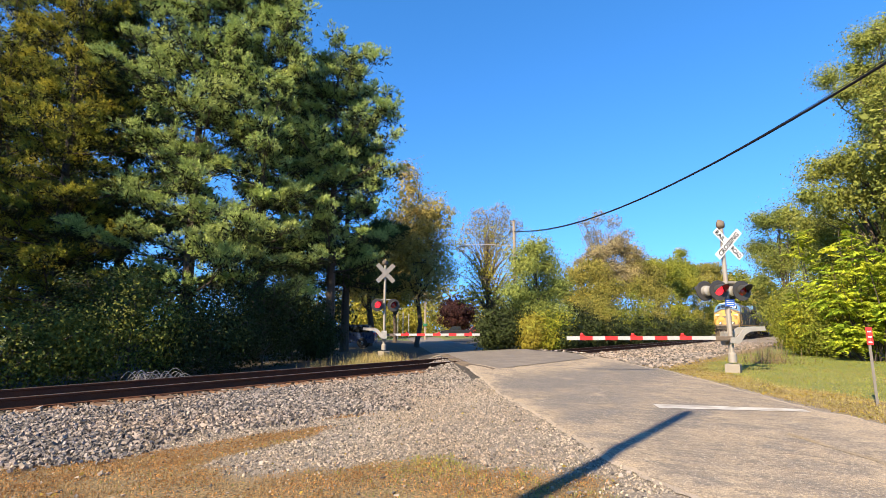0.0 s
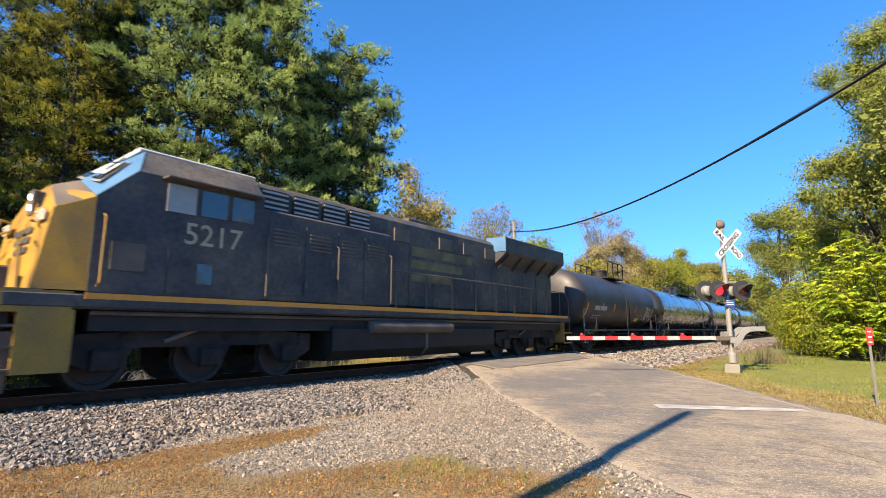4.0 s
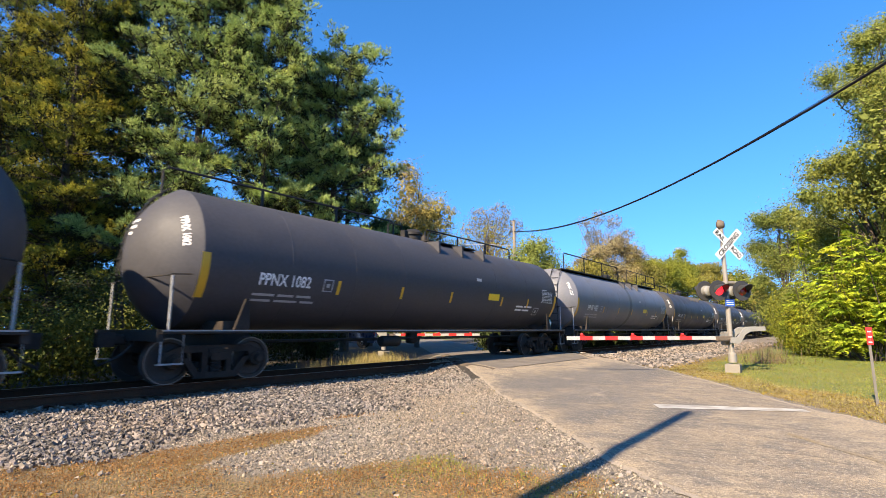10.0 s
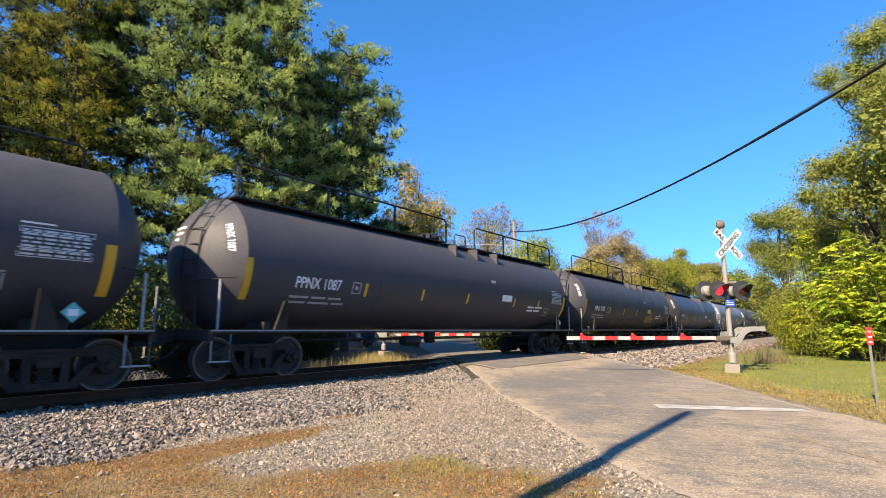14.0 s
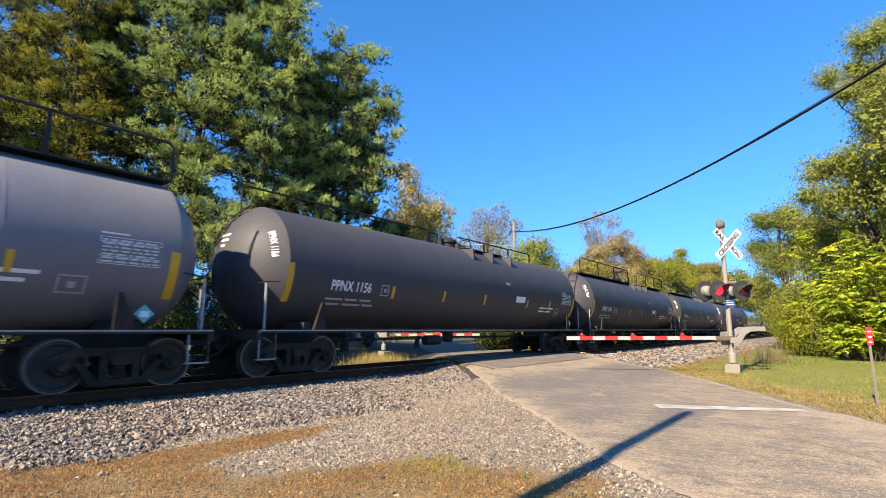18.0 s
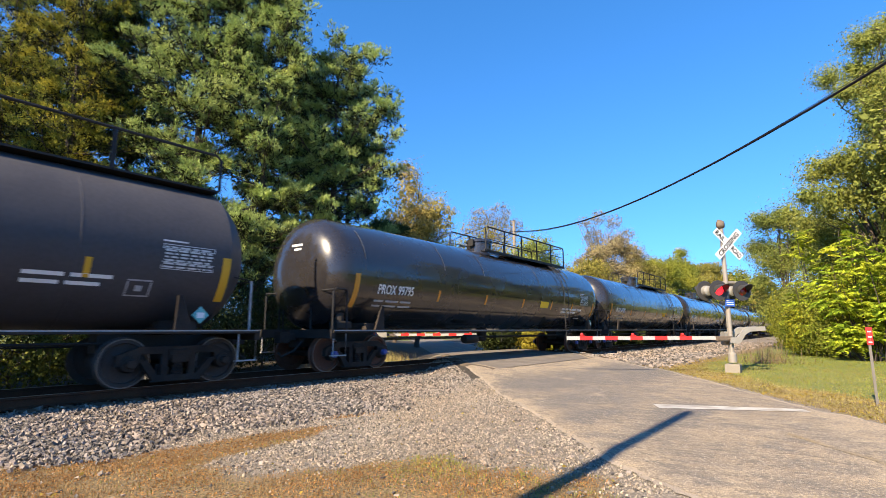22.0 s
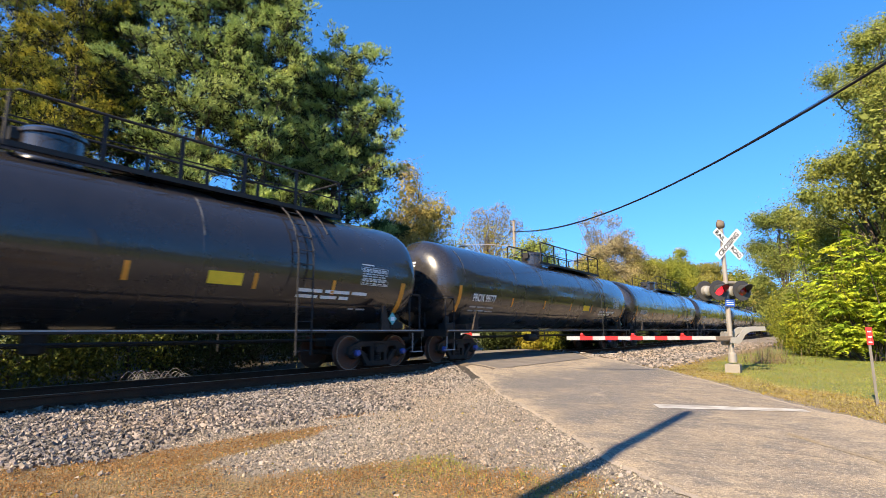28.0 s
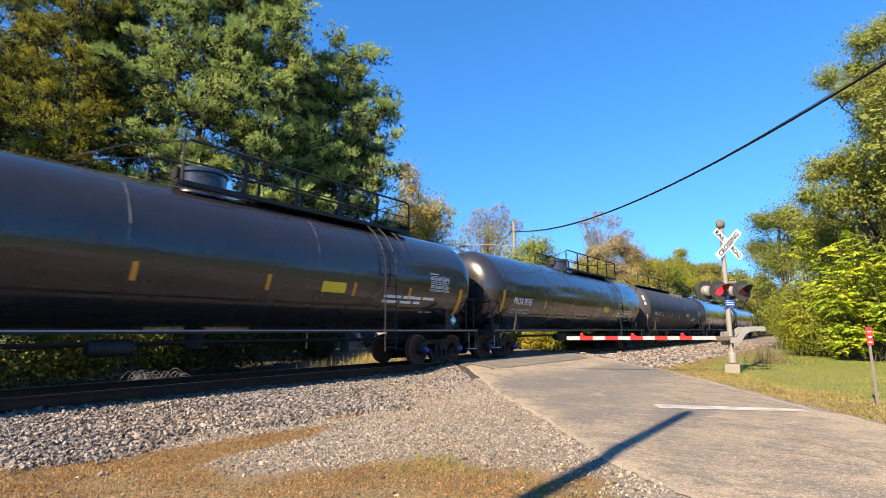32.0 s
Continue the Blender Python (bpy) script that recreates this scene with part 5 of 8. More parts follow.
def tank_ladder(car, x, r, zc, side, z_low, over=True, w=0.42, mat_="rail_pipe"):
    """A ladder that follows the tank's round side from the top down to below the sill."""
    rr = r + 0.12
    pts = []
    for i in range(8):
        phi = radians(80 - 80 * i / 7)
        pts.append((side * rr * math.cos(phi), zc + rr * math.sin(phi)))
    pts += [(side * rr, zc - 0.5), (side * (rr + 0.02), z_low)]
    lad = part("ladder", Geo().tube([(x, y, z) for y, z in pts], 0.02, 6), mat_, car)
    part("ladder_stringer", Geo().tube([(x + w, y, z) for y, z in pts], 0.02, 6), mat_, lad)
    zs = np.arange(z_low + 0.1, zc + r * 0.9, 0.33)
    for z in zs:
        y = np.interp(-z, [-p[1] for p in pts], [p[0] for p in pts])
        part("rung", Geo().tube([(x, y, z), (x + w, y, z)], 0.013, 5), mat_, lad)
    return lad


def marks(car, r, zc, x, z, w, h, material, label="", name="marking", lift=0.006):
    return part(name, on_tank(patch(w, h, lift, max(1, int(w / 0.3))), x, z, r, zc), material, car, label)


def lines(car, r, zc, x, z, rows, h=0.07, gap=0.06, material="grey_ink", name="stencil_line"):
    """Small stencilled lines too small to read, as bars: rows of lists of widths."""
    for i, row in enumerate(rows):
        cx = x
        for w in row:
            marks(car, r, zc, cx, z - i * (h + gap), w, h, material, name=name)
            cx += w + 0.09


def data_panel(car, r, zc, x, z):
    """A framed block of stencilled test data, too small to read."""
    q = np.random.default_rng(int(x * 100) % 97)
    g = Geo()

    def bar(x0, x1, z0, z1):
        p = [(xx, zz) for xx in (x0, x1) for zz in (z0, z1)]
        o = len(g.v)
        g.v += [(xx, -math.sqrt((r + 0.009) ** 2 - (zz - zc) ** 2), zz) for xx, zz in p]
        g.f.append((o, o + 2, o + 3, o + 1))

    for zz in (z, z + 0.13, z + 0.38, z + 0.46):
        bar(x, x + 1.0, zz, zz + 0.013)
    for xx in (x, x + 0.987):
        bar(xx, xx + 0.013, z, z + 0.46)
    for i in range(7):
        c = x + 0.04
        while c < x + 0.9:
            w = q.uniform(0.05, 0.2)
            bar(c, min(c + w, x + 0.96), z + 0.03 + i * 0.062, z + 0.062 + i * 0.062)
            c += w + 0.04
    bar(x, x + 0.45, z + 0.52, z + 0.55)
    part("data_panel", g, "panel_ink", car)


def head_bar(car, r, zc, y0, y1, z, bulge, h=0.06):
    """A short stencilled bar that lies on the front head; bulge gives how far the head falls back at a distance from its middle."""
    g = Geo()
    for i in range(5):
        y = y0 + (y1 - y0) * i / 4
        for zz in (z, z + h):
            g.v.append((0.42 + bulge(math.hypot(y, zz - zc)) - 0.012, y, zz))
    g.f = [(2 * i, 2 * i + 1, 2 * i + 3, 2 * i + 2) for i in range(4)]
    part("head_mark", g, "white_ink", car)


def head_text(car, r, zc, body, head=0.84):
    """Lettering that runs down the rim of the front head."""
    me = text_mesh(body, 0.1, 0.003)
    R = (r * r + head * head) / (2 * head)
    for v in me.vertices:
        a = radians(34) - v.co.x / (r * 0.9)
        rho = r * 0.84 + v.co.y
        v.co = (0.42 + R - math.sqrt(R * R - rho * rho) - 0.014, -rho * math.cos(a), zc + rho * math.sin(a))
    me.update()
    part("head_lettering", me, "white_ink", car)


def stencil(car, r, zc, x, z, body, h, width, material="white_ink", bold=0.006):
    me = text_mesh(body, h, bold)
    for v in me.vertices:
        v.co.z = 0.013
    return part("reporting_mark", on_tank(me, x, z, r, zc, width=width), material, car)


def diamond(car, x, y, z, s, material):
    g = Geo().plate([(x - s, z), (x, z - s), (x + s, z), (x, z + s)], y - 0.01, y + 0.01)
    part("placard", g, material, car, "pale green hazard placard")
    g = Geo().box(x - s * 0.45, x + s * 0.45, y - 0.016, y - 0.011, z - 0.06, z + 0.05)
    part("placard_number", g, "white_ink", car)
    g = Geo().box(x + s * 0.2, x + s * 0.3, y + 0.012, y + 0.03, 1.05, z + s)
    part("placard_bracket", g, "frame_black", car)


def tank_car_old(L, r, zc, walk_side, paint):
    """An older tank car with a round-headed tank, top walkway and manway brackets."""
    car = new("tank_car")
    part("tank", tank_body(0.42, L - 0.42, r, zc, 0.84, True), paint, car)
    underframe(car, L)
    truck(car, 1.93), truck(car, L - 1.93)
    for d, xe in ((1, 0.0), (-1, L)):
        for s in (-1, 1):
            part("end_post", post_loop([(xe + d * 0.72, s * 1.46, 1.04), (xe + d * 0.72, s * 1.46, 2.1)], 0.024), "grab_white", car)
            part("end_handrail", post_loop([(xe + d * 0.72, s * 1.46, 2.08), (xe + d * 0.74, s * 1.3, 2.14), (xe + d * 1.1, s * 1.42, 2.16)], 0.016), "frame_black", car)
        part("end_grab", post_loop([(xe + d * 0.66, -1.44, 2.1), (xe + d * 0.56, 0, 2.12), (xe + d * 0.66, 1.44, 2.1)], 0.014), "frame_black", car)
    ws = walk_side
    yw = 0.62 * ws
    ztop = zc + math.sqrt(r * r - 0.62 ** 2)
    for a, b in ((1.25, L * 0.5 - 0.1), (L * 0.5 + 1.6, L - 1.25)):
        part("top_walkway", Geo().box(a, b, yw - 0.2, yw + 0.2, ztop + 0.06, ztop + 0.1), "frame_black", car)
        handrail(car, a + 0.05, b, yw + 0.2 * ws, ztop + 0.08, ztop + 0.88, 2.25)
    hx = L * 0.5 + 0.0
    part("manway", Geo().lathe([(zc + r - 0.05, 0.3), (zc + r + 0.14, 0.3), (zc + r + 0.16, 0.36), (zc + r + 0.24, 0.36), (zc + r + 0.36, 0.2), (zc + r + 0.38, 0.05)], "z", (hx, 0, 0), 18), "frame_black", car)
    part("manway_hinge", Geo().box(hx - 0.5, hx - 0.3, -0.1, 0.1, zc + r - 0.05, zc + r + 0.28, 0.02), "frame_black", car)
    for x, w in ((hx - 0.95, 0.65), (hx + 1.15, 0.7)):
        part("valve_guard", post_loop([(x, 0.25 * ws, zc + r - 0.05), (x, 0.25 * ws, zc + r + 0.42), (x + 0.08, 0.25 * ws, zc + r + 0.5), (x + w, 0.25 * ws, zc + r + 0.5), (x + w + 0.06, 0.25 * ws, zc + r - 0.05)], 0.022), "rail_pipe", car)
    part("valve_body", Geo().lathe([(zc + r - 0.05, 0.12), (zc + r + 0.2, 0.12), (zc + r + 0.3, 0.05)], "z", (hx + 0.75, 0.1, 0), 10), "frame_black", car)
    for s in (-1, 1):
        y0, y1 = sorted((0.35 * s, 0.78 * s))
        part("manway_platform", Geo().box(hx - 0.05, hx + 2.75, y0, y1, zc + r - 0.1, zc + r - 0.07), "frame_black", car)
        for x in (hx, hx + 1.3, hx + 2.65):
            g = Geo()
            tri = [(0.5 * s, zc + r - 0.12), (1.18 * s, zc + r - 0.16), (1.2 * s, zc + r - 0.55), (1.1 * s, zc + 0.85)]
            g.prism(tri if s > 0 else tri[::-1], x - 0.012, x + 0.07)
            part("platform_bracket", g, "matte_black", car)
    # head ladder up to the walkway
    lad = part("head_ladder", post_loop([(0.6, 0.75 * ws, 1.1), (0.52, 0.75 * ws, 2.4), (0.62, 0.75 * ws, 3.2), (1.0, 0.75 * ws, 3.9), (1.3, 0.7 * ws, 4.22)], 0.02), "rail_pipe", car)
    part("ladder_stringer", post_loop([(0.6, 0.33 * ws, 1.1), (0.42, 0.33 * ws, 2.4), (0.5, 0.33 * ws, 3.2), (0.95, 0.33 * ws, 3.98), (1.3, 0.35 * ws, 4.26)], 0.02), "rail_pipe", lad)
    for z, xa in ((1.5, 0.52), (1.85, 0.5), (2.2, 0.47), (2.55, 0.46), (2.9, 0.5), (3.25, 0.57), (3.6, 0.72), (3.95, 0.93)):
        part("rung", post_loop([(xa, 0.33 * ws, z), (xa + 0.04, 0.75 * ws, z)], 0.014), "rail_pipe", lad)
    for x in (3.35, 5.3, 7.2, L - 6.2, L - 3.9):
        part("weld_seam", Geo().lathe([(-0.012, r), (-0.006, r + 0.004), (0.006, r + 0.004), (0.012, r)], "x", (x, 0, zc), 56, cap=False), paint, car)
    return car


def tank_car_new(L, r, zc):
    """A modern jacketed tank car: glossy black, with a domed fitting housing, a long platform and a side ladder."""
    car = new("tank_car")
    part("tank", tank_body(0.42, L - 0.42, r, zc, 0.86), "gloss_black", car)
    underframe(car, L)
    truck(car, 1.86, "blue_cap", "rust_wheel"), truck(car, L - 1.86, "blue_cap", "rust_wheel")
    for d, xe in ((1, 0.0), (-1, L)):
        for s in (-1, 1):
            part("end_post", post_loop([(xe + d * 0.6, s * 1.46, 1.0), (xe + d * 0.6, s * 1.46, 2.02), (xe + d * 0.66, s * 1.46, 2.1), (xe + d * 1.0, s * 1.46, 2.1), (xe + d * 1.05, s * 1.46, 2.02), (xe + d * 1.05, s * 1.46, 0.8)], 0.026), "rail_pipe", car)
            part("end_brace", post_loop([(xe + d * 0.6, s * 0.6, 1.0), (xe + d * 0.58, s * 0.6, 2.06), (xe + d * 0.6, s * 1.46, 2.08)], 0.02), "rail_pipe", car)
        part("hand_valve", Geo().lathe([(1.1, 0.12), (1.5, 0.12), (1.55, 0.06)], "z", (xe + d * 1.2, -1.0, 0), 10).box(min(xe + d * 1.0, xe + d * 1.5), max(xe + d * 1.0, xe + d * 1.5), -1.15, -0.85, 1.08, 1.3, 0.04), "frame_black", car)
    hx = 9.35
    part("dome_housing", Geo().lathe([(zc + r - 0.12, 0.52), (zc + r + 0.4, 0.52), (zc + r + 0.42, 0.57), (zc + r + 0.48, 0.57), (zc + r + 0.54, 0.5), (zc + r + 0.57, 0.1)], "z", (hx, 0, 0), 28), "gloss_black", car)
    part("dome_hinge", Geo().box(hx - 0.65, hx - 0.5, -0.13, 0.13, zc + r + 0.24, zc + r + 0.5, 0.03), "frame_black", car)
    zp = zc + r - 0.1
    part("top_platform", Geo().box(8.4, 15.6, -0.86, -0.64, zp, zp + 0.04).box(8.4, 15.6, 0.64, 0.86, zp, zp + 0.04).box(10.2, 15.6, -0.66, 0.66, zp + 0.1, zp + 0.14), "gloss_black", car)
    part("platform_kickplate", Geo().box(8.4, 15.6, -0.89, -0.86, zp, zp + 0.1).box(8.4, 15.6, 0.86, 0.89, zp, zp + 0.1), "frame_black", car)
    for s in (-1, 1):
        handrail(car, 8.5, 15.55, s * 0.87, zp, zp + 1.0, 1.55)
        part("mid_rail", post_loop([(8.5, s * 0.87, zp + 0.52), (15.55, s * 0.87, zp + 0.52)], 0.015), "rail_pipe", car)
        part("guard_chain", post_loop([(8.5, s * 0.87, zp + 0.95), (7.4, s * 0.7, zp + 0.55), (6.6, s * 0.4, zp + 0.1)], 0.014), "rail_pipe", car)
        tank_ladder(car, 13.75, r, zc, s, 0.5)
        tube_side = post_loop([(14.75, s * (r + 0.1) * math.cos(radians(a)), zc + (r + 0.1) * math.sin(radians(a))) for a in (75, 60, 45, 30)], 0.018)
        part("ladder_grab", tube_side, "rail_pipe", car)
    part("end_rail", post_loop([(15.55, -0.87, zp + 1.0), (15.55, 0.87, zp + 1.0)], 0.018), "rail_pipe", car)
    for x in (1.62, 2.95, 5.1, 7.4, 11.6, 16.0):
        part("weld_seam", Geo().lathe([(-0.014, r), (-0.007, r + 0.005), (0.007, r + 0.005), (0.014, r)], "x", (x, 0, zc), 56, cap=False), "gloss_black", car)
    for x0, x1 in ((3.2, L / 2 - 1.2), (L / 2 + 1.2, L - 3.2)):
        part("heater_rail", Geo().box(x0, x1, -0.35, 0.35, zc - r - 0.05, zc - r + 0.1), "frame_black", car)
    return car


R_OLD, ZC_OLD, L_OLD = 1.53, 2.6, 18.4
R_NEW, ZC_NEW, L_NEW = 1.55, 2.61, 18.87


def dress_old(car, L, number, extra=""):
    r, zc = R_OLD, ZC_OLD
    marks(car, r, zc, 1.22, 1.72, 0.17, 0.95, "yellow_film", "tall yellow reflective strip", "reflector")
    marks(car, r, zc, L - 1.42, 1.65, 0.17, 0.95, "yellow_film", "tall yellow reflective strip", "reflector")
    for x in (4.72, 7.08, 9.45, 14.6):
        marks(car, r, zc, x, 1.95, 0.1, 0.36, "yellow_film", "yellow reflective strip", "reflector")
    marks(car, r, zc, 12.6, 1.95, 0.1, 0.34, "yellow_film", "yellow reflective strip", "reflector")
    plate_col = "white_ink" if number in ("1087", "1156", "1064", "1247", "1210") else "yellow_plate"
    marks(car, r, zc, 11.7, 2.13, 0.72, 0.24, plate_col, "small notice plate", "notice_plate")
    stencil(car, r, zc, 2.52, 2.06, "PPNX " + number if number else "PPNX", 0.26, 1.36)
    lines(car, r, zc, 2.45, 1.82, [[0.55, 0.42, 0.4], [0.5, 0.62, 0.38]], 0.06, 0.06)
    for a in ((4.28, 2.0, 0.3, 0.03), (4.28, 2.27, 0.3, 0.03), (4.28, 2.0, 0.03, 0.3), (4.55, 2.0, 0.03, 0.3), (4.38, 2.1, 0.1, 0.1)):
        marks(car, r, zc, *a, "grey_ink", name="stencil_box")
    data_panel(car, r, zc, L - 2.6, 2.2)
    lines(car, r, zc, L - 4.6, 1.95, [[0.55, 0.62], [0.5, 0.5]], 0.07, 0.06, "white_ink")
    for a in ((L - 3.1, 1.68, 0.42, 0.03), (L - 3.1, 1.95, 0.42, 0.03), (L - 3.1, 1.68, 0.03, 0.3), (L - 2.71, 1.68, 0.03, 0.3), (L - 2.95, 1.77, 0.12, 0.12)):
        marks(car, r, zc, *a, "grey_ink", name="stencil_box")
    diamond(car, L - 1.77, -1.44, 1.36, 0.17, "teal_placard")
    marks(car, r, zc, 10.9, 2.75, 0.3, 0.1, "grey_ink", name="stencil_line")
    # marks on the front head: three short lines and the number set up the curve
    for y0, y1, z in ((-0.1, 0.12, 3.3), (0.2, 0.36, 3.3), (-0.1, 0.2, 3.16), (-0.02, 0.14, 3.02)):
        head_bar(car, r, zc, y0, y1, z, lambda q: (r * r + 0.84 ** 2) / 1.68 - math.sqrt(((r * r + 0.84 ** 2) / 1.68) ** 2 - q * q))
    head_text(car, r, zc, "PPNX " + number)
    if extra == "band":
        part("tank_band", Geo().lathe([(0, r + 0.003), (0.42, r + 0.003)], "x", (9.0, 0, zc), 56, cap=False), "grey_patch", car, "pale grey repaint band")
    if extra == "patch":
        marks(car, r, zc, 6.9, 1.35, 2.0, 0.75, "grey_patch", "dull dark repaint patch", "paint_patch", 0.003)
    if extra == "wide_band":
        part("tank_band", Geo().lathe([(0, r + 0.003), (1.5, r + 0.003)], "x", (10.2, 0, zc), 56, cap=False), "grey_patch", car, "pale grey repaint band")


def scrawl(car, r, zc, x, z, w, h, seed, material="white_ink", n=7, t=0.03):
    """Sprayed scribble: thin looping strokes, no letters."""
    q = np.random.default_rng(seed)
    for i in range(n):
        cx = x + w * (i + 0.5) / n
        pts = [(cx + q.normal(0, w / n * 0.45), z + h * u + q.normal(0, 0.05)) for u in (q.uniform(0, 0.3), q.uniform(0.3, 0.7), q.uniform(0.6, 1.0), q.uniform(0.2, 0.9))]
        P = []
        for a in range(len(pts) - 1):
            for s in np.linspace(0, 1, 6)[: 5 if a < len(pts) - 2 else 6]:
                P.append((pts[a][0] * (1 - s) + pts[a + 1][0] * s + 0.05 * math.sin(3 * s + i), pts[a][1] * (1 - s) + pts[a + 1][1] * s))
        g = Geo()
        for xx, zz in P:
            for dz in (-t / 2, t / 2):
                yy = -math.sqrt(max(0.01, (r + 0.012) ** 2 - (zz + dz - zc) ** 2))
                g.v.append((xx + dz * 0.8, yy, zz + dz))
        g.f = [(2 * k, 2 * k + 2, 2 * k + 3, 2 * k + 1) for k in range(len(P) - 1)]
        part("graffiti_stroke", g, material, car)


def dress_new(car, L, number):
    r, zc = R_NEW, ZC_NEW
    marks(car, r, zc, 1.25, 1.66, 0.17, 0.95, "amber_film", "tall amber reflective strip", "reflector")
    marks(car, r, zc, L - 1.5, 1.55, 0.17, 0.95, "amber_film", "tall amber reflective strip", "reflector")
    for x in (4.78, 7.5, 10.22, 12.75, 14.9):
        marks(car, r, zc, x, 1.95, 0.1, 0.36, "amber_film", "amber reflective strip", "reflector")
    marks(car, r, zc, 11.75, 2.0, 0.75, 0.27, "yellow_plate", "yellow notice plate", "notice_plate")
    stencil(car, r, zc, 2.12, 2.06, "PROX " + number, 0.26, 1.45)
    lines(car, r, zc, 2.08, 1.84, [[0.36, 0.52, 0.45], [0.3, 0.55, 0.5]], 0.06, 0.07)
    data_panel(car, r, zc, L - 3.05, 2.25)
    lines(car, r, zc, L - 4.95, 1.97, [[0.72, 0.78, 0.52], [0.62, 0.5, 0.3]], 0.085, 0.05, "white_ink")
    lines(car, r, zc, L - 3.2, 1.6, [[0.2, 0.3]], 0.05, 0.06)
    diamond(car, L - 1.77, -1.46, 1.38, 0.17, "teal_placard")
    for y0, y1, z in ((-0.3, 0.12, 3.28), (-0.28, 0.0, 3.16)):
        head_bar(car, r, zc, y0, y1, z, lambda q: 0.86 * (1 - max(0.0, 1 - (q / r) ** 2.8) ** (1 / 2.8)))
    for x in (1.62, 5.1, 7.4, 11.6):
        marks(car, r, zc, x - 0.015, 2.95, 0.03, 1.0, "seam_scuff", "pale scuffed line along a weld", "seam_scuff", 0.009)


old_near = tank_car_old(L_OLD, R_OLD, ZC_OLD, -1, "matte_black")
old_far = tank_car_old(L_OLD, R_OLD, ZC_OLD, 1, "matte_black")
new_base = tank_car_new(L_NEW, R_NEW, ZC_NEW)

# the train's order: (kind, number, front coupler's place along the track at the clip's start, extras)
CARS = [("new", "99783", 109.83), ("new", "99779", 128.5), ("new", "99781", 147.15), ("far", "1211", 165.72), ("far", "1082", 184.95), ("grey_near", "1027", 203.33), ("far", "1029", 221.69), ("far", "1158", 240.07),
        ("near", "1087", 258.44), ("near", "1090", 276.85), ("brown_near", "1210", 295.25), ("grey_near", "1076", 313.7), ("far", "1156", 332.04), ("near", "1064", 350.45), ("near", "1016", 368.84), ("near", "1247", 387.27),
        ("new", "99795", 406.6), ("new", "99789", 425.5), ("new", "99793", 444.5), ("new", "99780", 463.35), ("new", "99786", 482.2), ("new", "99792", 501.05), ("new", "99777", 520.0), ("new", "99791", 538.8),
        ("new", "99787", 557.6), ("new", "99794", 576.45), ("new", "99785", 595.35), ("near", "1103", 614.25), ("new", "99788", 632.65), ("new", "99784", 651.5)]
SPEED = 18.137
train = []
used = set()
for i, (kind, number, x0) in enumerate(CARS):
    base = {"new": new_base, "far": old_far, "near": old_near}[kind.split("_")[-1]]
    m = pose(x0, TRACK_Y, 0)
    if base in used:
        car = copy_thing(base, m)
        for o in list(car.children_recursive):
            if o.get("own"):
                bpy.data.objects.remove(o)
    else:
        car = base
        car.matrix_basis = m
        used.add(base)
    train.append((car, x0, kind, number))
for car, x0, kind, number in train:
    if kind == "new":
        dress_new(car, L_NEW, number)
        tagged(car, "glossy black jacketed tank car with amber reflective strips", "tank car", "train cars")
    else:
        dress_old(car, L_OLD, number, {"1027": "band", "1076": "patch", "1210": "wide_band"}.get(number, ""))
        if kind.startswith(("grey", "brown")):
            mm = MT["grey_paint" if kind.startswith("grey") else "brown_black"]
            for o in car.children:
                if o.name.startswith(("tank", "weld_seam")) and not o.name.startswith("tank_band"):
                    o.material_slots[0].link = "OBJECT"
                    o.material_slots[0].material = mm
        tagged(car, {"g": "faded grey tank car with rusty streaks and top walkway", "b": "sooty black tank car with a grey repainted band"}.get(kind[0], "weathered matte black tank car with white stencils"), "tank car", "train cars")
for car, x0, kind, number in train:
    if number == "1158":
        scrawl(car, R_OLD, ZC_OLD, 5.5, 1.42, 2.5, 0.66, 5, n=17, t=0.034)
        scrawl(car, R_OLD, ZC_OLD, 10.1, 1.55, 1.7, 0.5, 6, n=12, t=0.034)
    if number == "1211":
        scrawl(car, R_OLD, ZC_OLD, 5.5, 1.55, 1.35, 0.5, 7, n=9, t=0.034)
    if number == "1090":
        scrawl(car, R_OLD, ZC_OLD, 11.5, 1.5, 1.8, 0.5, 8, "yellow_film", n=9, t=0.06)


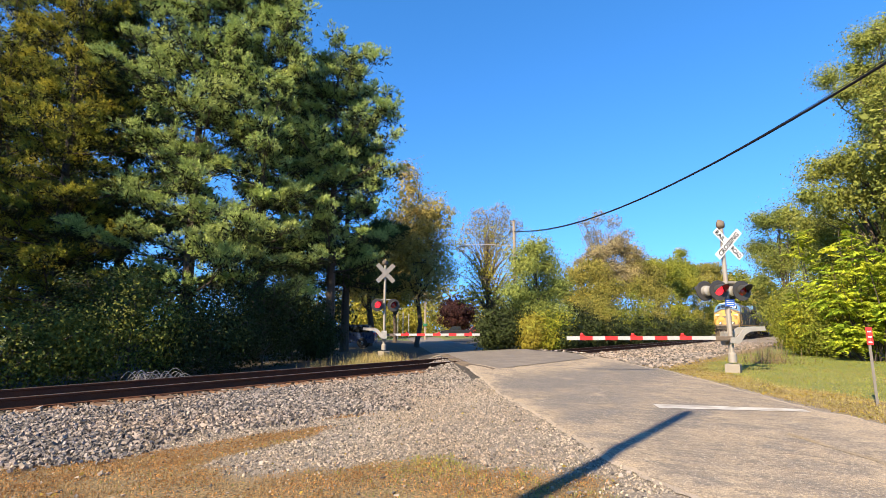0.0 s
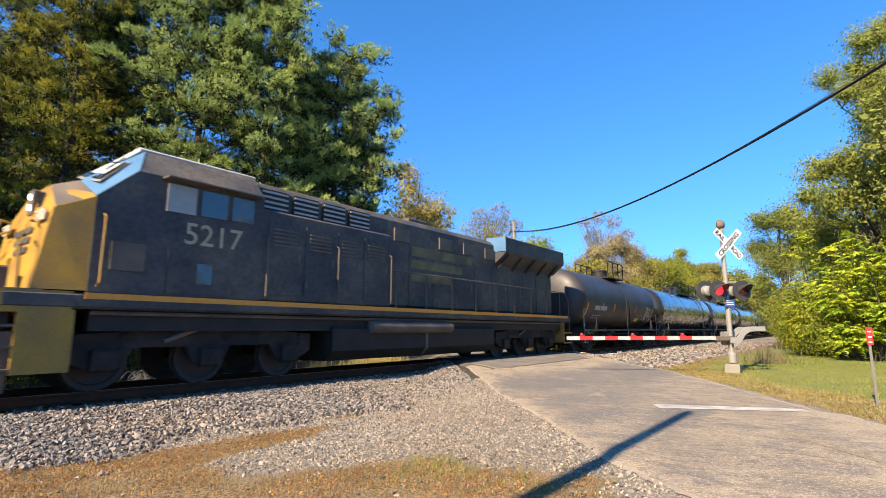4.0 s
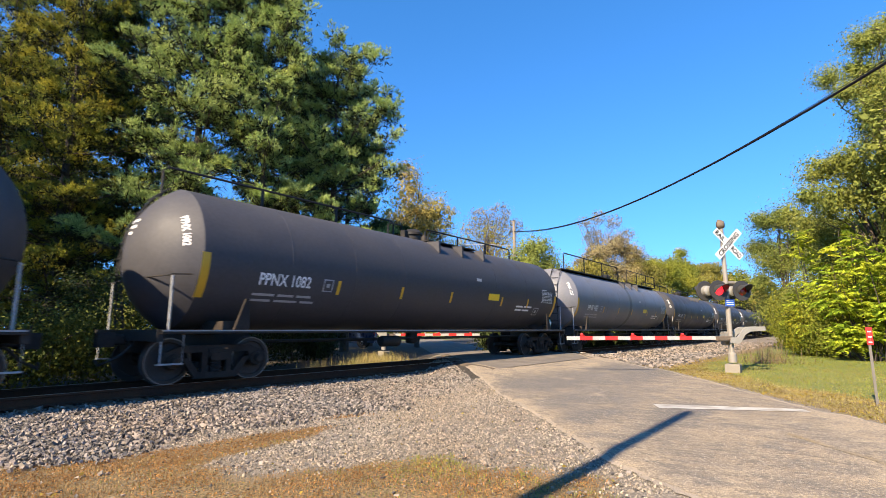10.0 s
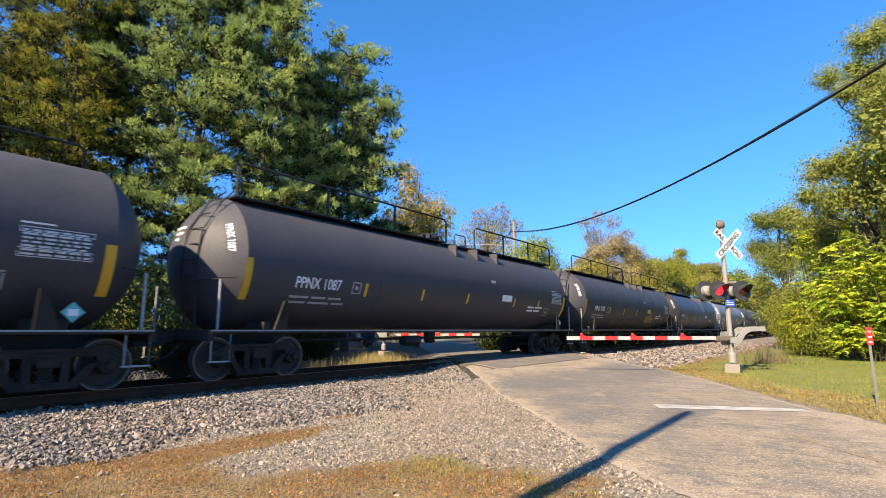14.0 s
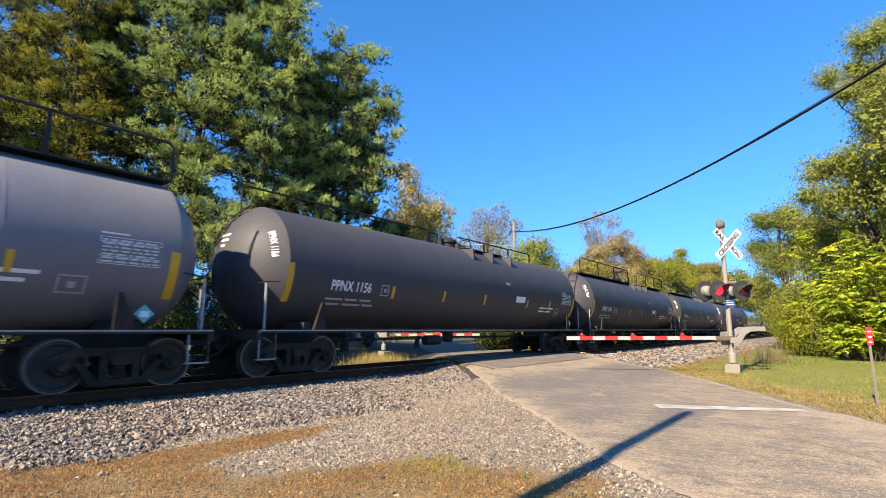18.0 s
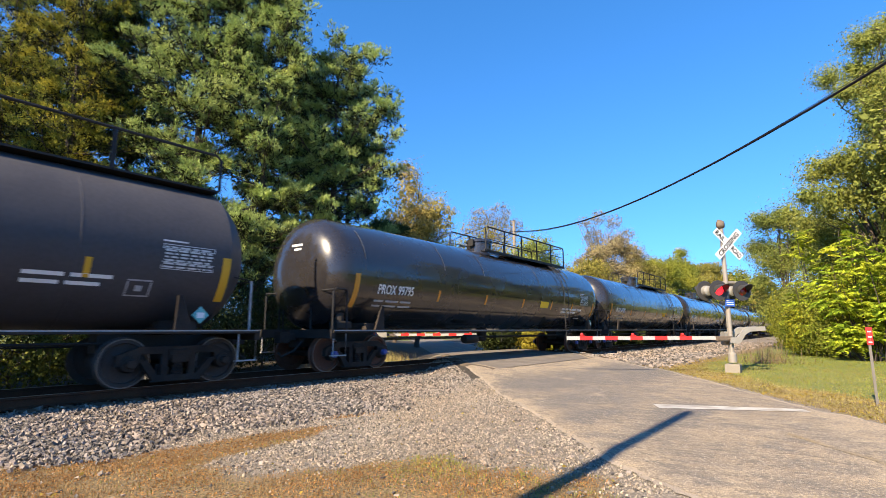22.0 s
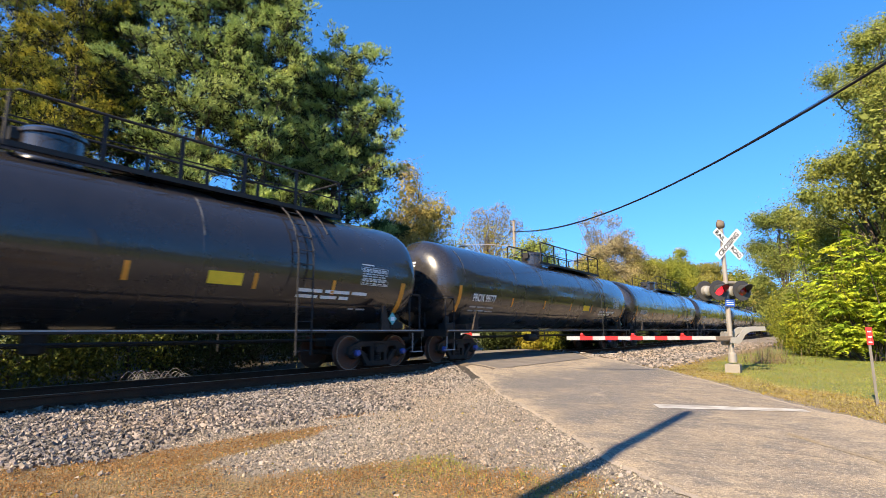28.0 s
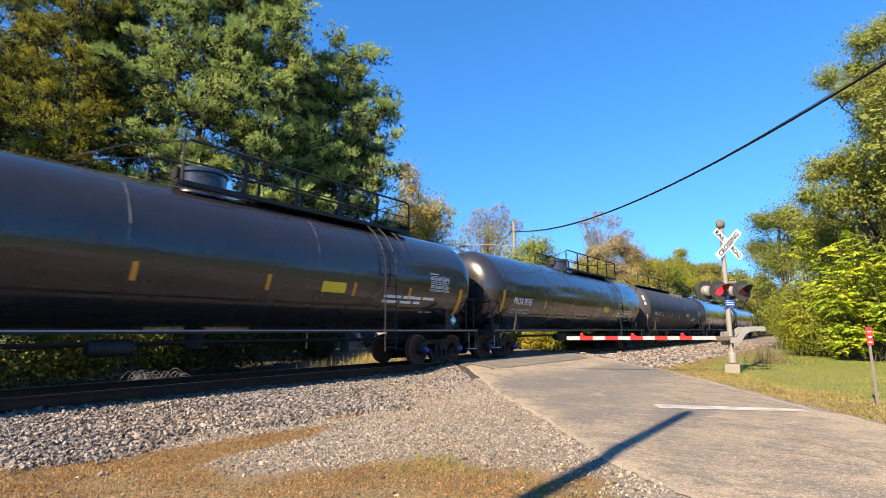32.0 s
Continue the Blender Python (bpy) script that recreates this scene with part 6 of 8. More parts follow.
# ---- locomotive: a six-axle diesel with a wide cab ----
def locomotive():
    loco = new("locomotive")
    tagged(loco, "dark blue diesel locomotive with a dirty yellow nose", "locomotive")
    L = 22.3
    # frame, walkways and stripe
    part("frame", Geo().box(1.0, L - 0.9, -1.5, 1.5, 1.42, 1.68, 0.04), "csx_blue", loco)
    for s in (-1, 1):
        part("side_stripe", Geo().box(2.05, L - 1.2, s * 1.508 - 0.006, s * 1.508 + 0.006, 1.585, 1.69), "amber_film", loco, "dull yellow stripe")
    # nose: a wide box whose top falls away to both sides, with a raked front
    n = Geo()
    front = [(-1.42, 1.72), (1.42, 1.72), (1.46, 3.05), (0.55, 3.6), (-0.55, 3.6), (-1.46, 3.05)]
    back = [(-1.5, 1.72), (1.5, 1.72), (1.5, 3.34), (0.6, 3.78), (-0.6, 3.78), (-1.5, 3.34)]
    n.add([(1.32, *front[0]), (1.32, *front[1]), (1.5, *front[2]), (1.62, *front[3]), (1.62, *front[4]), (1.5, *front[5])] + [(2.06, y, z) for y, z in back],
          [(0, 5, 4, 3, 2, 1), (0, 1, 7, 6), (1, 2, 8, 7), (2, 3, 9, 8), (3, 4, 10, 9), (4, 5, 11, 10), (5, 0, 6, 11)])
    nose = part("nose", n, "loco_yellow", loco, "dirty yellow nose", smooth=0)
    part("nose_top", Geo().add([(1.52, 1.45, 3.08), (1.64, 0.56, 3.62), (2.1, 0.62, 3.81), (2.1, 1.49, 3.36)], [(0, 1, 2, 3)])
         .add([(1.52, -1.45, 3.08), (2.1, -1.49, 3.36), (2.1, -0.62, 3.81), (1.64, -0.56, 3.62)], [(0, 1, 2, 3)]).add([(1.64, -0.56, 3.62), (2.1, -0.62, 3.81), (2.1, 0.62, 3.81), (1.64, 0.56, 3.62)], [(0, 1, 2, 3)]), "grime", loco, smooth=0)
    for y0, y1, z0, z1 in ((-0.62, 0.5, 2.72, 2.84), (-0.62, 0.34, 2.54, 2.66), (-0.62, 0.18, 2.36, 2.48)):
        part("nose_emblem", Geo().add([(1.315 + (z0 - 1.72) * 0.135 - 0.02, y0, z0), (1.315 + (z0 - 1.72) * 0.135 - 0.02, y1, z0), (1.315 + (z1 - 1.72) * 0.135 - 0.02, y1, z1), (1.315 + (z1 - 1.72) * 0.135 - 0.02, y0, z1)], [(0, 3, 2, 1)]), "csx_blue", nose)
    part("headlight_housing", Geo().box(1.5, 1.6, -0.16, 0.16, 3.12, 3.58, 0.03), "grime", nose)
    for z in (3.25, 3.45):
        part("headlight", Geo().lathe([(1.47, 0.055), (1.5, 0.06)], "x", (0, 0.0, z), 14), "head_light", nose)
    part("nose_window", Geo().box(1.53, 1.56, -0.62, -0.34, 3.2, 3.46, 0.03), "glass_dark", nose)
    for s in (-1, 1):
        nb = part("number_board", Geo().box(1.41, 1.44, s * 1.08 - 0.25, s * 1.08 + 0.25, 2.86, 3.04), "number_board", nose)
        t = text_mesh("5217", 0.13, 0.002)
        for v in t.vertices:
            v.co = (1.402, s * 1.08 + 0.22 - v.co.x * 1.0, 2.88 + v.co.y)
        part("number_text", t, "sign_black", nb)
    part("nose_door", Geo().box(1.36, 1.42, 0.35, 1.0, 1.8, 2.35), "loco_yellow", nose)
    for s in (-1, 1):
        part("nose_grab", post_loop([(1.2, s * 1.3, 1.5), (1.16, s * 1.3, 2.4), (1.3, s * 1.05, 2.85), (1.42, s * 0.75, 2.9)], 0.025), "loco_yellow", loco)
        part("front_handrail", post_loop([(0.75, s * 1.42, 1.0), (0.72, s * 1.45, 2.0), (0.9, s * 1.3, 2.75), (1.1, s * 0.9, 2.78)], 0.025), "loco_yellow", loco)
        part("ditch_light", Geo().box(0.92, 1.15, s * 0.72 - 0.17, s * 0.72 + 0.17, 1.72, 2.1, 0.03), "grime", loco)
        part("ditch_light_lens", Geo().lathe([(0.89, 0.055), (0.925, 0.065)], "x", (0, s * 0.72, 1.92), 16), "head_light", loco)
        st = part("corner_step", Geo().box(0.9, 1.9, s * 1.2 - 0.28, s * 1.2 + 0.28, 1.35, 1.7).box(1.2, 1.95, s * 1.46 - 0.03, s * 1.46 + 0.03, 0.4, 1.4), "loco_yellow", loco)
        for z in (0.45, 0.8, 1.12):
            part("step_tread", Geo().box(1.0, 1.75, s * 1.22 - 0.26, s * 1.22 + 0.26, z, z + 0.04), "grime", st)
    part("front_deck", Geo().box(0.7, 1.5, -1.45, 1.45, 1.5, 1.72, 0.03), "grime", loco)
    # plow, coupler and hoses
    pl = Geo().add([(0.95, -1.28, 0.12), (0.45, 0, 0.1), (0.95, 1.28, 0.12), (1.05, -1.45, 1.05), (0.75, 0, 1.0), (1.05, 1.45, 1.05), (1.2, -1.28, 0.12), (1.2, 1.28, 0.12), (1.2, -1.45, 1.05), (1.2, 1.45, 1.05)],
                   [(0, 1, 4, 3), (1, 2, 5, 4), (0, 3, 8, 6), (2, 7, 9, 5), (3, 4, 5, 9, 8), (0, 6, 7, 2, 1), (6, 8, 9, 7)])
    part("snowplow", pl, "grime", loco, "rusty tan plow plate", smooth=0)
    coupler(loco, 0.02, 1)
    part("pilot_beam", Geo().box(0.75, 1.15, -1.3, 1.3, 1.05, 1.5, 0.05), "frame_black", loco)
    for y in (-0.95, -0.7, -0.45, 0.45, 0.7, 0.95):
        part("air_hose", post_loop([(0.75, y, 1.25), (0.55, y, 1.0), (0.52, y * 1.02, 0.55), (0.62, y * 1.05, 0.45)], 0.03), "frame_black", loco)
    part("uncoupling_lever", post_loop([(0.62, -1.4, 1.3), (0.55, -0.5, 1.15), (0.55, 0.5, 1.15), (0.62, 1.4, 1.3)], 0.022), "grime", loco)
    # cab: raked upper front with windscreens, roof chamfers
    c = Geo()
    low = [(2.06, -1.52), (5.25, -1.52), (5.25, 1.52), (2.06, 1.52)]
    c.add([(2.06, -1.52, 1.7), (5.25, -1.52, 1.7), (5.25, 1.52, 1.7), (2.06, 1.52, 1.7), (2.06, -1.52, 3.34), (5.25, -1.52, 3.95), (5.25, 1.52, 3.95), (2.06, 1.52, 3.34), (2.06, -0.6, 3.78), (2.06, 0.6, 3.78),
           (2.7, -1.5, 3.95), (2.7, 1.5, 3.95), (2.95, -1.0, 4.5), (2.95, 1.0, 4.5), (5.25, -1.0, 4.55), (5.25, 1.0, 4.55)],
          [(0, 1, 5, 10, 4), (3, 7, 11, 6, 2), (1, 2, 6, 15, 14, 5), (0, 4, 8, 9, 7, 3), (4, 10, 12, 8), (7, 9, 13, 11), (8, 12, 13, 9), (10, 5, 14, 12), (11, 13, 15, 6)])
    cab = part("cab", c, "csx_blue", loco, smooth=0)
    part("cab_front", Geo().add([p + Vector((-0.012, 0, 0.01)) for p in (Vector((2.06, -1.52, 3.34)), Vector((2.7, -1.5, 3.95)), Vector((2.95, -1.0, 4.5)), Vector((2.06, -0.6, 3.78)), Vector((2.06, 0.6, 3.78)), Vector((2.95, 1.0, 4.5)), Vector((2.06, 1.52, 3.34)), Vector((2.7, 1.5, 3.95)))],
                                [(0, 1, 2, 3), (3, 2, 5, 4), (6, 4, 5, 7)]), "loco_blue_roof", cab, "lighter blue cab front", smooth=0)
    part("cab_roof", Geo().box(2.85, 5.3, -0.98, 0.98, 4.5, 4.58, 0.03).box(3.6, 4.6, -0.55, 0.55, 4.58, 4.68, 0.03), "loco_grey_roof", loco, "pale grey cab roof")
    for s in (-1, 1):
        def on_front(u, v, lift=0.02):
            """A place on one side of the raked cab front."""
            a, b, cc, d = (Vector((2.06, s * 0.6, 3.78)), Vector((2.06, s * 1.52, 3.34)), Vector((2.7, s * 1.5, 3.95)), Vector((2.95, s * 1.0, 4.5)))
            e = Vector((2.06, 0.0, 3.8))
            f = Vector((2.95, 0.0, 4.5))
            lo_, hi_ = e.lerp(b, u), f.lerp(Vector((2.85, s * 1.32, 4.2)), u)
            return lo_.lerp(hi_, v) + Vector((-lift, 0, lift * 0.8))
        fr = Geo()
        fr.add([on_front(0.1, 0.15, 0.09), on_front(0.84, 0.22, 0.09), on_front(0.84, 0.85, 0.09), on_front(0.1, 0.85, 0.09)], [(0, 1, 2, 3) if s > 0 else (3, 2, 1, 0)])
        part("windscreen_frame", fr, "grime" if s > 0 else "galv", cab, smooth=0)
        gl = Geo()
        gl.add([on_front(0.14, 0.22, 0.105), on_front(0.8, 0.28, 0.105), on_front(0.8, 0.8, 0.105), on_front(0.14, 0.8, 0.105)], [(0, 1, 2, 3) if s > 0 else (3, 2, 1, 0)])
        part("windscreen", gl, "glass_dark", cab, smooth=0)
        if s < 0:
            part("sunshade", Geo().add([on_front(0.24, 0.36, 0.115), on_front(0.72, 0.4, 0.115), on_front(0.72, 0.74, 0.115), on_front(0.24, 0.74, 0.115)], [(3, 2, 1, 0)]), "loco_grey_roof", cab, "white sunshade behind the glass", smooth=0)
        part("wiper", Geo().tube([on_front(0.5, 0.92, 0.13), on_front(0.62, 0.5, 0.13)], 0.014, 5), "sign_black", cab)
        part("brow", Geo().add([(2.72, s * 1.5, 3.96), (2.97, s * 1.0, 4.51), (2.95, 0, 4.53), (2.72, 0, 4.36)], [(0, 1, 2, 3)]), "loco_blue_roof", cab, smooth=0)
        for x0, x1 in ((3.2, 3.75), (3.85, 4.4), (4.5, 5.0)):
            part("cab_window", Geo().box(x0, x1, s * 1.525 - 0.012, s * 1.525 + 0.012, 3.3 + (x0 - 3.2) * 0.02, 3.84), "glass_dark" if x0 != 3.2 else "galv", cab)
        part("sun_visor", Geo().box(3.1, 5.1, s * 1.62 - 0.14, s * 1.62 + 0.14, 3.9, 3.93), "grime", cab)
        part("cab_door", Geo().box(3.3, 4.5, s * 1.53 - 0.012, s * 1.53 + 0.012, 1.75, 2.55), "csx_blue", cab)
        part("door_window", Geo().box(3.85, 4.15, s * 1.545 - 0.01, s * 1.545 + 0.01, 1.95, 2.35), "glass_dark", cab)
    tm = text_mesh("5217", 0.42, 0.003)
    for v in tm.vertices:
        v.co = (3.55 + v.co.x, -1.535, 2.72 + v.co.y)
    part("cab_number", tm, "number_faded", cab, "faded cab number")
    # long hood with doors, grilles, radiator wings
    part("long_hood", Geo().box(5.25, 20.6, -0.95, 0.95, 1.68, 4.5, 0.16), "csx_blue", loco)
    part("equipment_cabinet", Geo().box(5.25, 9.3, -1.5, 1.5, 1.68, 3.75, 0.05), "csx_blue", loco)
    for s in (-1, 1):
        for x0, x1, z0, z1 in ((5.4, 6.3, 1.85, 3.5), (6.4, 7.3, 1.85, 3.5), (7.4, 8.2, 1.85, 3.5), (8.3, 9.2, 1.85, 3.5)):
            dr = part("cabinet_door", Geo().box(x0, x1, s * 1.505 - 0.012, s * 1.505 + 0.012, z0, z1), "csx_blue", loco)
            part("door_hinge", Geo().box(x0 + 0.02, x0 + 0.07, s * 1.52 - 0.012, s * 1.52 + 0.012, z0 + 0.2, z0 + 0.34), "grime", dr)
            part("door_latch", Geo().box(x1 - 0.12, x1 - 0.05, s * 1.52 - 0.012, s * 1.52 + 0.012, z0 + 0.75, z0 + 0.95), "grime", dr)
            for k in range(5):
                part("louvre", Geo().box(x0 + 0.12, x1 - 0.15, s * 1.52 - 0.014, s * 1.52 + 0.014, z1 - 0.2 - k * 0.09, z1 - 0.16 - k * 0.09), "grime", dr)
        for x in (5.35, 7.35, 9.25):
            part("vertical_grab", post_loop([(x, s * 1.52, 1.75), (x, s * 1.6, 1.8), (x, s * 1.6, 3.1), (x, s * 1.52, 3.15)], 0.018), "grime", loco)
        for x in (10.0, 12.2, 13.6, 15.0):
            part("hood_vent", Geo().box(x, x + 0.7, s * 0.975 - 0.02, s * 0.975 + 0.02, 3.75, 4.15), "grime", loco)
        part("cab_vent", Geo().box(2.35, 2.9, s * 1.535 - 0.012, s * 1.535 + 0.012, 2.1, 2.6), "grime", cab)
        part("cab_grab", post_loop([(2.2, s * 1.53, 1.8), (2.2, s * 1.62, 1.85), (2.2, s * 1.62, 3.0), (2.2, s * 1.53, 3.05)], 0.018), "loco_yellow", cab)
    part("hood_roof", Geo().box(5.3, 20.5, -0.6, 0.6, 4.5, 4.6, 0.05), "grime", loco)
    for s in (-1, 1):
        for x in (5.45, 6.35, 7.25, 8.15):
            gr = part("blower_grille", Geo().box(x, x + 0.75, s * 1.0 - 0.03, s * 1.0 + 0.03, 3.85, 4.35), "frame_black", loco)
            for k in range(4):
                part("grille_bar", Geo().box(x + 0.02, x + 0.73, s * 1.04 - 0.012, s * 1.04 + 0.012, 3.9 + k * 0.12, 3.95 + k * 0.12), "grab_white", gr)
        for i in range(9):
            x = 9.5 + i * 1.2
            part("hood_door", Geo().box(x, x + 1.1, s * 0.955 - 0.012, s * 0.955 + 0.012, 1.8, 3.5), "csx_blue", loco)
            part("door_latch", Geo().box(x + 0.95, x + 1.02, s * 0.975 - 0.012, s * 0.975 + 0.012, 2.4, 2.7), "grime", loco)
        # radiator wing
        w = [(0.95 * s, 3.6), (1.5 * s, 4.05), (1.5 * s, 4.62), (0.6 * s, 4.66), (0.6 * s, 3.6)]
        wing = part("radiator_wing", Geo().prism(w if s > 0 else w[::-1], 15.7, 20.9), "csx_blue", loco, smooth=0)
        # end face in a lighter blue than the wing, sunlight put into the colour
        fe = [(0.96 * s, 4.08), (1.5 * s, 4.08), (1.5 * s, 4.63), (0.62 * s, 4.66), (0.62 * s, 4.08)]
        part("wing_end", Geo().prism(fe if s > 0 else fe[::-1], 15.67, 15.697), "loco_blue_roof", wing, "end face in a lighter blue painted as sunlit", smooth=0)
        for k in range(5):
            x = 15.9 + k * 1.1
            part("wing_strut", Geo().tube([(x, 0.98 * s, 3.45), (x + 0.1, 1.42 * s, 3.98)], 0.05, 6), "frame_black", wing)
        # walkway handrails
        part("handrail", post_loop([(9.4, s * 1.45, 2.75), (L - 1.3, s * 1.45, 2.75), (L - 0.9, s * 1.42, 2.4), (L - 0.85, s * 1.42, 1.0)], 0.022), "grime", loco)
        for i in range(9):
            x = 9.6 + i * 1.35
            part("handrail_post", Geo().tube([(x, s * 1.45, 1.68), (x, s * 1.45, 2.75)], 0.022, 6), "grime", loco)
        part("rear_step", Geo().box(L - 1.6, L - 0.75, s * 1.2 - 0.28, s * 1.2 + 0.28, 0.45, 0.5).box(L - 1.6, L - 0.75, s * 1.2 - 0.28, s * 1.2 + 0.28, 0.9, 0.95).box(L - 1.6, L - 1.55, s * 1.2 - 0.28, s * 1.2 + 0.28, 0.45, 1.5), "loco_yellow", loco)
        # hood emblem in plain shapes
        for x0, x1, z0, z1 in ((10.8, 14.1, 3.38, 3.68), (10.8, 13.5, 2.98, 3.26), (10.8, 12.9, 2.58, 2.86)):
            part("hood_emblem", Geo().box(x0, x1, s * 0.974 - 0.003, s * 0.974 + 0.003, z0, z1), "emblem_faded", loco)
    part("exhaust_stack", Geo().box(11.4, 12.4, -0.3, 0.3, 4.58, 4.8, 0.03), "grime", loco)
    part("horn_cluster", Geo().tube([(9.0, 0.2, 4.6), (9.0, 0.2, 4.75)], 0.04, 8).lathe([(8.5, 0.1), (8.6, 0.05), (9.1, 0.03)], "x", (0, 0.2, 4.76), 10), "grime", loco)
    # fuel tank, trucks
    part("fuel_tank", Geo().box(7.4, 14.9, -1.4, 1.4, 0.3, 1.34, 0.25), "frame_black", loco)
    for s in (-1, 1):
        part("air_reservoir", Geo().lathe([(8.6, 0.05), (8.65, 0.17), (12.2, 0.17), (12.25, 0.05)], "x", (0, s * 1.42, 1.14), 14), "grime", loco)
        part("sill_skirt", Geo().box(2.2, L - 1.6, s * 1.2 - 0.1, s * 1.2 + 0.1, 1.05, 1.42), "frame_black", loco)
    part("fuel_tank_strap", Geo().box(11.0, 11.1, -1.415, 1.415, 0.28, 1.22, 0.25), "grime", loco)
    rw = 0.53
    lw = {s: wheel_mesh(rw, s) for s in (-1, 1)}
    for x in (4.4, 17.9):
        t = part("bogie", Geo().box(x - 2.4, x + 2.4, -0.35, 0.35, 0.75, 1.2, 0.1), "frame_black", loco)
        for s in (-1, 1):
            y0, y1 = sorted((s * 0.98, s * 1.16))
            sf = part("bogie_frame", Geo().plate([(x - 2.5, 0.6), (x - 2.2, 0.42), (x - 1.6, 0.42), (x - 1.4, 0.75), (x - 0.45, 0.75), (x - 0.3, 0.42), (x + 0.3, 0.42), (x + 0.45, 0.75), (x + 1.4, 0.75), (x + 1.6, 0.42), (x + 2.2, 0.42),
                                                     (x + 2.5, 0.6), (x + 2.5, 0.98), (x + 1.2, 1.08), (x - 1.2, 1.08), (x - 2.5, 0.98)], y0, y1), "truck_iron", t)
            for d in (-1.88, 0, 1.88):
                part("wheel", lw[s], "wheel_steel", t, at=pose(x + d, s * 0.755, rw))
                part("journal_box", Geo().box(x + d - 0.2, x + d + 0.2, s * 1.18 - 0.1, s * 1.18 + 0.1, 0.34, 0.74, 0.05), "truck_iron", sf)
                part("coil_spring", Geo().lathe([(0.72, 0.09), (0.78, 0.11), (0.82, 0.09), (0.88, 0.11), (0.92, 0.09), (0.98, 0.11)], "z", (x + d + 0.32, s * 1.1, 0), 10), "truck_iron", sf)
            part("damper", Geo().tube([(x - 0.9, s * 1.2, 0.85), (x + 0.1, s * 1.22, 1.25)], 0.05, 8), "grime", sf)
        for d in (-1.88, 0, 1.88):
            part("axle", AXLE, "truck_iron", t, at=pose(x + d, 0, rw))
    coupler(loco, L - 0.02, -1)
    part("sill_conduit", Geo().tube([(2.2, -1.35, 1.36), (L - 1.5, -1.35, 1.34)], 0.04, 6), "grime", loco)
    return loco


LOCO_X = 73.4
loco = locomotive()
loco.matrix_basis = pose(LOCO_X, TRACK_Y, 0)
train.append((loco, LOCO_X, "loco", "5217"))


def short_car(L, r, zc):
    """A shorter, older tank car with a central platform and ladder, streaked with soot and sprayed lines."""
    car = new("tank_car")
    tagged(car, "short sooty black tank car with sprayed graffiti lines", "tank car", "train cars")
    part("tank", tank_body(0.42, L - 0.42, r, zc), "brown_black", car)
    underframe(car, L)
    truck(car, 1.93), truck(car, L - 1.93)
    c = L / 2
    part("manway", Geo().lathe([(zc + r - 0.05, 0.45), (zc + r + 0.35, 0.45), (zc + r + 0.37, 0.5), (zc + r + 0.45, 0.5), (zc + r + 0.52, 0.2)], "z", (c, 0, 0), 22), "frame_black", car)
    part("top_platform", Geo().box(c - 1.3, c + 1.3, -1.0, 1.0, zc + r - 0.12, zc + r - 0.07), "frame_black", car)
    for s in (-1, 1):
        handrail(car, c - 1.3, c + 1.3, s * 1.0, zc + r - 0.1, zc + r + 0.85, 0.9)
        tank_ladder(car, c - 0.2, r, zc, s, 0.45)
        for d, xe in ((1, 0.0), (-1, L)):
            part("end_post", post_loop([(xe + d * 0.72, s * 1.46, 1.04), (xe + d * 0.72, s * 1.46, 2.05), (xe + d * 1.0, s * 1.46, 2.1)], 0.024), "grab_white", car)
    for x in (1.3, L - 1.5):
        marks(car, r, zc, x, 1.65, 0.15, 0.9, "amber_film", "tall amber reflective strip", "reflector")
    for x in (3.4, 5.2, 9.0, 11.3):
        marks(car, r, zc, x, 2.1, 0.12, 0.4, "amber_film", "amber reflective strip", "reflector")
    marks(car, r, zc, 9.6, 1.6, 0.75, 0.26, "yellow_plate", "yellow notice plate", "notice_plate")
    data_panel(car, r, zc, L - 2.9, 2.0)
    lines(car, r, zc, 2.4, 2.1, [[0.7, 0.9]], 0.24, 0.1, "grey_ink")
    lines(car, r, zc, 2.4, 1.8, [[0.6, 0.5], [0.5, 0.6]], 0.06, 0.06, "grey_ink")
    scrawl(car, r, zc, 11.0, 1.5, 1.2, 0.6, 21, n=7)
    g = Geo()
    for i in range(30):
        x = 9.7 + i * 0.05
        for dz in (-0.014, 0.014):
            z = 1.85 + 0.14 * math.sin(i * 0.5) + dz
            g.v.append((x, -math.sqrt((r + 0.012) ** 2 - (z - zc) ** 2), z))
    g.f = [(2 * k, 2 * k + 2, 2 * k + 3, 2 * k + 1) for k in range(29)]
    part("graffiti_stroke", g, "white_ink", car)
    return car


short = short_car(14.0, 1.5, 2.7)
short.matrix_basis = pose(95.78, TRACK_Y, 0)
train.append((short, 95.78, "short", ""))


# ---- crossing signals, gates, cables, markers ----
CABLE_Z = (9.0, 10.0, 2.4)
CABLE_END = (9.0, -10.0)


def flat_text(body, h, m, width=None, bold=0.0):
    me = text_mesh(body, h, bold)
    xs = [v.co.x for v in me.vertices]
    x0, x1 = min(xs), max(xs)
    k = width / (x1 - x0) if width else 1
    for v in me.vertices:
        v.co = m @ Vector(((v.co.x - (x0 + x1) / 2) * k, v.co.y - h / 2, 0))
    return me


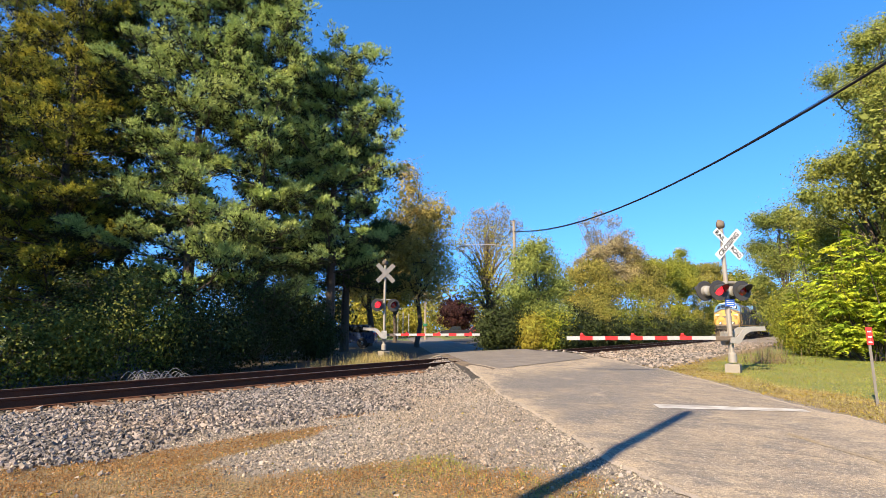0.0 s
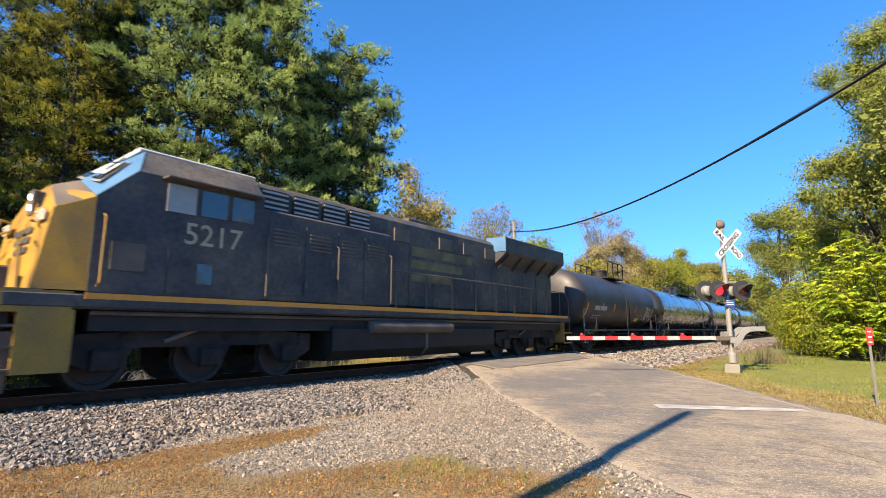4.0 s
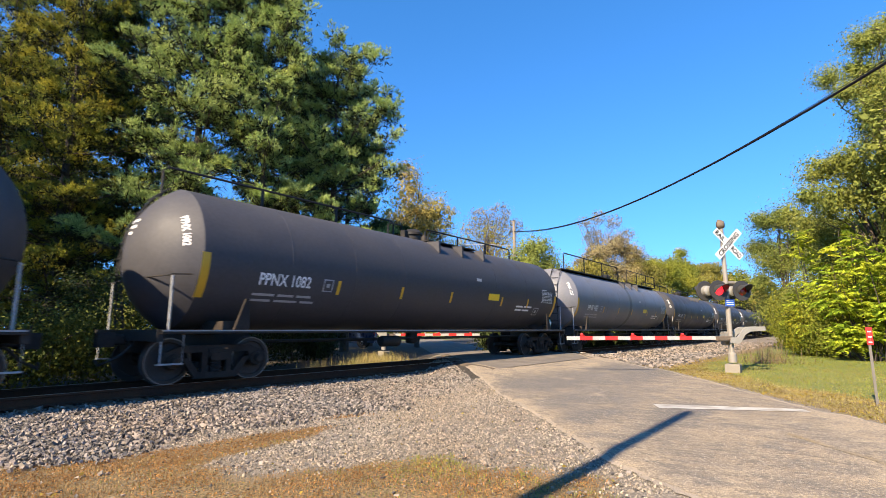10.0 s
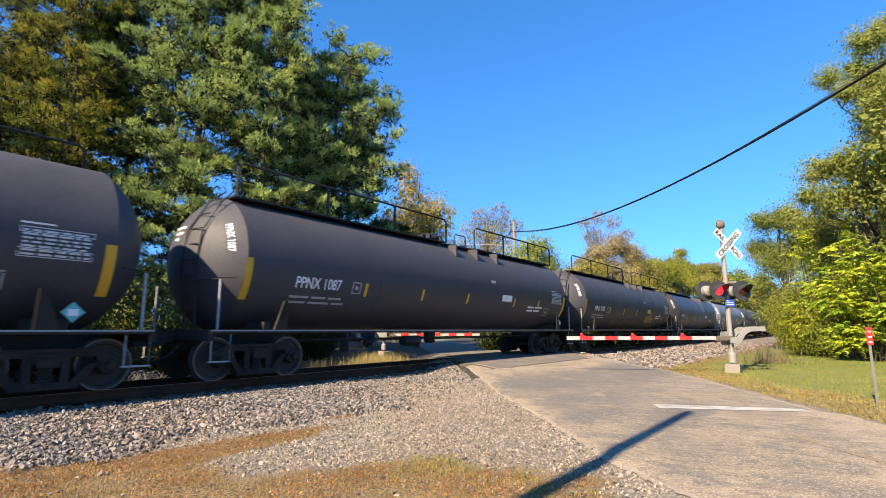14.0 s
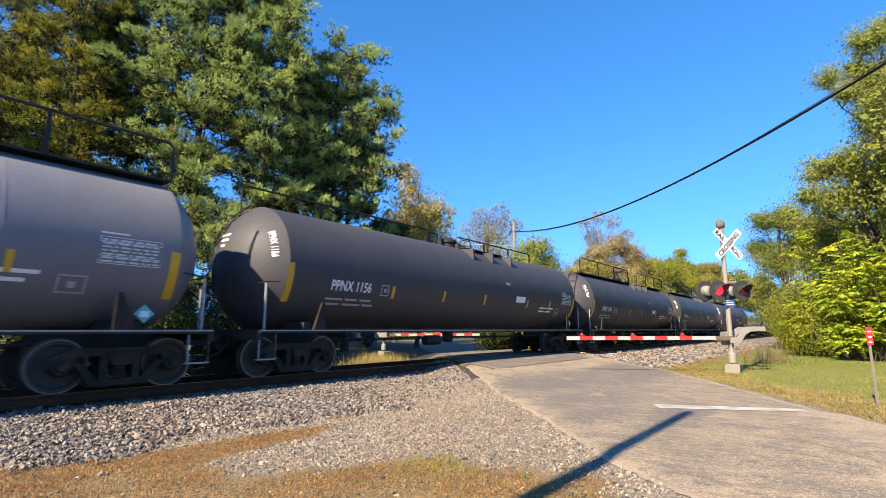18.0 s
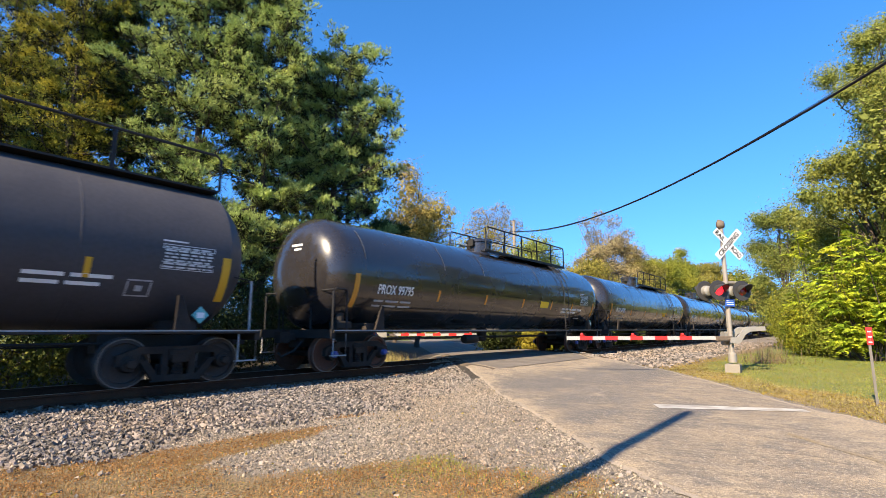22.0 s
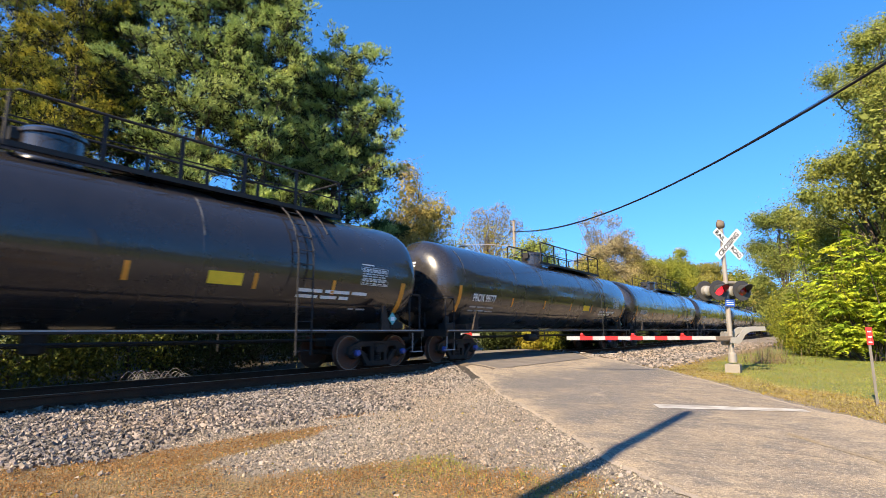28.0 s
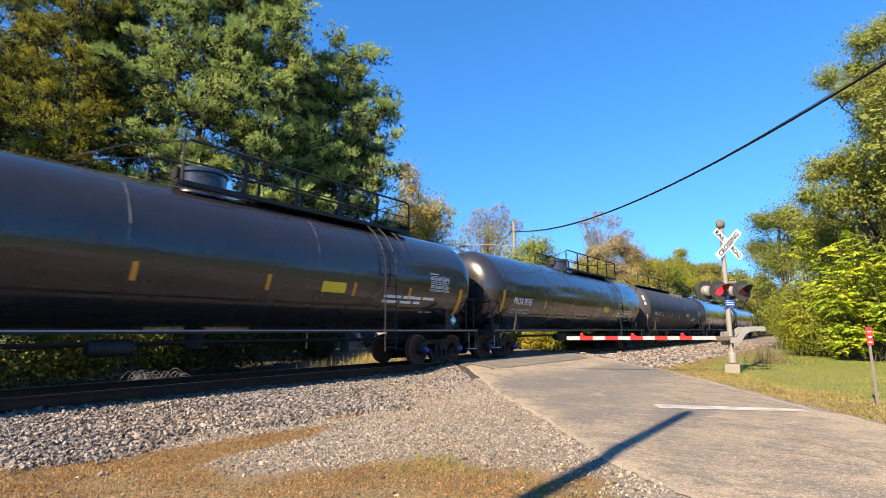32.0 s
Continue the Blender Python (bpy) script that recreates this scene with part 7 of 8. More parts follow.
def crossing_signal(x, y, face, arm_dir, arm_len, lettered, lit, label, raised=0.0):
    """A mast with bell, crossbuck, flashing lamps and a lowered gate; face and arm_dir are headings in degrees."""
    z0 = float(ground_z(x, y)) + raised
    sig = new("crossing_signal")
    sig.matrix_basis = pose(x, y, z0)
    tagged(sig, label, "crossing signal")
    H = 4.42
    part("foundation", Geo().box(-0.2, 0.2, -0.2, 0.2, -0.3 - raised, 0.26, 0.03), "concrete", sig)
    part("mast", Geo().tube([(0, 0, 0.3), (0, 0, H)], 0.065, 12), "mast_paint", sig)
    part("mast_collar", Geo().lathe([(0.3, 0.12), (0.55, 0.12), (0.6, 0.07)], "z", (0, 0, 0), 12), "mast_paint", sig)
    bell = part("bell", Geo().lathe([(-0.1, 0.1), (-0.02, 0.15), (0.05, 0.17), (0.08, 0.16), (0.13, 0.05)], "y", (0, 0, H + 0.13), 18), "grime", sig)
    part("bell_bracket", Geo().tube([(0, 0, H - 0.05), (0, 0, H + 0.1)], 0.05, 8), "grime", bell)
    R = Matrix.Rotation(radians(face), 4, "Z")
    # crossbuck: two blades, in the sign's own plane (its face looks along -y before turning)
    for k, (ang, words) in enumerate(((45, ("CROSSING",)), (-45, ("RAIL", "ROAD")))):
        m = R @ Matrix.Translation((0.13 if lettered else 0.0, -0.102 + 0.012 * k, H - (0.5 if lettered else 0.4))) @ Matrix.Rotation(radians(-ang), 4, "Y")
        g = Geo().box(-0.6, 0.6, -0.006, 0.006, -0.11, 0.11)
        blade = part("crossbuck_blade", g, "white_paint" if lettered else "mast_paint", sig, "white crossbuck blade" if lettered else "plain white back of a crossbuck blade", at=m)
        if lettered:
            spots = {"CROSSING": (0.0, 1.0), "RAIL": (-0.36, 0.4), "ROAD": (0.36, 0.42)}
            for w in words:
                cx, wd = spots[w]
                part("sign_lettering", flat_text(w, 0.15, Matrix.Translation((cx, -0.009, 0)) @ Matrix.Rotation(radians(90), 4, "X"), wd, 0.009), "sign_black", blade)
    # flashing lamps on a cross arm
    zl = 2.46
    arm = part("lamp_arm", Geo().tube([(-0.42, 0, zl + 0.26), (0.42, 0, zl + 0.26)], 0.04, 8), "mast_paint", sig, at=R)
    for fx, back in ((-0.4, 0), (0.4, 0)) + (((-0.62, 1), (0.2, 1)) if lettered else ()):
        s = -1 if not back else 1
        m = R @ pose(fx, s * 0.16, zl, 0, 0, 0 if not back else 180)
        disc = part("lamp_background", Geo().lathe([(-0.012, 0.31), (0.012, 0.31), (0.03, 0.3)], "y", (0, 0, 0), 30), "signal_black", sig, "round black lamp background", at=m)
        part("lamp_housing", Geo().lathe([(0.02, 0.17), (0.16, 0.15), (0.2, 0.08)], "y", (0, 0, 0), 18), "signal_black" if not back else "galv", disc)
        part("lamp_lens", Geo().lathe([(-0.05, 0.06), (-0.04, 0.12), (-0.016, 0.152)], "y", (0, 0, 0), 20), "lens_lit" if (fx < 0 and not back and lit) else "lens_off", disc)
        hood = Geo()
        o = 0
        for j in range(19):
            a = radians(-20 + 220 * j / 18)
            dpt = 0.1 + 0.28 * max(0, math.sin(a)) ** 0.7 if math.sin(a) > 0 else 0.1
            for rr in (0.165, 0.172):
                hood.v += [(rr * math.cos(a), -0.013, rr * math.sin(a)), (rr * math.cos(a), -dpt, rr * math.sin(a))]
        for j in range(18):
            p, q = 4 * j, 4 * j + 4
            hood.f += [(p, q, q + 1, p + 1), (p + 2, p + 3, q + 3, q + 2), (p + 1, q + 1, q + 3, p + 3)]
        part("lamp_visor", hood, "signal_black", disc)
    if lettered:
        pl = part("notice_plate", Geo().box(-0.16, 0.16, -0.1, -0.085, 1.98, 2.2), "blue_sign", sig, "small blue notice plate", at=R)
        for k in range(3):
            part("notice_text", Geo().box(-0.12, 0.12, -0.104, -0.1, 2.15 - 0.06 * k, 2.165 - 0.06 * k), "white_ink", pl)
    # gate mechanism and arm
    A = Matrix.Rotation(radians(arm_dir), 4, "Z")
    mech = part("gate_mechanism", Geo().box(-0.13, 0.13, -0.3, -0.07, 0.8, 1.22, 0.05), "galv", sig, at=A)
    cw = [(0.14, 0.88), (0.14, 1.04), (-0.08, 1.06), (-0.3, 1.3), (-0.45, 1.36), (-1.0, 1.38), (-1.02, 1.25), (-0.5, 1.22), (-0.34, 1.12), (-0.2, 0.92), (-0.1, 0.86)]
    for yy in (-0.2, 0.18):
        part("counterweight_arm", Geo().plate(cw[::-1], yy - 0.02, yy + 0.02), "arm_silver", sig, at=A)
    part("counterweight", Geo().box(-1.0, -0.8, -0.17, 0.15, 1.27, 1.36, 0.02), "galv", sig, at=A)
    part("arm_socket", Geo().box(0.05, 0.5, -0.16, 0.16, 0.94, 1.08, 0.02).tube([(0.1, 0.16, 1.0), (0.45, 0.05, 1.02)], 0.04, 6), "grime", sig, at=A)
    a0, n = 0.42, 0
    seg = 0.388
    x1 = arm_len
    edges = [x1 - seg * i for i in range(int((x1 - a0) / seg) + 1)] + [a0]
    ga = part("gate_arm", Geo().box(a0, x1, -0.018, 0.018, 0.975, 1.085), "arm_white", sig, "white gate arm", at=A)
    for i in range(len(edges) - 1):
        if i % 2 == 1 and i < 10:
            part("red_stripe", Geo().box(edges[i + 1], edges[i], -0.022, 0.022, 0.972, 1.088), "red_film", ga)
    for d in (0.46, 2.03, 3.6):
        if x1 - d > 0.5:
            gl = part("gate_lamp", Geo().lathe([(-0.045, 0.025), (-0.035, 0.04), (0.035, 0.04), (0.045, 0.025)], "y", (x1 - d, 0, 1.135), 14), "red_film", ga)
            part("gate_lamp_base", Geo().box(x1 - d - 0.09, x1 - d + 0.05, -0.03, 0.03, 1.085, 1.11), "red_film", gl)
    part("conduit", Geo().tube([(0.07, 0.07, 0.3), (0.08, 0.08, 0.8), (0.09, 0.07, 2.3)], 0.02, 6), "mast_paint", sig)
    return sig


crossing_signal(17.6, 2.6, -42, 133.8, 5.15, True, True, "silver crossing mast with crossbuck, red lamps and lowered gate")
crossing_signal(17.64, 17.38, -30, -46, 4.7, False, True, "crossing mast with white crossbuck and lowered striped gate", 0.33)

# wooden pole with a lamp arm, and the cable along the road
PA = Vector((*at_view(912, 40), 0))
pole = new("utility_pole")
pole.location = (PA.x, PA.y, float(ground_z(PA.x, PA.y)) - 0.1)
tagged(pole, "weathered wooden utility pole with a pale lamp arm", "utility pole")
part("pole_shaft", Geo().tube([(0, 0, 0), (0, 0, 10.4)], 0.16, 10, 0.11), "pole_wood", pole)
u = Vector((-0.6149, 0.7886, 0))
part("lamp_arm", Geo().tube([(0, 0, 8.3), tuple(u * 2.0 + Vector((0, 0, 8.45))), tuple(u * 4.0 + Vector((0, 0, 8.4)))], 0.034, 8), "galv", pole)
part("lamp_head", Geo().tube([tuple(u * 3.8 + Vector((0, 0, 8.38))), tuple(u * 4.5 + Vector((0, 0, 8.3)))], 0.09, 8, 0.07), "galv", pole)
part("insulator", Geo().lathe([(10.2, 0.05), (10.3, 0.08), (10.45, 0.05)], "z", (0.12, 0, 0), 8), "galv", pole)


def cable(a, b, sag, r, label, n=40):
    pts = [a.lerp(b, i / n) - Vector((0, 0, 4 * sag * (i / n) * (1 - i / n))) for i in range(n + 1)]
    tagged(part("overhead_cable", Geo().tube(pts, r, 7), "cable"), label, "cable")


CA, CB = Vector((PA.x, PA.y, CABLE_Z[0])), Vector((*CABLE_END, CABLE_Z[1]))
cable(CA, CB, CABLE_Z[2], 0.04, "thick black telephone cable sagging along the road")
cable(CA + Vector((0, 0, -0.08)), CB + Vector((0, 0, 0.22)), CABLE_Z[2] + 0.06, 0.009, "thin wire hanging below the thick cable")
cable(CA + Vector((0, 0, 0.1)), Vector((60.0, 47.0, 9.5)), 0.6, 0.025, "black cable running on along the road")

# the pole that casts its shadow over the road stands behind the camera
pole2 = new("utility_pole")
pole2.location = (-3.6, 2.06, float(ground_z(-3.6, 2.06)) - 0.2)
tagged(pole2, "weathered wooden utility pole on the grass verge", "utility pole")
part("pole_shaft", Geo().tube([(0, 0, 0), (0, 0, 9.1)], 0.12, 12, 0.085), "pole_wood", pole2)
part("transformer", Geo().lathe([(4.6, 0.05), (4.62, 0.16), (5.2, 0.16), (5.22, 0.05)], "z", (0, -0.22, 0), 14), "galv", pole2)
endp = new("utility_pole")
endp.location = (CABLE_END[0], CABLE_END[1], float(ground_z(*CABLE_END)) - 0.2)
tagged(endp, "weathered wooden utility pole at the roadside", "utility pole")
part("pole_shaft", Geo().tube([(0, 0, 0), (0, 0, CABLE_Z[1] + 0.8)], 0.17, 12, 0.12), "pole_wood", endp)

# red marker by the lawn
mk = new("marker_post")
mk.location = (11.54, -0.41, float(ground_z(11.54, -0.41)))
tagged(mk, "small red marker sign on a grey steel post", "marker post")
part("post", Geo().box(-0.025, 0.025, -0.02, 0.02, -0.2, 1.22), "post_green", mk)
Rm = Matrix.Rotation(radians(-62), 4, "Z")
pl = part("sign_plate", Geo().box(-0.05, 0.05, -0.03, -0.022, 1.02, 1.32), "red_film", mk, "red plate", at=Rm)
for k in range(3):
    part("sign_mark", Geo().box(-0.028, 0.028, -0.034, -0.03, 1.235 - 0.09 * k, 1.255 - 0.09 * k), "white_ink", pl)


# ---- vehicles beyond the crossing ----
def car_wheel(root, x, y, r):
    w = part("wheel", Geo().lathe([(-0.11, r * 0.7), (-0.11, r * 0.95), (-0.08, r), (0.08, r), (0.11, r * 0.95), (0.11, r * 0.7)], "y", (x, y, r), 22), "rubber", root)
    part("rim", Geo().lathe([(-0.115, 0.06), (-0.1, r * 0.62), (0.1, r * 0.62), (0.115, 0.06)], "y", (x, y, r), 16), "chrome", w)


def suv(x, y, turn):
    root = new("suv")
    root.matrix_basis = pose(x, y, float(ground_z(x, y)), 0, 0, turn)
    tagged(root, "dark blue suv parked behind the shrubs", "car")
    prof = [(-2.2, 0.35), (2.15, 0.35), (2.25, 0.6), (2.2, 0.9), (1.2, 1.05), (0.55, 1.55), (0.2, 1.66), (-1.7, 1.64), (-2.15, 1.1), (-2.25, 0.6)]
    part("body", Geo().plate(prof, -0.88, 0.88), "car_blue", root)
    for s in (-1, 1):
        part("side_window", Geo().plate([(0.95, 1.08), (0.5, 1.5), (-1.6, 1.52), (-1.9, 1.1)][:: s], s * 0.885 - 0.006, s * 0.885 + 0.006), "glass_dark", root)
        part("tail_light", Geo().box(-2.24, -2.16, s * 0.72 - 0.12, s * 0.72 + 0.12, 0.85, 1.1), "red_film", root)
        for xx in (-1.35, 1.35):
            car_wheel(root, xx, s * 0.8, 0.36)
    part("rear_window", Geo().add([(-1.76, -0.7, 1.58), (-1.76, 0.7, 1.58), (-2.12, 0.75, 1.16), (-2.12, -0.75, 1.16)], [(0, 1, 2, 3)]), "glass_dark", root)
    part("windscreen", Geo().add([(1.17, -0.75, 1.1), (1.17, 0.75, 1.1), (0.6, 0.7, 1.54), (0.6, -0.7, 1.54)], [(0, 1, 2, 3)]), "glass_dark", root)
    return root


def pickup(x, y, turn, paint, label):
    root = new("pickup_truck")
    root.matrix_basis = pose(x, y, float(ground_z(x, y)), 0, 0, turn)
    tagged(root, label, "pickup truck")
    part("body", Geo().plate([(-2.8, 0.5), (2.75, 0.5), (2.85, 0.75), (2.8, 1.1), (1.4, 1.22), (-0.8, 1.2), (-2.8, 1.2)], -0.95, 0.95), paint, root)
    part("cab", Geo().plate([(1.4, 1.2), (0.7, 1.82), (-0.6, 1.86), (-0.85, 1.2)], -0.85, 0.85), paint, root)
    for s in (-1, 1):
        part("side_window", Geo().plate([(1.15, 1.25), (0.62, 1.74), (-0.5, 1.76), (-0.68, 1.25)][:: s], s * 0.855 - 0.006, s * 0.855 + 0.006), "glass_dark", root)
        part("headlamp", Geo().box(2.74, 2.86, s * 0.72 - 0.14, s * 0.72 + 0.14, 0.85, 1.05), "white_paint", root)
        for xx in (-1.75, 1.8):
            car_wheel(root, xx, s * 0.85, 0.4)
    part("bumper", Geo().box(2.8, 2.92, -0.9, 0.9, 0.45, 0.65, 0.04), "chrome", root)
    return root


suv(*at_view(614, 37), 128)
pickup(*at_view(808, 88), 128, "car_black", "black pickup truck on the cross road")
pickup(*at_view(843, 90), 128, "car_red", "red pickup truck on the cross road")
for px, dep, h, mt in ((753, 70, 6.5, "pole_wood"), (714, 76, 4.0, "galv"), (705, 80, 4.2, "galv"), (724, 84, 4.0, "galv")):
    X_, Y_ = at_view(px, dep)
    p = new("street_pole")
    p.location = (X_, Y_, float(ground_z(X_, Y_)))
    tagged(p, "plain pole beside the far road", "pole")
    part("pole_shaft", Geo().tube([(0, 0, -0.1), (0, 0, h)], 0.14 if mt == "pole_wood" else 0.07, 8), mt, p)
    if mt == "pole_wood":
        part("street_sign", Geo().box(-0.3, 0.3, -0.2, -0.17, 1.9, 2.25), "green_sign", p, "green street sign", at=Matrix.Rotation(radians(-52), 4, "Z"))


# ---- ballast, gravel, grass and litter ----
def stones(name, label, X, Y, size, material, seed, lift=0.25):
    """Loose broken stones lying on the ground, joined."""
    r = np.random.default_rng(seed)
    k = len(X)
    base = np.array([(-1, -1, -1), (1, -1, -1), (1, 1, -1), (-1, 1, -1), (-1, -1, 1), (1, -1, 1), (1, 1, 1), (-1, 1, 1)], dtype=float) * 0.6
    faces = np.array([(0, 1, 5), (0, 5, 4), (1, 2, 6), (1, 6, 5), (2, 3, 7), (2, 7, 6), (3, 0, 4), (3, 4, 7), (4, 5, 6), (4, 6, 7), (0, 2, 1), (0, 3, 2)])
    V = base[None] * r.uniform(0.55, 1.2, (k, 8, 1)) + r.normal(0, 0.13, (k, 8, 3))
    V *= size * np.minimum(r.lognormal(-0.05, 0.3, (k, 1, 1)), 1.7) * r.uniform((0.8, 0.6, 0.45), (1.5, 1.1, 0.9), (k, 3))[:, None]
    a, tx, ty = r.uniform(0, 6.28, k), r.normal(0, 0.5, k), r.normal(0, 0.5, k)
    for ang, i, j in ((tx, 1, 2), (ty, 0, 2), (a, 0, 1)):
        c, s = np.cos(ang)[:, None], np.sin(ang)[:, None]
        V[..., i], V[..., j] = V[..., i] * c - V[..., j] * s, V[..., i] * s + V[..., j] * c
    V += np.stack([X, Y, ground_z(X, Y) + size * lift * r.uniform(0.0, 2.0, k)], -1)[:, None]
    F = (faces[None] + 8 * np.arange(k)[:, None, None]).reshape(-1, 3)
    tagged(tris(name, V.reshape(-1, 3), F, material), label, "stones", kind="stuff")


def blades(name, label, X, Y, h, material, seed, width=0.006, lean=0.6, category="grass"):
    """Grass blades as thin bent strips."""
    r = np.random.default_rng(seed)
    k = len(X)
    Z = ground_z(X, Y)
    a = r.uniform(0, 6.28, k)
    d = np.stack([np.cos(a), np.sin(a), np.zeros(k)], -1)
    w = np.stack([-np.sin(a), np.cos(a), np.zeros(k)], -1) * (width * r.uniform(0.6, 1.5, (k, 1)))
    hh = (h * r.uniform(0.4, 1.4, k))[:, None]
    P = np.stack([X, Y, Z - 0.01], -1)
    b = np.abs(r.normal(0, lean, (k, 1)))
    T = P + d * hh * b + np.array([0, 0, 1]) * hh * np.clip(1.1 - 0.5 * b, 0.15, 1)
    tagged(quads(name, np.stack([P - w, P + w, T + w * 0.15, T - w * 0.15], 1), material), label, category, kind="stuff")


r_ = np.random.default_rng(3)


def scatter(n, x0, x1, y0, y1, keep):
    X, Y = r_.uniform(x0, x1, n), r_.uniform(y0, y1, n)
    ok = r_.uniform(0, 1, n) < keep(X, Y)
    return X[ok], Y[ok]


def off_road(X, Y, m=0.1):
    lo, hi = road_edges(Y)
    return ((X < lo - m) | (X > hi + m)).astype(float)


def ballast_zone(X, Y):
    w = 0.25 * np.sin(1.3 * X) + 0.2 * np.sin(2.9 * X + 1)
    return smooth01(6.1, 7.3, Y + w) * off_road(X, Y, 0.35)


def coarse(X, Y):
    """Where the stones are large: along the rails, thinning out towards the crossing."""
    return ballast_zone(X, Y) * np.clip(smooth01(9.5, 5.5, X + 1.5 * (patchy(X, Y, 0.9, 40) - 0.5)) + 0.12, 0, 1)


X_, Y_ = scatter(76000, -1, 15.5, 5.6, 9.95, coarse)
stones("ballast", "broken grey ballast stones beside the rails", X_, Y_, 0.027, "stone", 11, 1.0)
X_, Y_ = scatter(84000, 3.5, 15.5, 5.2, 9.95, lambda x, y: ballast_zone(x, y) * (1 - coarse(x, y)) * smooth01(4.0, 6.0, x))
stones("gravel", "fine grey crushed stone beside the crossing", X_, Y_, 0.018, "stone_fine", 16, 0.4)
X_, Y_ = scatter(8000, -6, 16, 9.9, 12.9, lambda x, y: off_road(x, y, 0.3) * (np.abs(np.abs(y - TRACK_Y) - 0.753) > 0.1))
stones("ballast", "ballast stones between the rails", X_, Y_, 0.045, "stone", 12, 0.4)
X_, Y_ = scatter(15000, 17.5, 60, 4.3, 13.2, lambda x, y: smooth01(4.3, 5.6, y) * off_road(x, y, 0.25) * (np.abs(np.abs(y - TRACK_Y) - 0.753) > 0.1))
stones("ballast", "sunlit tan ballast beyond the crossing", X_, Y_, 0.07, "stone", 13, 0.4)
X_, Y_ = scatter(88000, 0.5, 11.5, 1.2, 7.2, lambda x, y: off_road(x, y, -0.1) * (1 - ballast_zone(x, y)) * np.clip(1 - 1.3 * dry_cover(x, y), 0.06, 1) * (0.35 + 0.65 * patchy(x, y, 1.4, 41)))
stones("gravel", "pale crushed gravel at the roadside", X_, Y_, 0.0125, "gravel_light", 14, 0.4)
X_, Y_ = scatter(3600, 0.5, 11, 1.2, 7.2, lambda x, y: off_road(x, y, 0.0) * (0.3 + 0.7 * patchy(x, y, 1.1, 42)) * np.clip(1.1 - dry_cover(x, y), 0, 1))
stones("gravel", "scattered larger stones in the gravel", X_, Y_, 0.021, "stone", 15, 0.3)


def dry_keep(X, Y):
    return np.clip(dry_cover(X, Y) * 1.2, 0, 1) * off_road(X, Y, 0.05) * smooth01(-1.5, 0.1, X) * smooth01(0.9, 1.35, Y)


def tufty(x, y):
    return np.clip(2.2 * (0.55 * patchy(x, y, 2.6, 51) + 0.45 * patchy(x, y, 8.0, 52)) - 0.55, 0, 1)


def greenish(x, y):
    """Green grows towards the road's side of the verge."""
    return smooth01(2.2, 3.6, x + 2.2 * (patchy(x, y, 1.2, 53) - 0.5)) * smooth01(4.4, 3.0, y)


X_, Y_ = scatter(400000, 0.2, 6, 0.9, 7.0, lambda x, y: dry_keep(x, y) * tufty(x, y) * (1 - 0.6 * greenish(x, y)))
blades("dry_grass", "short sun-dried grass on the verge", X_, Y_, 0.03, "dry_grass", 21, 0.0042, 2.2)
X_, Y_ = scatter(190000, 0.5, 6, 0.9, 5.6, lambda x, y: dry_keep(x, y) * np.clip(greenish(x, y) * 0.9 + 0.05, 0, 1) * tufty(y, x))
blades("grass", "green grass tufts among dry grass", X_, Y_, 0.034, "verge_grass", 22, 0.0038, 1.8)
X_, Y_ = scatter(220000, 9, 21, -2.5, 4.5, lambda x, y: np.clip(dry_cover(x, y) * 1.3, 0, 1) * off_road(x, y, 0.05) * np.clip(1.15 - lawn_cover(x, y), 0, 1) * (0.5 + 0.5 * tufty(x, y)))
blades("dry_grass", "dry leaf-strewn grass beside the road", X_, Y_, 0.04, "straw", 23, 0.007, 1.2)
X_, Y_ = scatter(70000, 11, 32, -4, 5.5, lambda x, y: lawn_cover(x, y) * off_road(x, y, 0.3))
blades("lawn", "mown green lawn beside the crossing", X_, Y_, 0.035, "lawn", 24, 0.008)

X_, Y_ = scatter(70000, -1.5, 7, 0.9, 7.0, lambda x, y: dry_keep(x, y) * (0.5 + 0.5 * np.sin(2.3 * x + 1.4 * y + 2)))
blades("dry_grass", "pale straw among the short dry grass", X_, Y_, 0.03, "straw", 25, 0.003, 2.0)
X_, Y_ = scatter(90000, 0.2, 6, 0.9, 7.0, lambda x, y: dry_keep(x, y) * np.clip(2.4 * patchy(x, y, 1.7, 71) - 0.6 + 0.8 * smooth01(5.0, 5.6, y), 0.1, 1))
C_ = np.stack([X_, Y_, ground_z(X_, Y_) + r_.uniform(0.0, 0.025, len(X_))], -1)
tagged(quads("leaf_litter", leaf_quads(C_, r_.normal(0, 0.5, (len(C_), 3)) + np.array([0, 0, 0.9]), 0.018, r_, 0.0, 0.5), "litter"), "broken brown leaf litter in the dry grass", "leaf litter", kind="stuff")

# fallen leaves on the verges
X_, Y_ = scatter(34000, 9, 26, -3, 7, lambda x, y: off_road(x, y, 0.02) * smooth01(6.0, 4.0, y) * np.clip(1.1 - lawn_cover(x, y), 0.12, 1))
X2, Y2 = scatter(160, 0, 8, 1.2, 6, lambda x, y: off_road(x, y, 0.05))
X_, Y_ = np.concatenate([X_, X2]), np.concatenate([Y_, Y2])
C_ = np.stack([X_, Y_, ground_z(X_, Y_) + 0.03], -1)
tagged(quads("fallen_leaves", leaf_quads(C_, np.tile((0, 0, 1.0), (len(C_), 1)), 0.04, r_), "gold"), "fallen golden leaves on the grass", "leaves", kind="stuff")

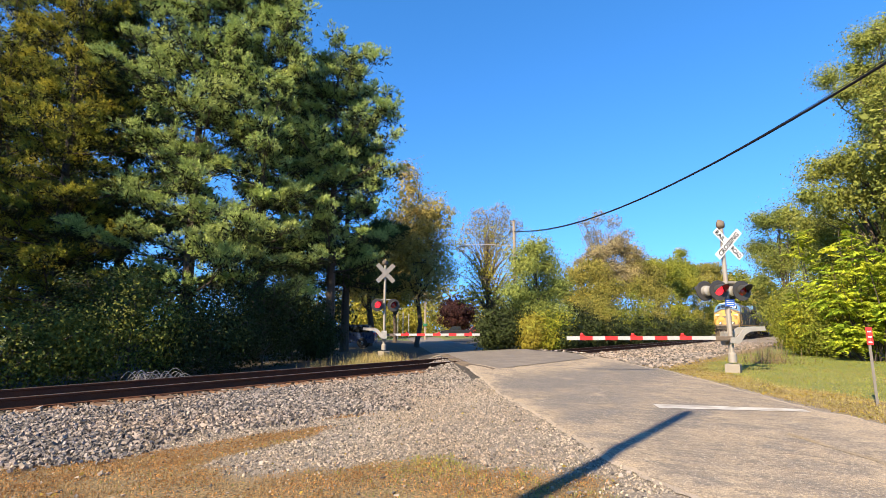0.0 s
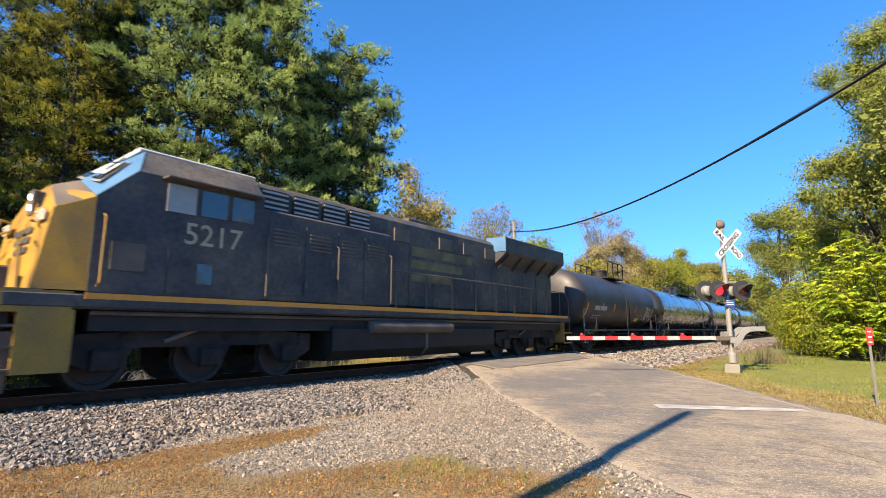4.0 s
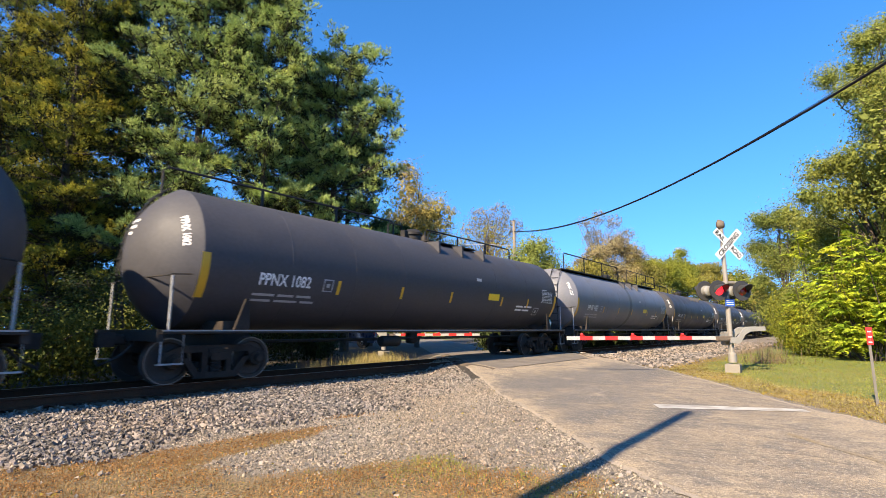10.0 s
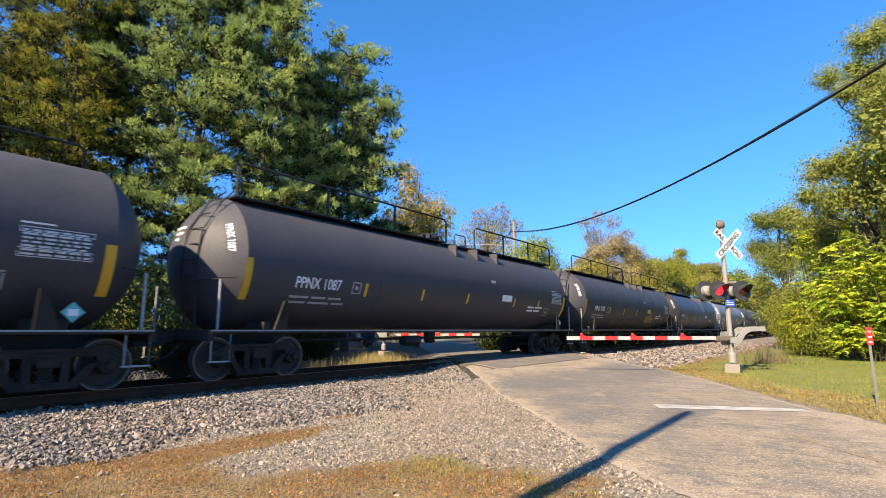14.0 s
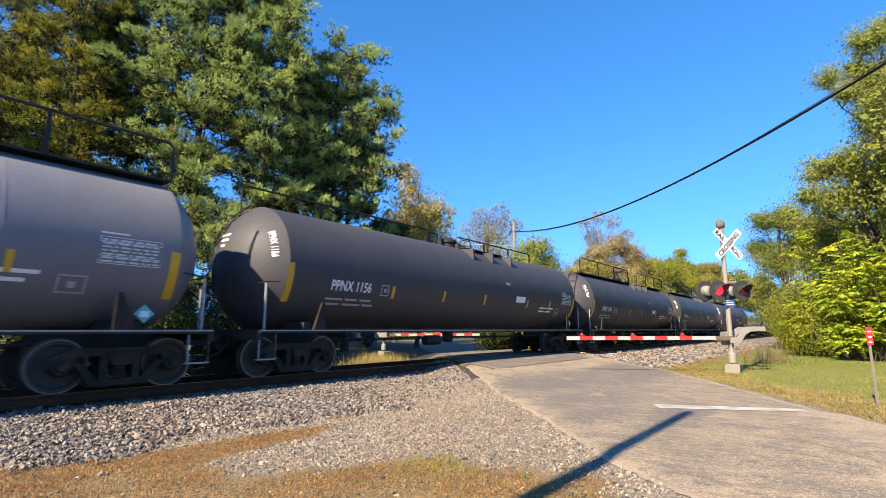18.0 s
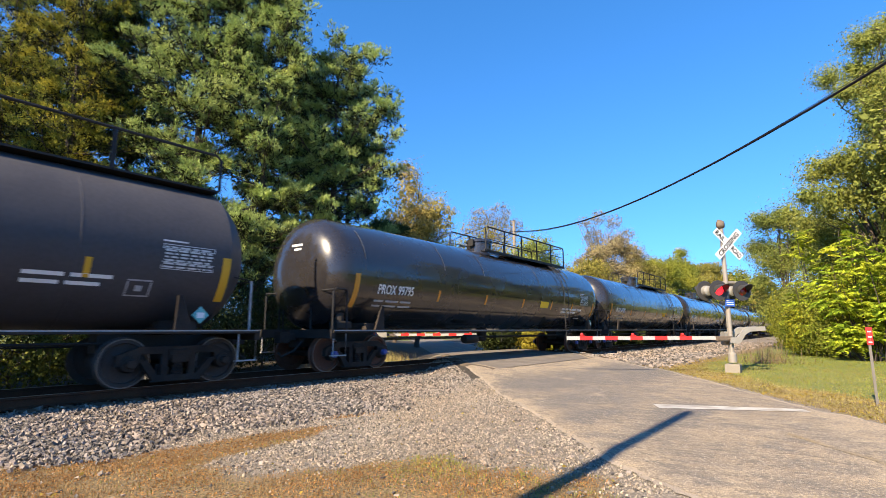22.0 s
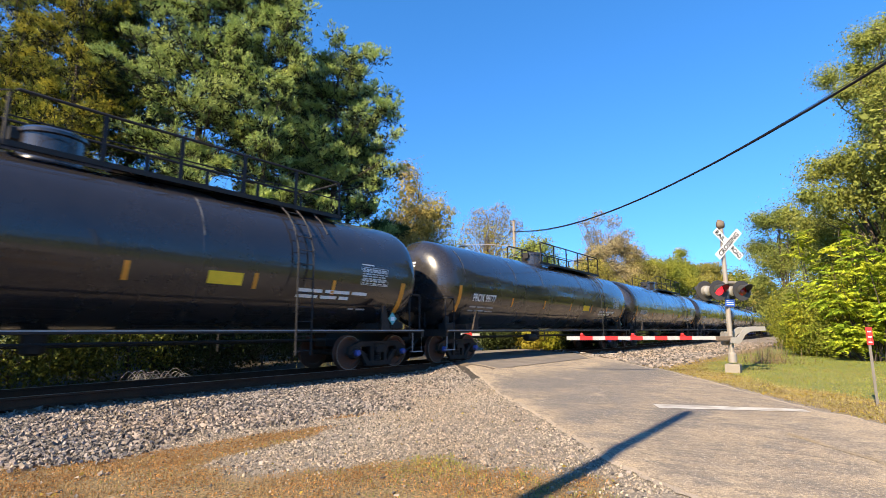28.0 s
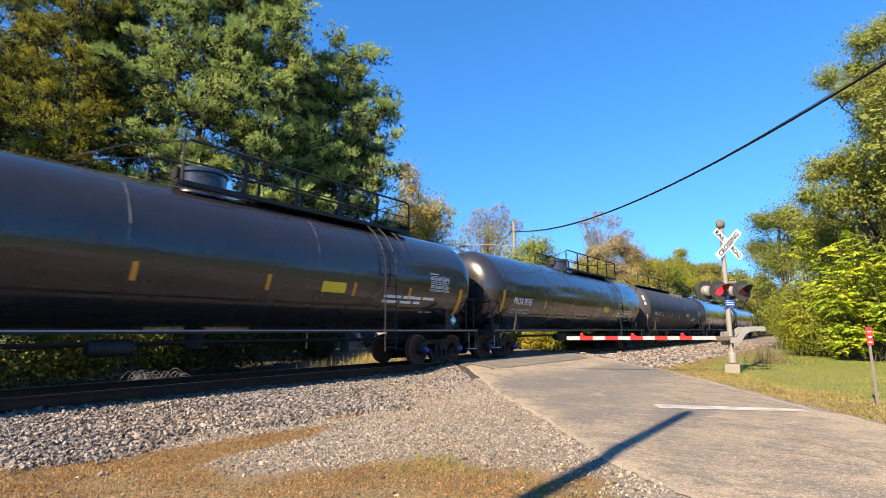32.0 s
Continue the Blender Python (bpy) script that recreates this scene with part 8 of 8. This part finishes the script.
# tall straw and weeds beyond the rails, brown weeds by the near mast
X_, Y_ = scatter(26000, 12.0, 19.0, 14.6, 18.8, lambda x, y: np.exp(-(((x - y + 0.3) / 1.3) ** 2)) * np.clip(2.2 * patchy(x, y, 2.2, 61) - 0.5, 0, 1))
blades("tall_grass", "tall straw-coloured grass beside the far mast", X_, Y_, 0.5, "straw", 31, 0.007, 0.75)
X_, Y_ = scatter(600, 10.8, 12.8, 14.4, 15.6, lambda x, y: np.exp(-((x - 11.8) / 0.5) ** 2 - ((y - 15) / 0.35) ** 2))
blades("tall_grass", "tufts of straw grass beyond the rails", X_, Y_, 0.45, "straw", 32, 0.006, 0.4)
X_, Y_ = scatter(7000, 21.0, 26.5, 0.6, 4.2, lambda x, y: np.exp(-(((x - 23.6) / 1.1) ** 2 + ((y - 2.3) / 0.7) ** 2)) * np.clip(0.5 + np.sin(4 * x + 2 * y), 0, 1))
blades("dry_weeds", "dry grey-brown weeds at the edge of the ballast", X_, Y_, 0.85, "weed", 33, 0.006, 0.6)

# a heap of bleached branches beyond the rails
heap = new("brush_heap")
hx_, hy_ = 6.5, 15.2
heap.location = (hx_, hy_, float(ground_z(hx_, hy_)))
tagged(heap, "small heap of bleached dead branches", "branches")
for i in range(24):
    a = r_.uniform(-0.5, 0.5) + (math.pi if i % 2 else 0)
    L_ = r_.uniform(0.35, 0.9)
    p0 = Vector((r_.normal(0, 0.25), r_.normal(0, 0.12), 0.02))
    top_ = r_.uniform(0.25, 0.5)
    pts = [p0 + Vector((math.cos(a) * L_ * q, math.sin(a) * L_ * q * 0.4, top_ * math.sin(math.pi * min(1, q * 1.05)) + r_.normal(0, 0.008))) for q in np.linspace(0, 1, 9)]
    part("dead_branch", Geo().tube(pts, 0.011, 5, 0.004), "dead_wood", heap)


# ---- distance: belts of woods that close the place ----
def belt(label, pts, h, leaf, seed, n, size):
    """A far strip of woodland: overlapping leafy mounds along a line."""
    r = np.random.default_rng(seed)
    V = []
    P = np.array(pts, dtype=float)
    seg = np.linalg.norm(np.diff(P, axis=0), axis=1)
    s = np.concatenate([[0], np.cumsum(seg)])
    m = max(8, int(s[-1] / (h * 0.55)))
    for t in np.linspace(0, s[-1], m):
        c = np.array([np.interp(t, s, P[:, 0]), np.interp(t, s, P[:, 1])]) + r.normal(0, h * 0.2, 2)
        hh = h * r.uniform(0.65, 1.15)
        C, N, _ = crown_points([(0, 0, hh * 0.5, hh * 0.45, hh * 0.45, hh * 0.5), (hh * 0.2, 0, hh * 0.3, hh * 0.4, hh * 0.4, hh * 0.32)], max(6, n // m // 16), 16, size * 1.6, r)
        C[:, 2] = np.maximum(C[:, 2], 0.1)
        V.append(leaf_quads(C + np.array([c[0], c[1], -0.4]), N, size, r))
    tagged(quads("far_woods", np.concatenate(V), leaf), label, "woods", kind="stuff")


def bearing(*pd):
    return [at_view(px, dep) for px, dep in pd]


belt("distant olive-green woods beyond the cross road", bearing((560, 120), (680, 135), (800, 140), (920, 130), (1040, 125)), 15, "olive", 41, 14300, 0.91)
belt("golden woods beyond the crossing", bearing((430, 70), (560, 66), (640, 70), (700, 96), (760, 112), (860, 116)), 8.5, "yellow", 42, 14300, 0.52)
belt("green woods beyond the pines", bearing((-250, 75), (-80, 66), (100, 60), (260, 58), (420, 56), (540, 58)), 9, "hedge", 49, 16500, 0.52)
belt("dark woods behind the pines", [(-90, 34), (-45, 32), (-12, 31)], 9, "hedge", 43, 7700, 0.45)
belt("woods along the far side of the railway", [(150, 24), (260, 26), (420, 30)], 11, "olive", 44, 7700, 1.04)
belt("woods along the near side of the railway", [(60, -6), (90, -2), (160, 0), (300, 0)], 13, "green", 45, 13200, 0.78)
belt("woods beyond the lawn", [(28, -12), (20, -30), (-10, -60), (-60, -80)], 12, "green", 46, 8800, 0.65)
belt("woods closing the view behind", [(-60, -80), (-110, -30), (-90, -8)], 12, "green", 47, 6600, 0.91)
belt("woods beside the railway behind the camera", [(-60, -2), (-120, 0), (-300, 0)], 9, "olive", 48, 4400, 0.91)


def roll(turned, x, y, r):
    """Rolls a wheel about its axle as the train runs, a row for every thirtieth of a second."""
    step = math.degrees(SPEED / r / FPS)
    walk(turned, [(i / FPS, pose(x, y, r, 0, -step * i % 360, 0)) for i in range(32 * FPS + 1)])


def motions():
    """The train runs towards -x at an even speed, its wheels rolling; wheels at the same place on a truck turn alike."""
    rolled = {}
    for car, x0, kind, number in train:
        walk(car, [(t, pose(x0 - SPEED * t, TRACK_Y, 0)) for t in (0, 8, 16, 24, 32)])
        for o in car.children_recursive:
            if o.name.split(".")[0] != "wheel":
                continue
            p = o.matrix_basis.translation
            place = (round(p.x, 3), round(p.y, 3), round(p.z, 3))
            if place not in rolled:
                roll(o, *place)
                rolled[place] = o
            else:
                o.rotation_mode = "QUATERNION"
                o.animation_data_create()
                o.animation_data.action = rolled[place].animation_data.action
                o.animation_data.action_slot = rolled[place].animation_data.action_slot


motions()
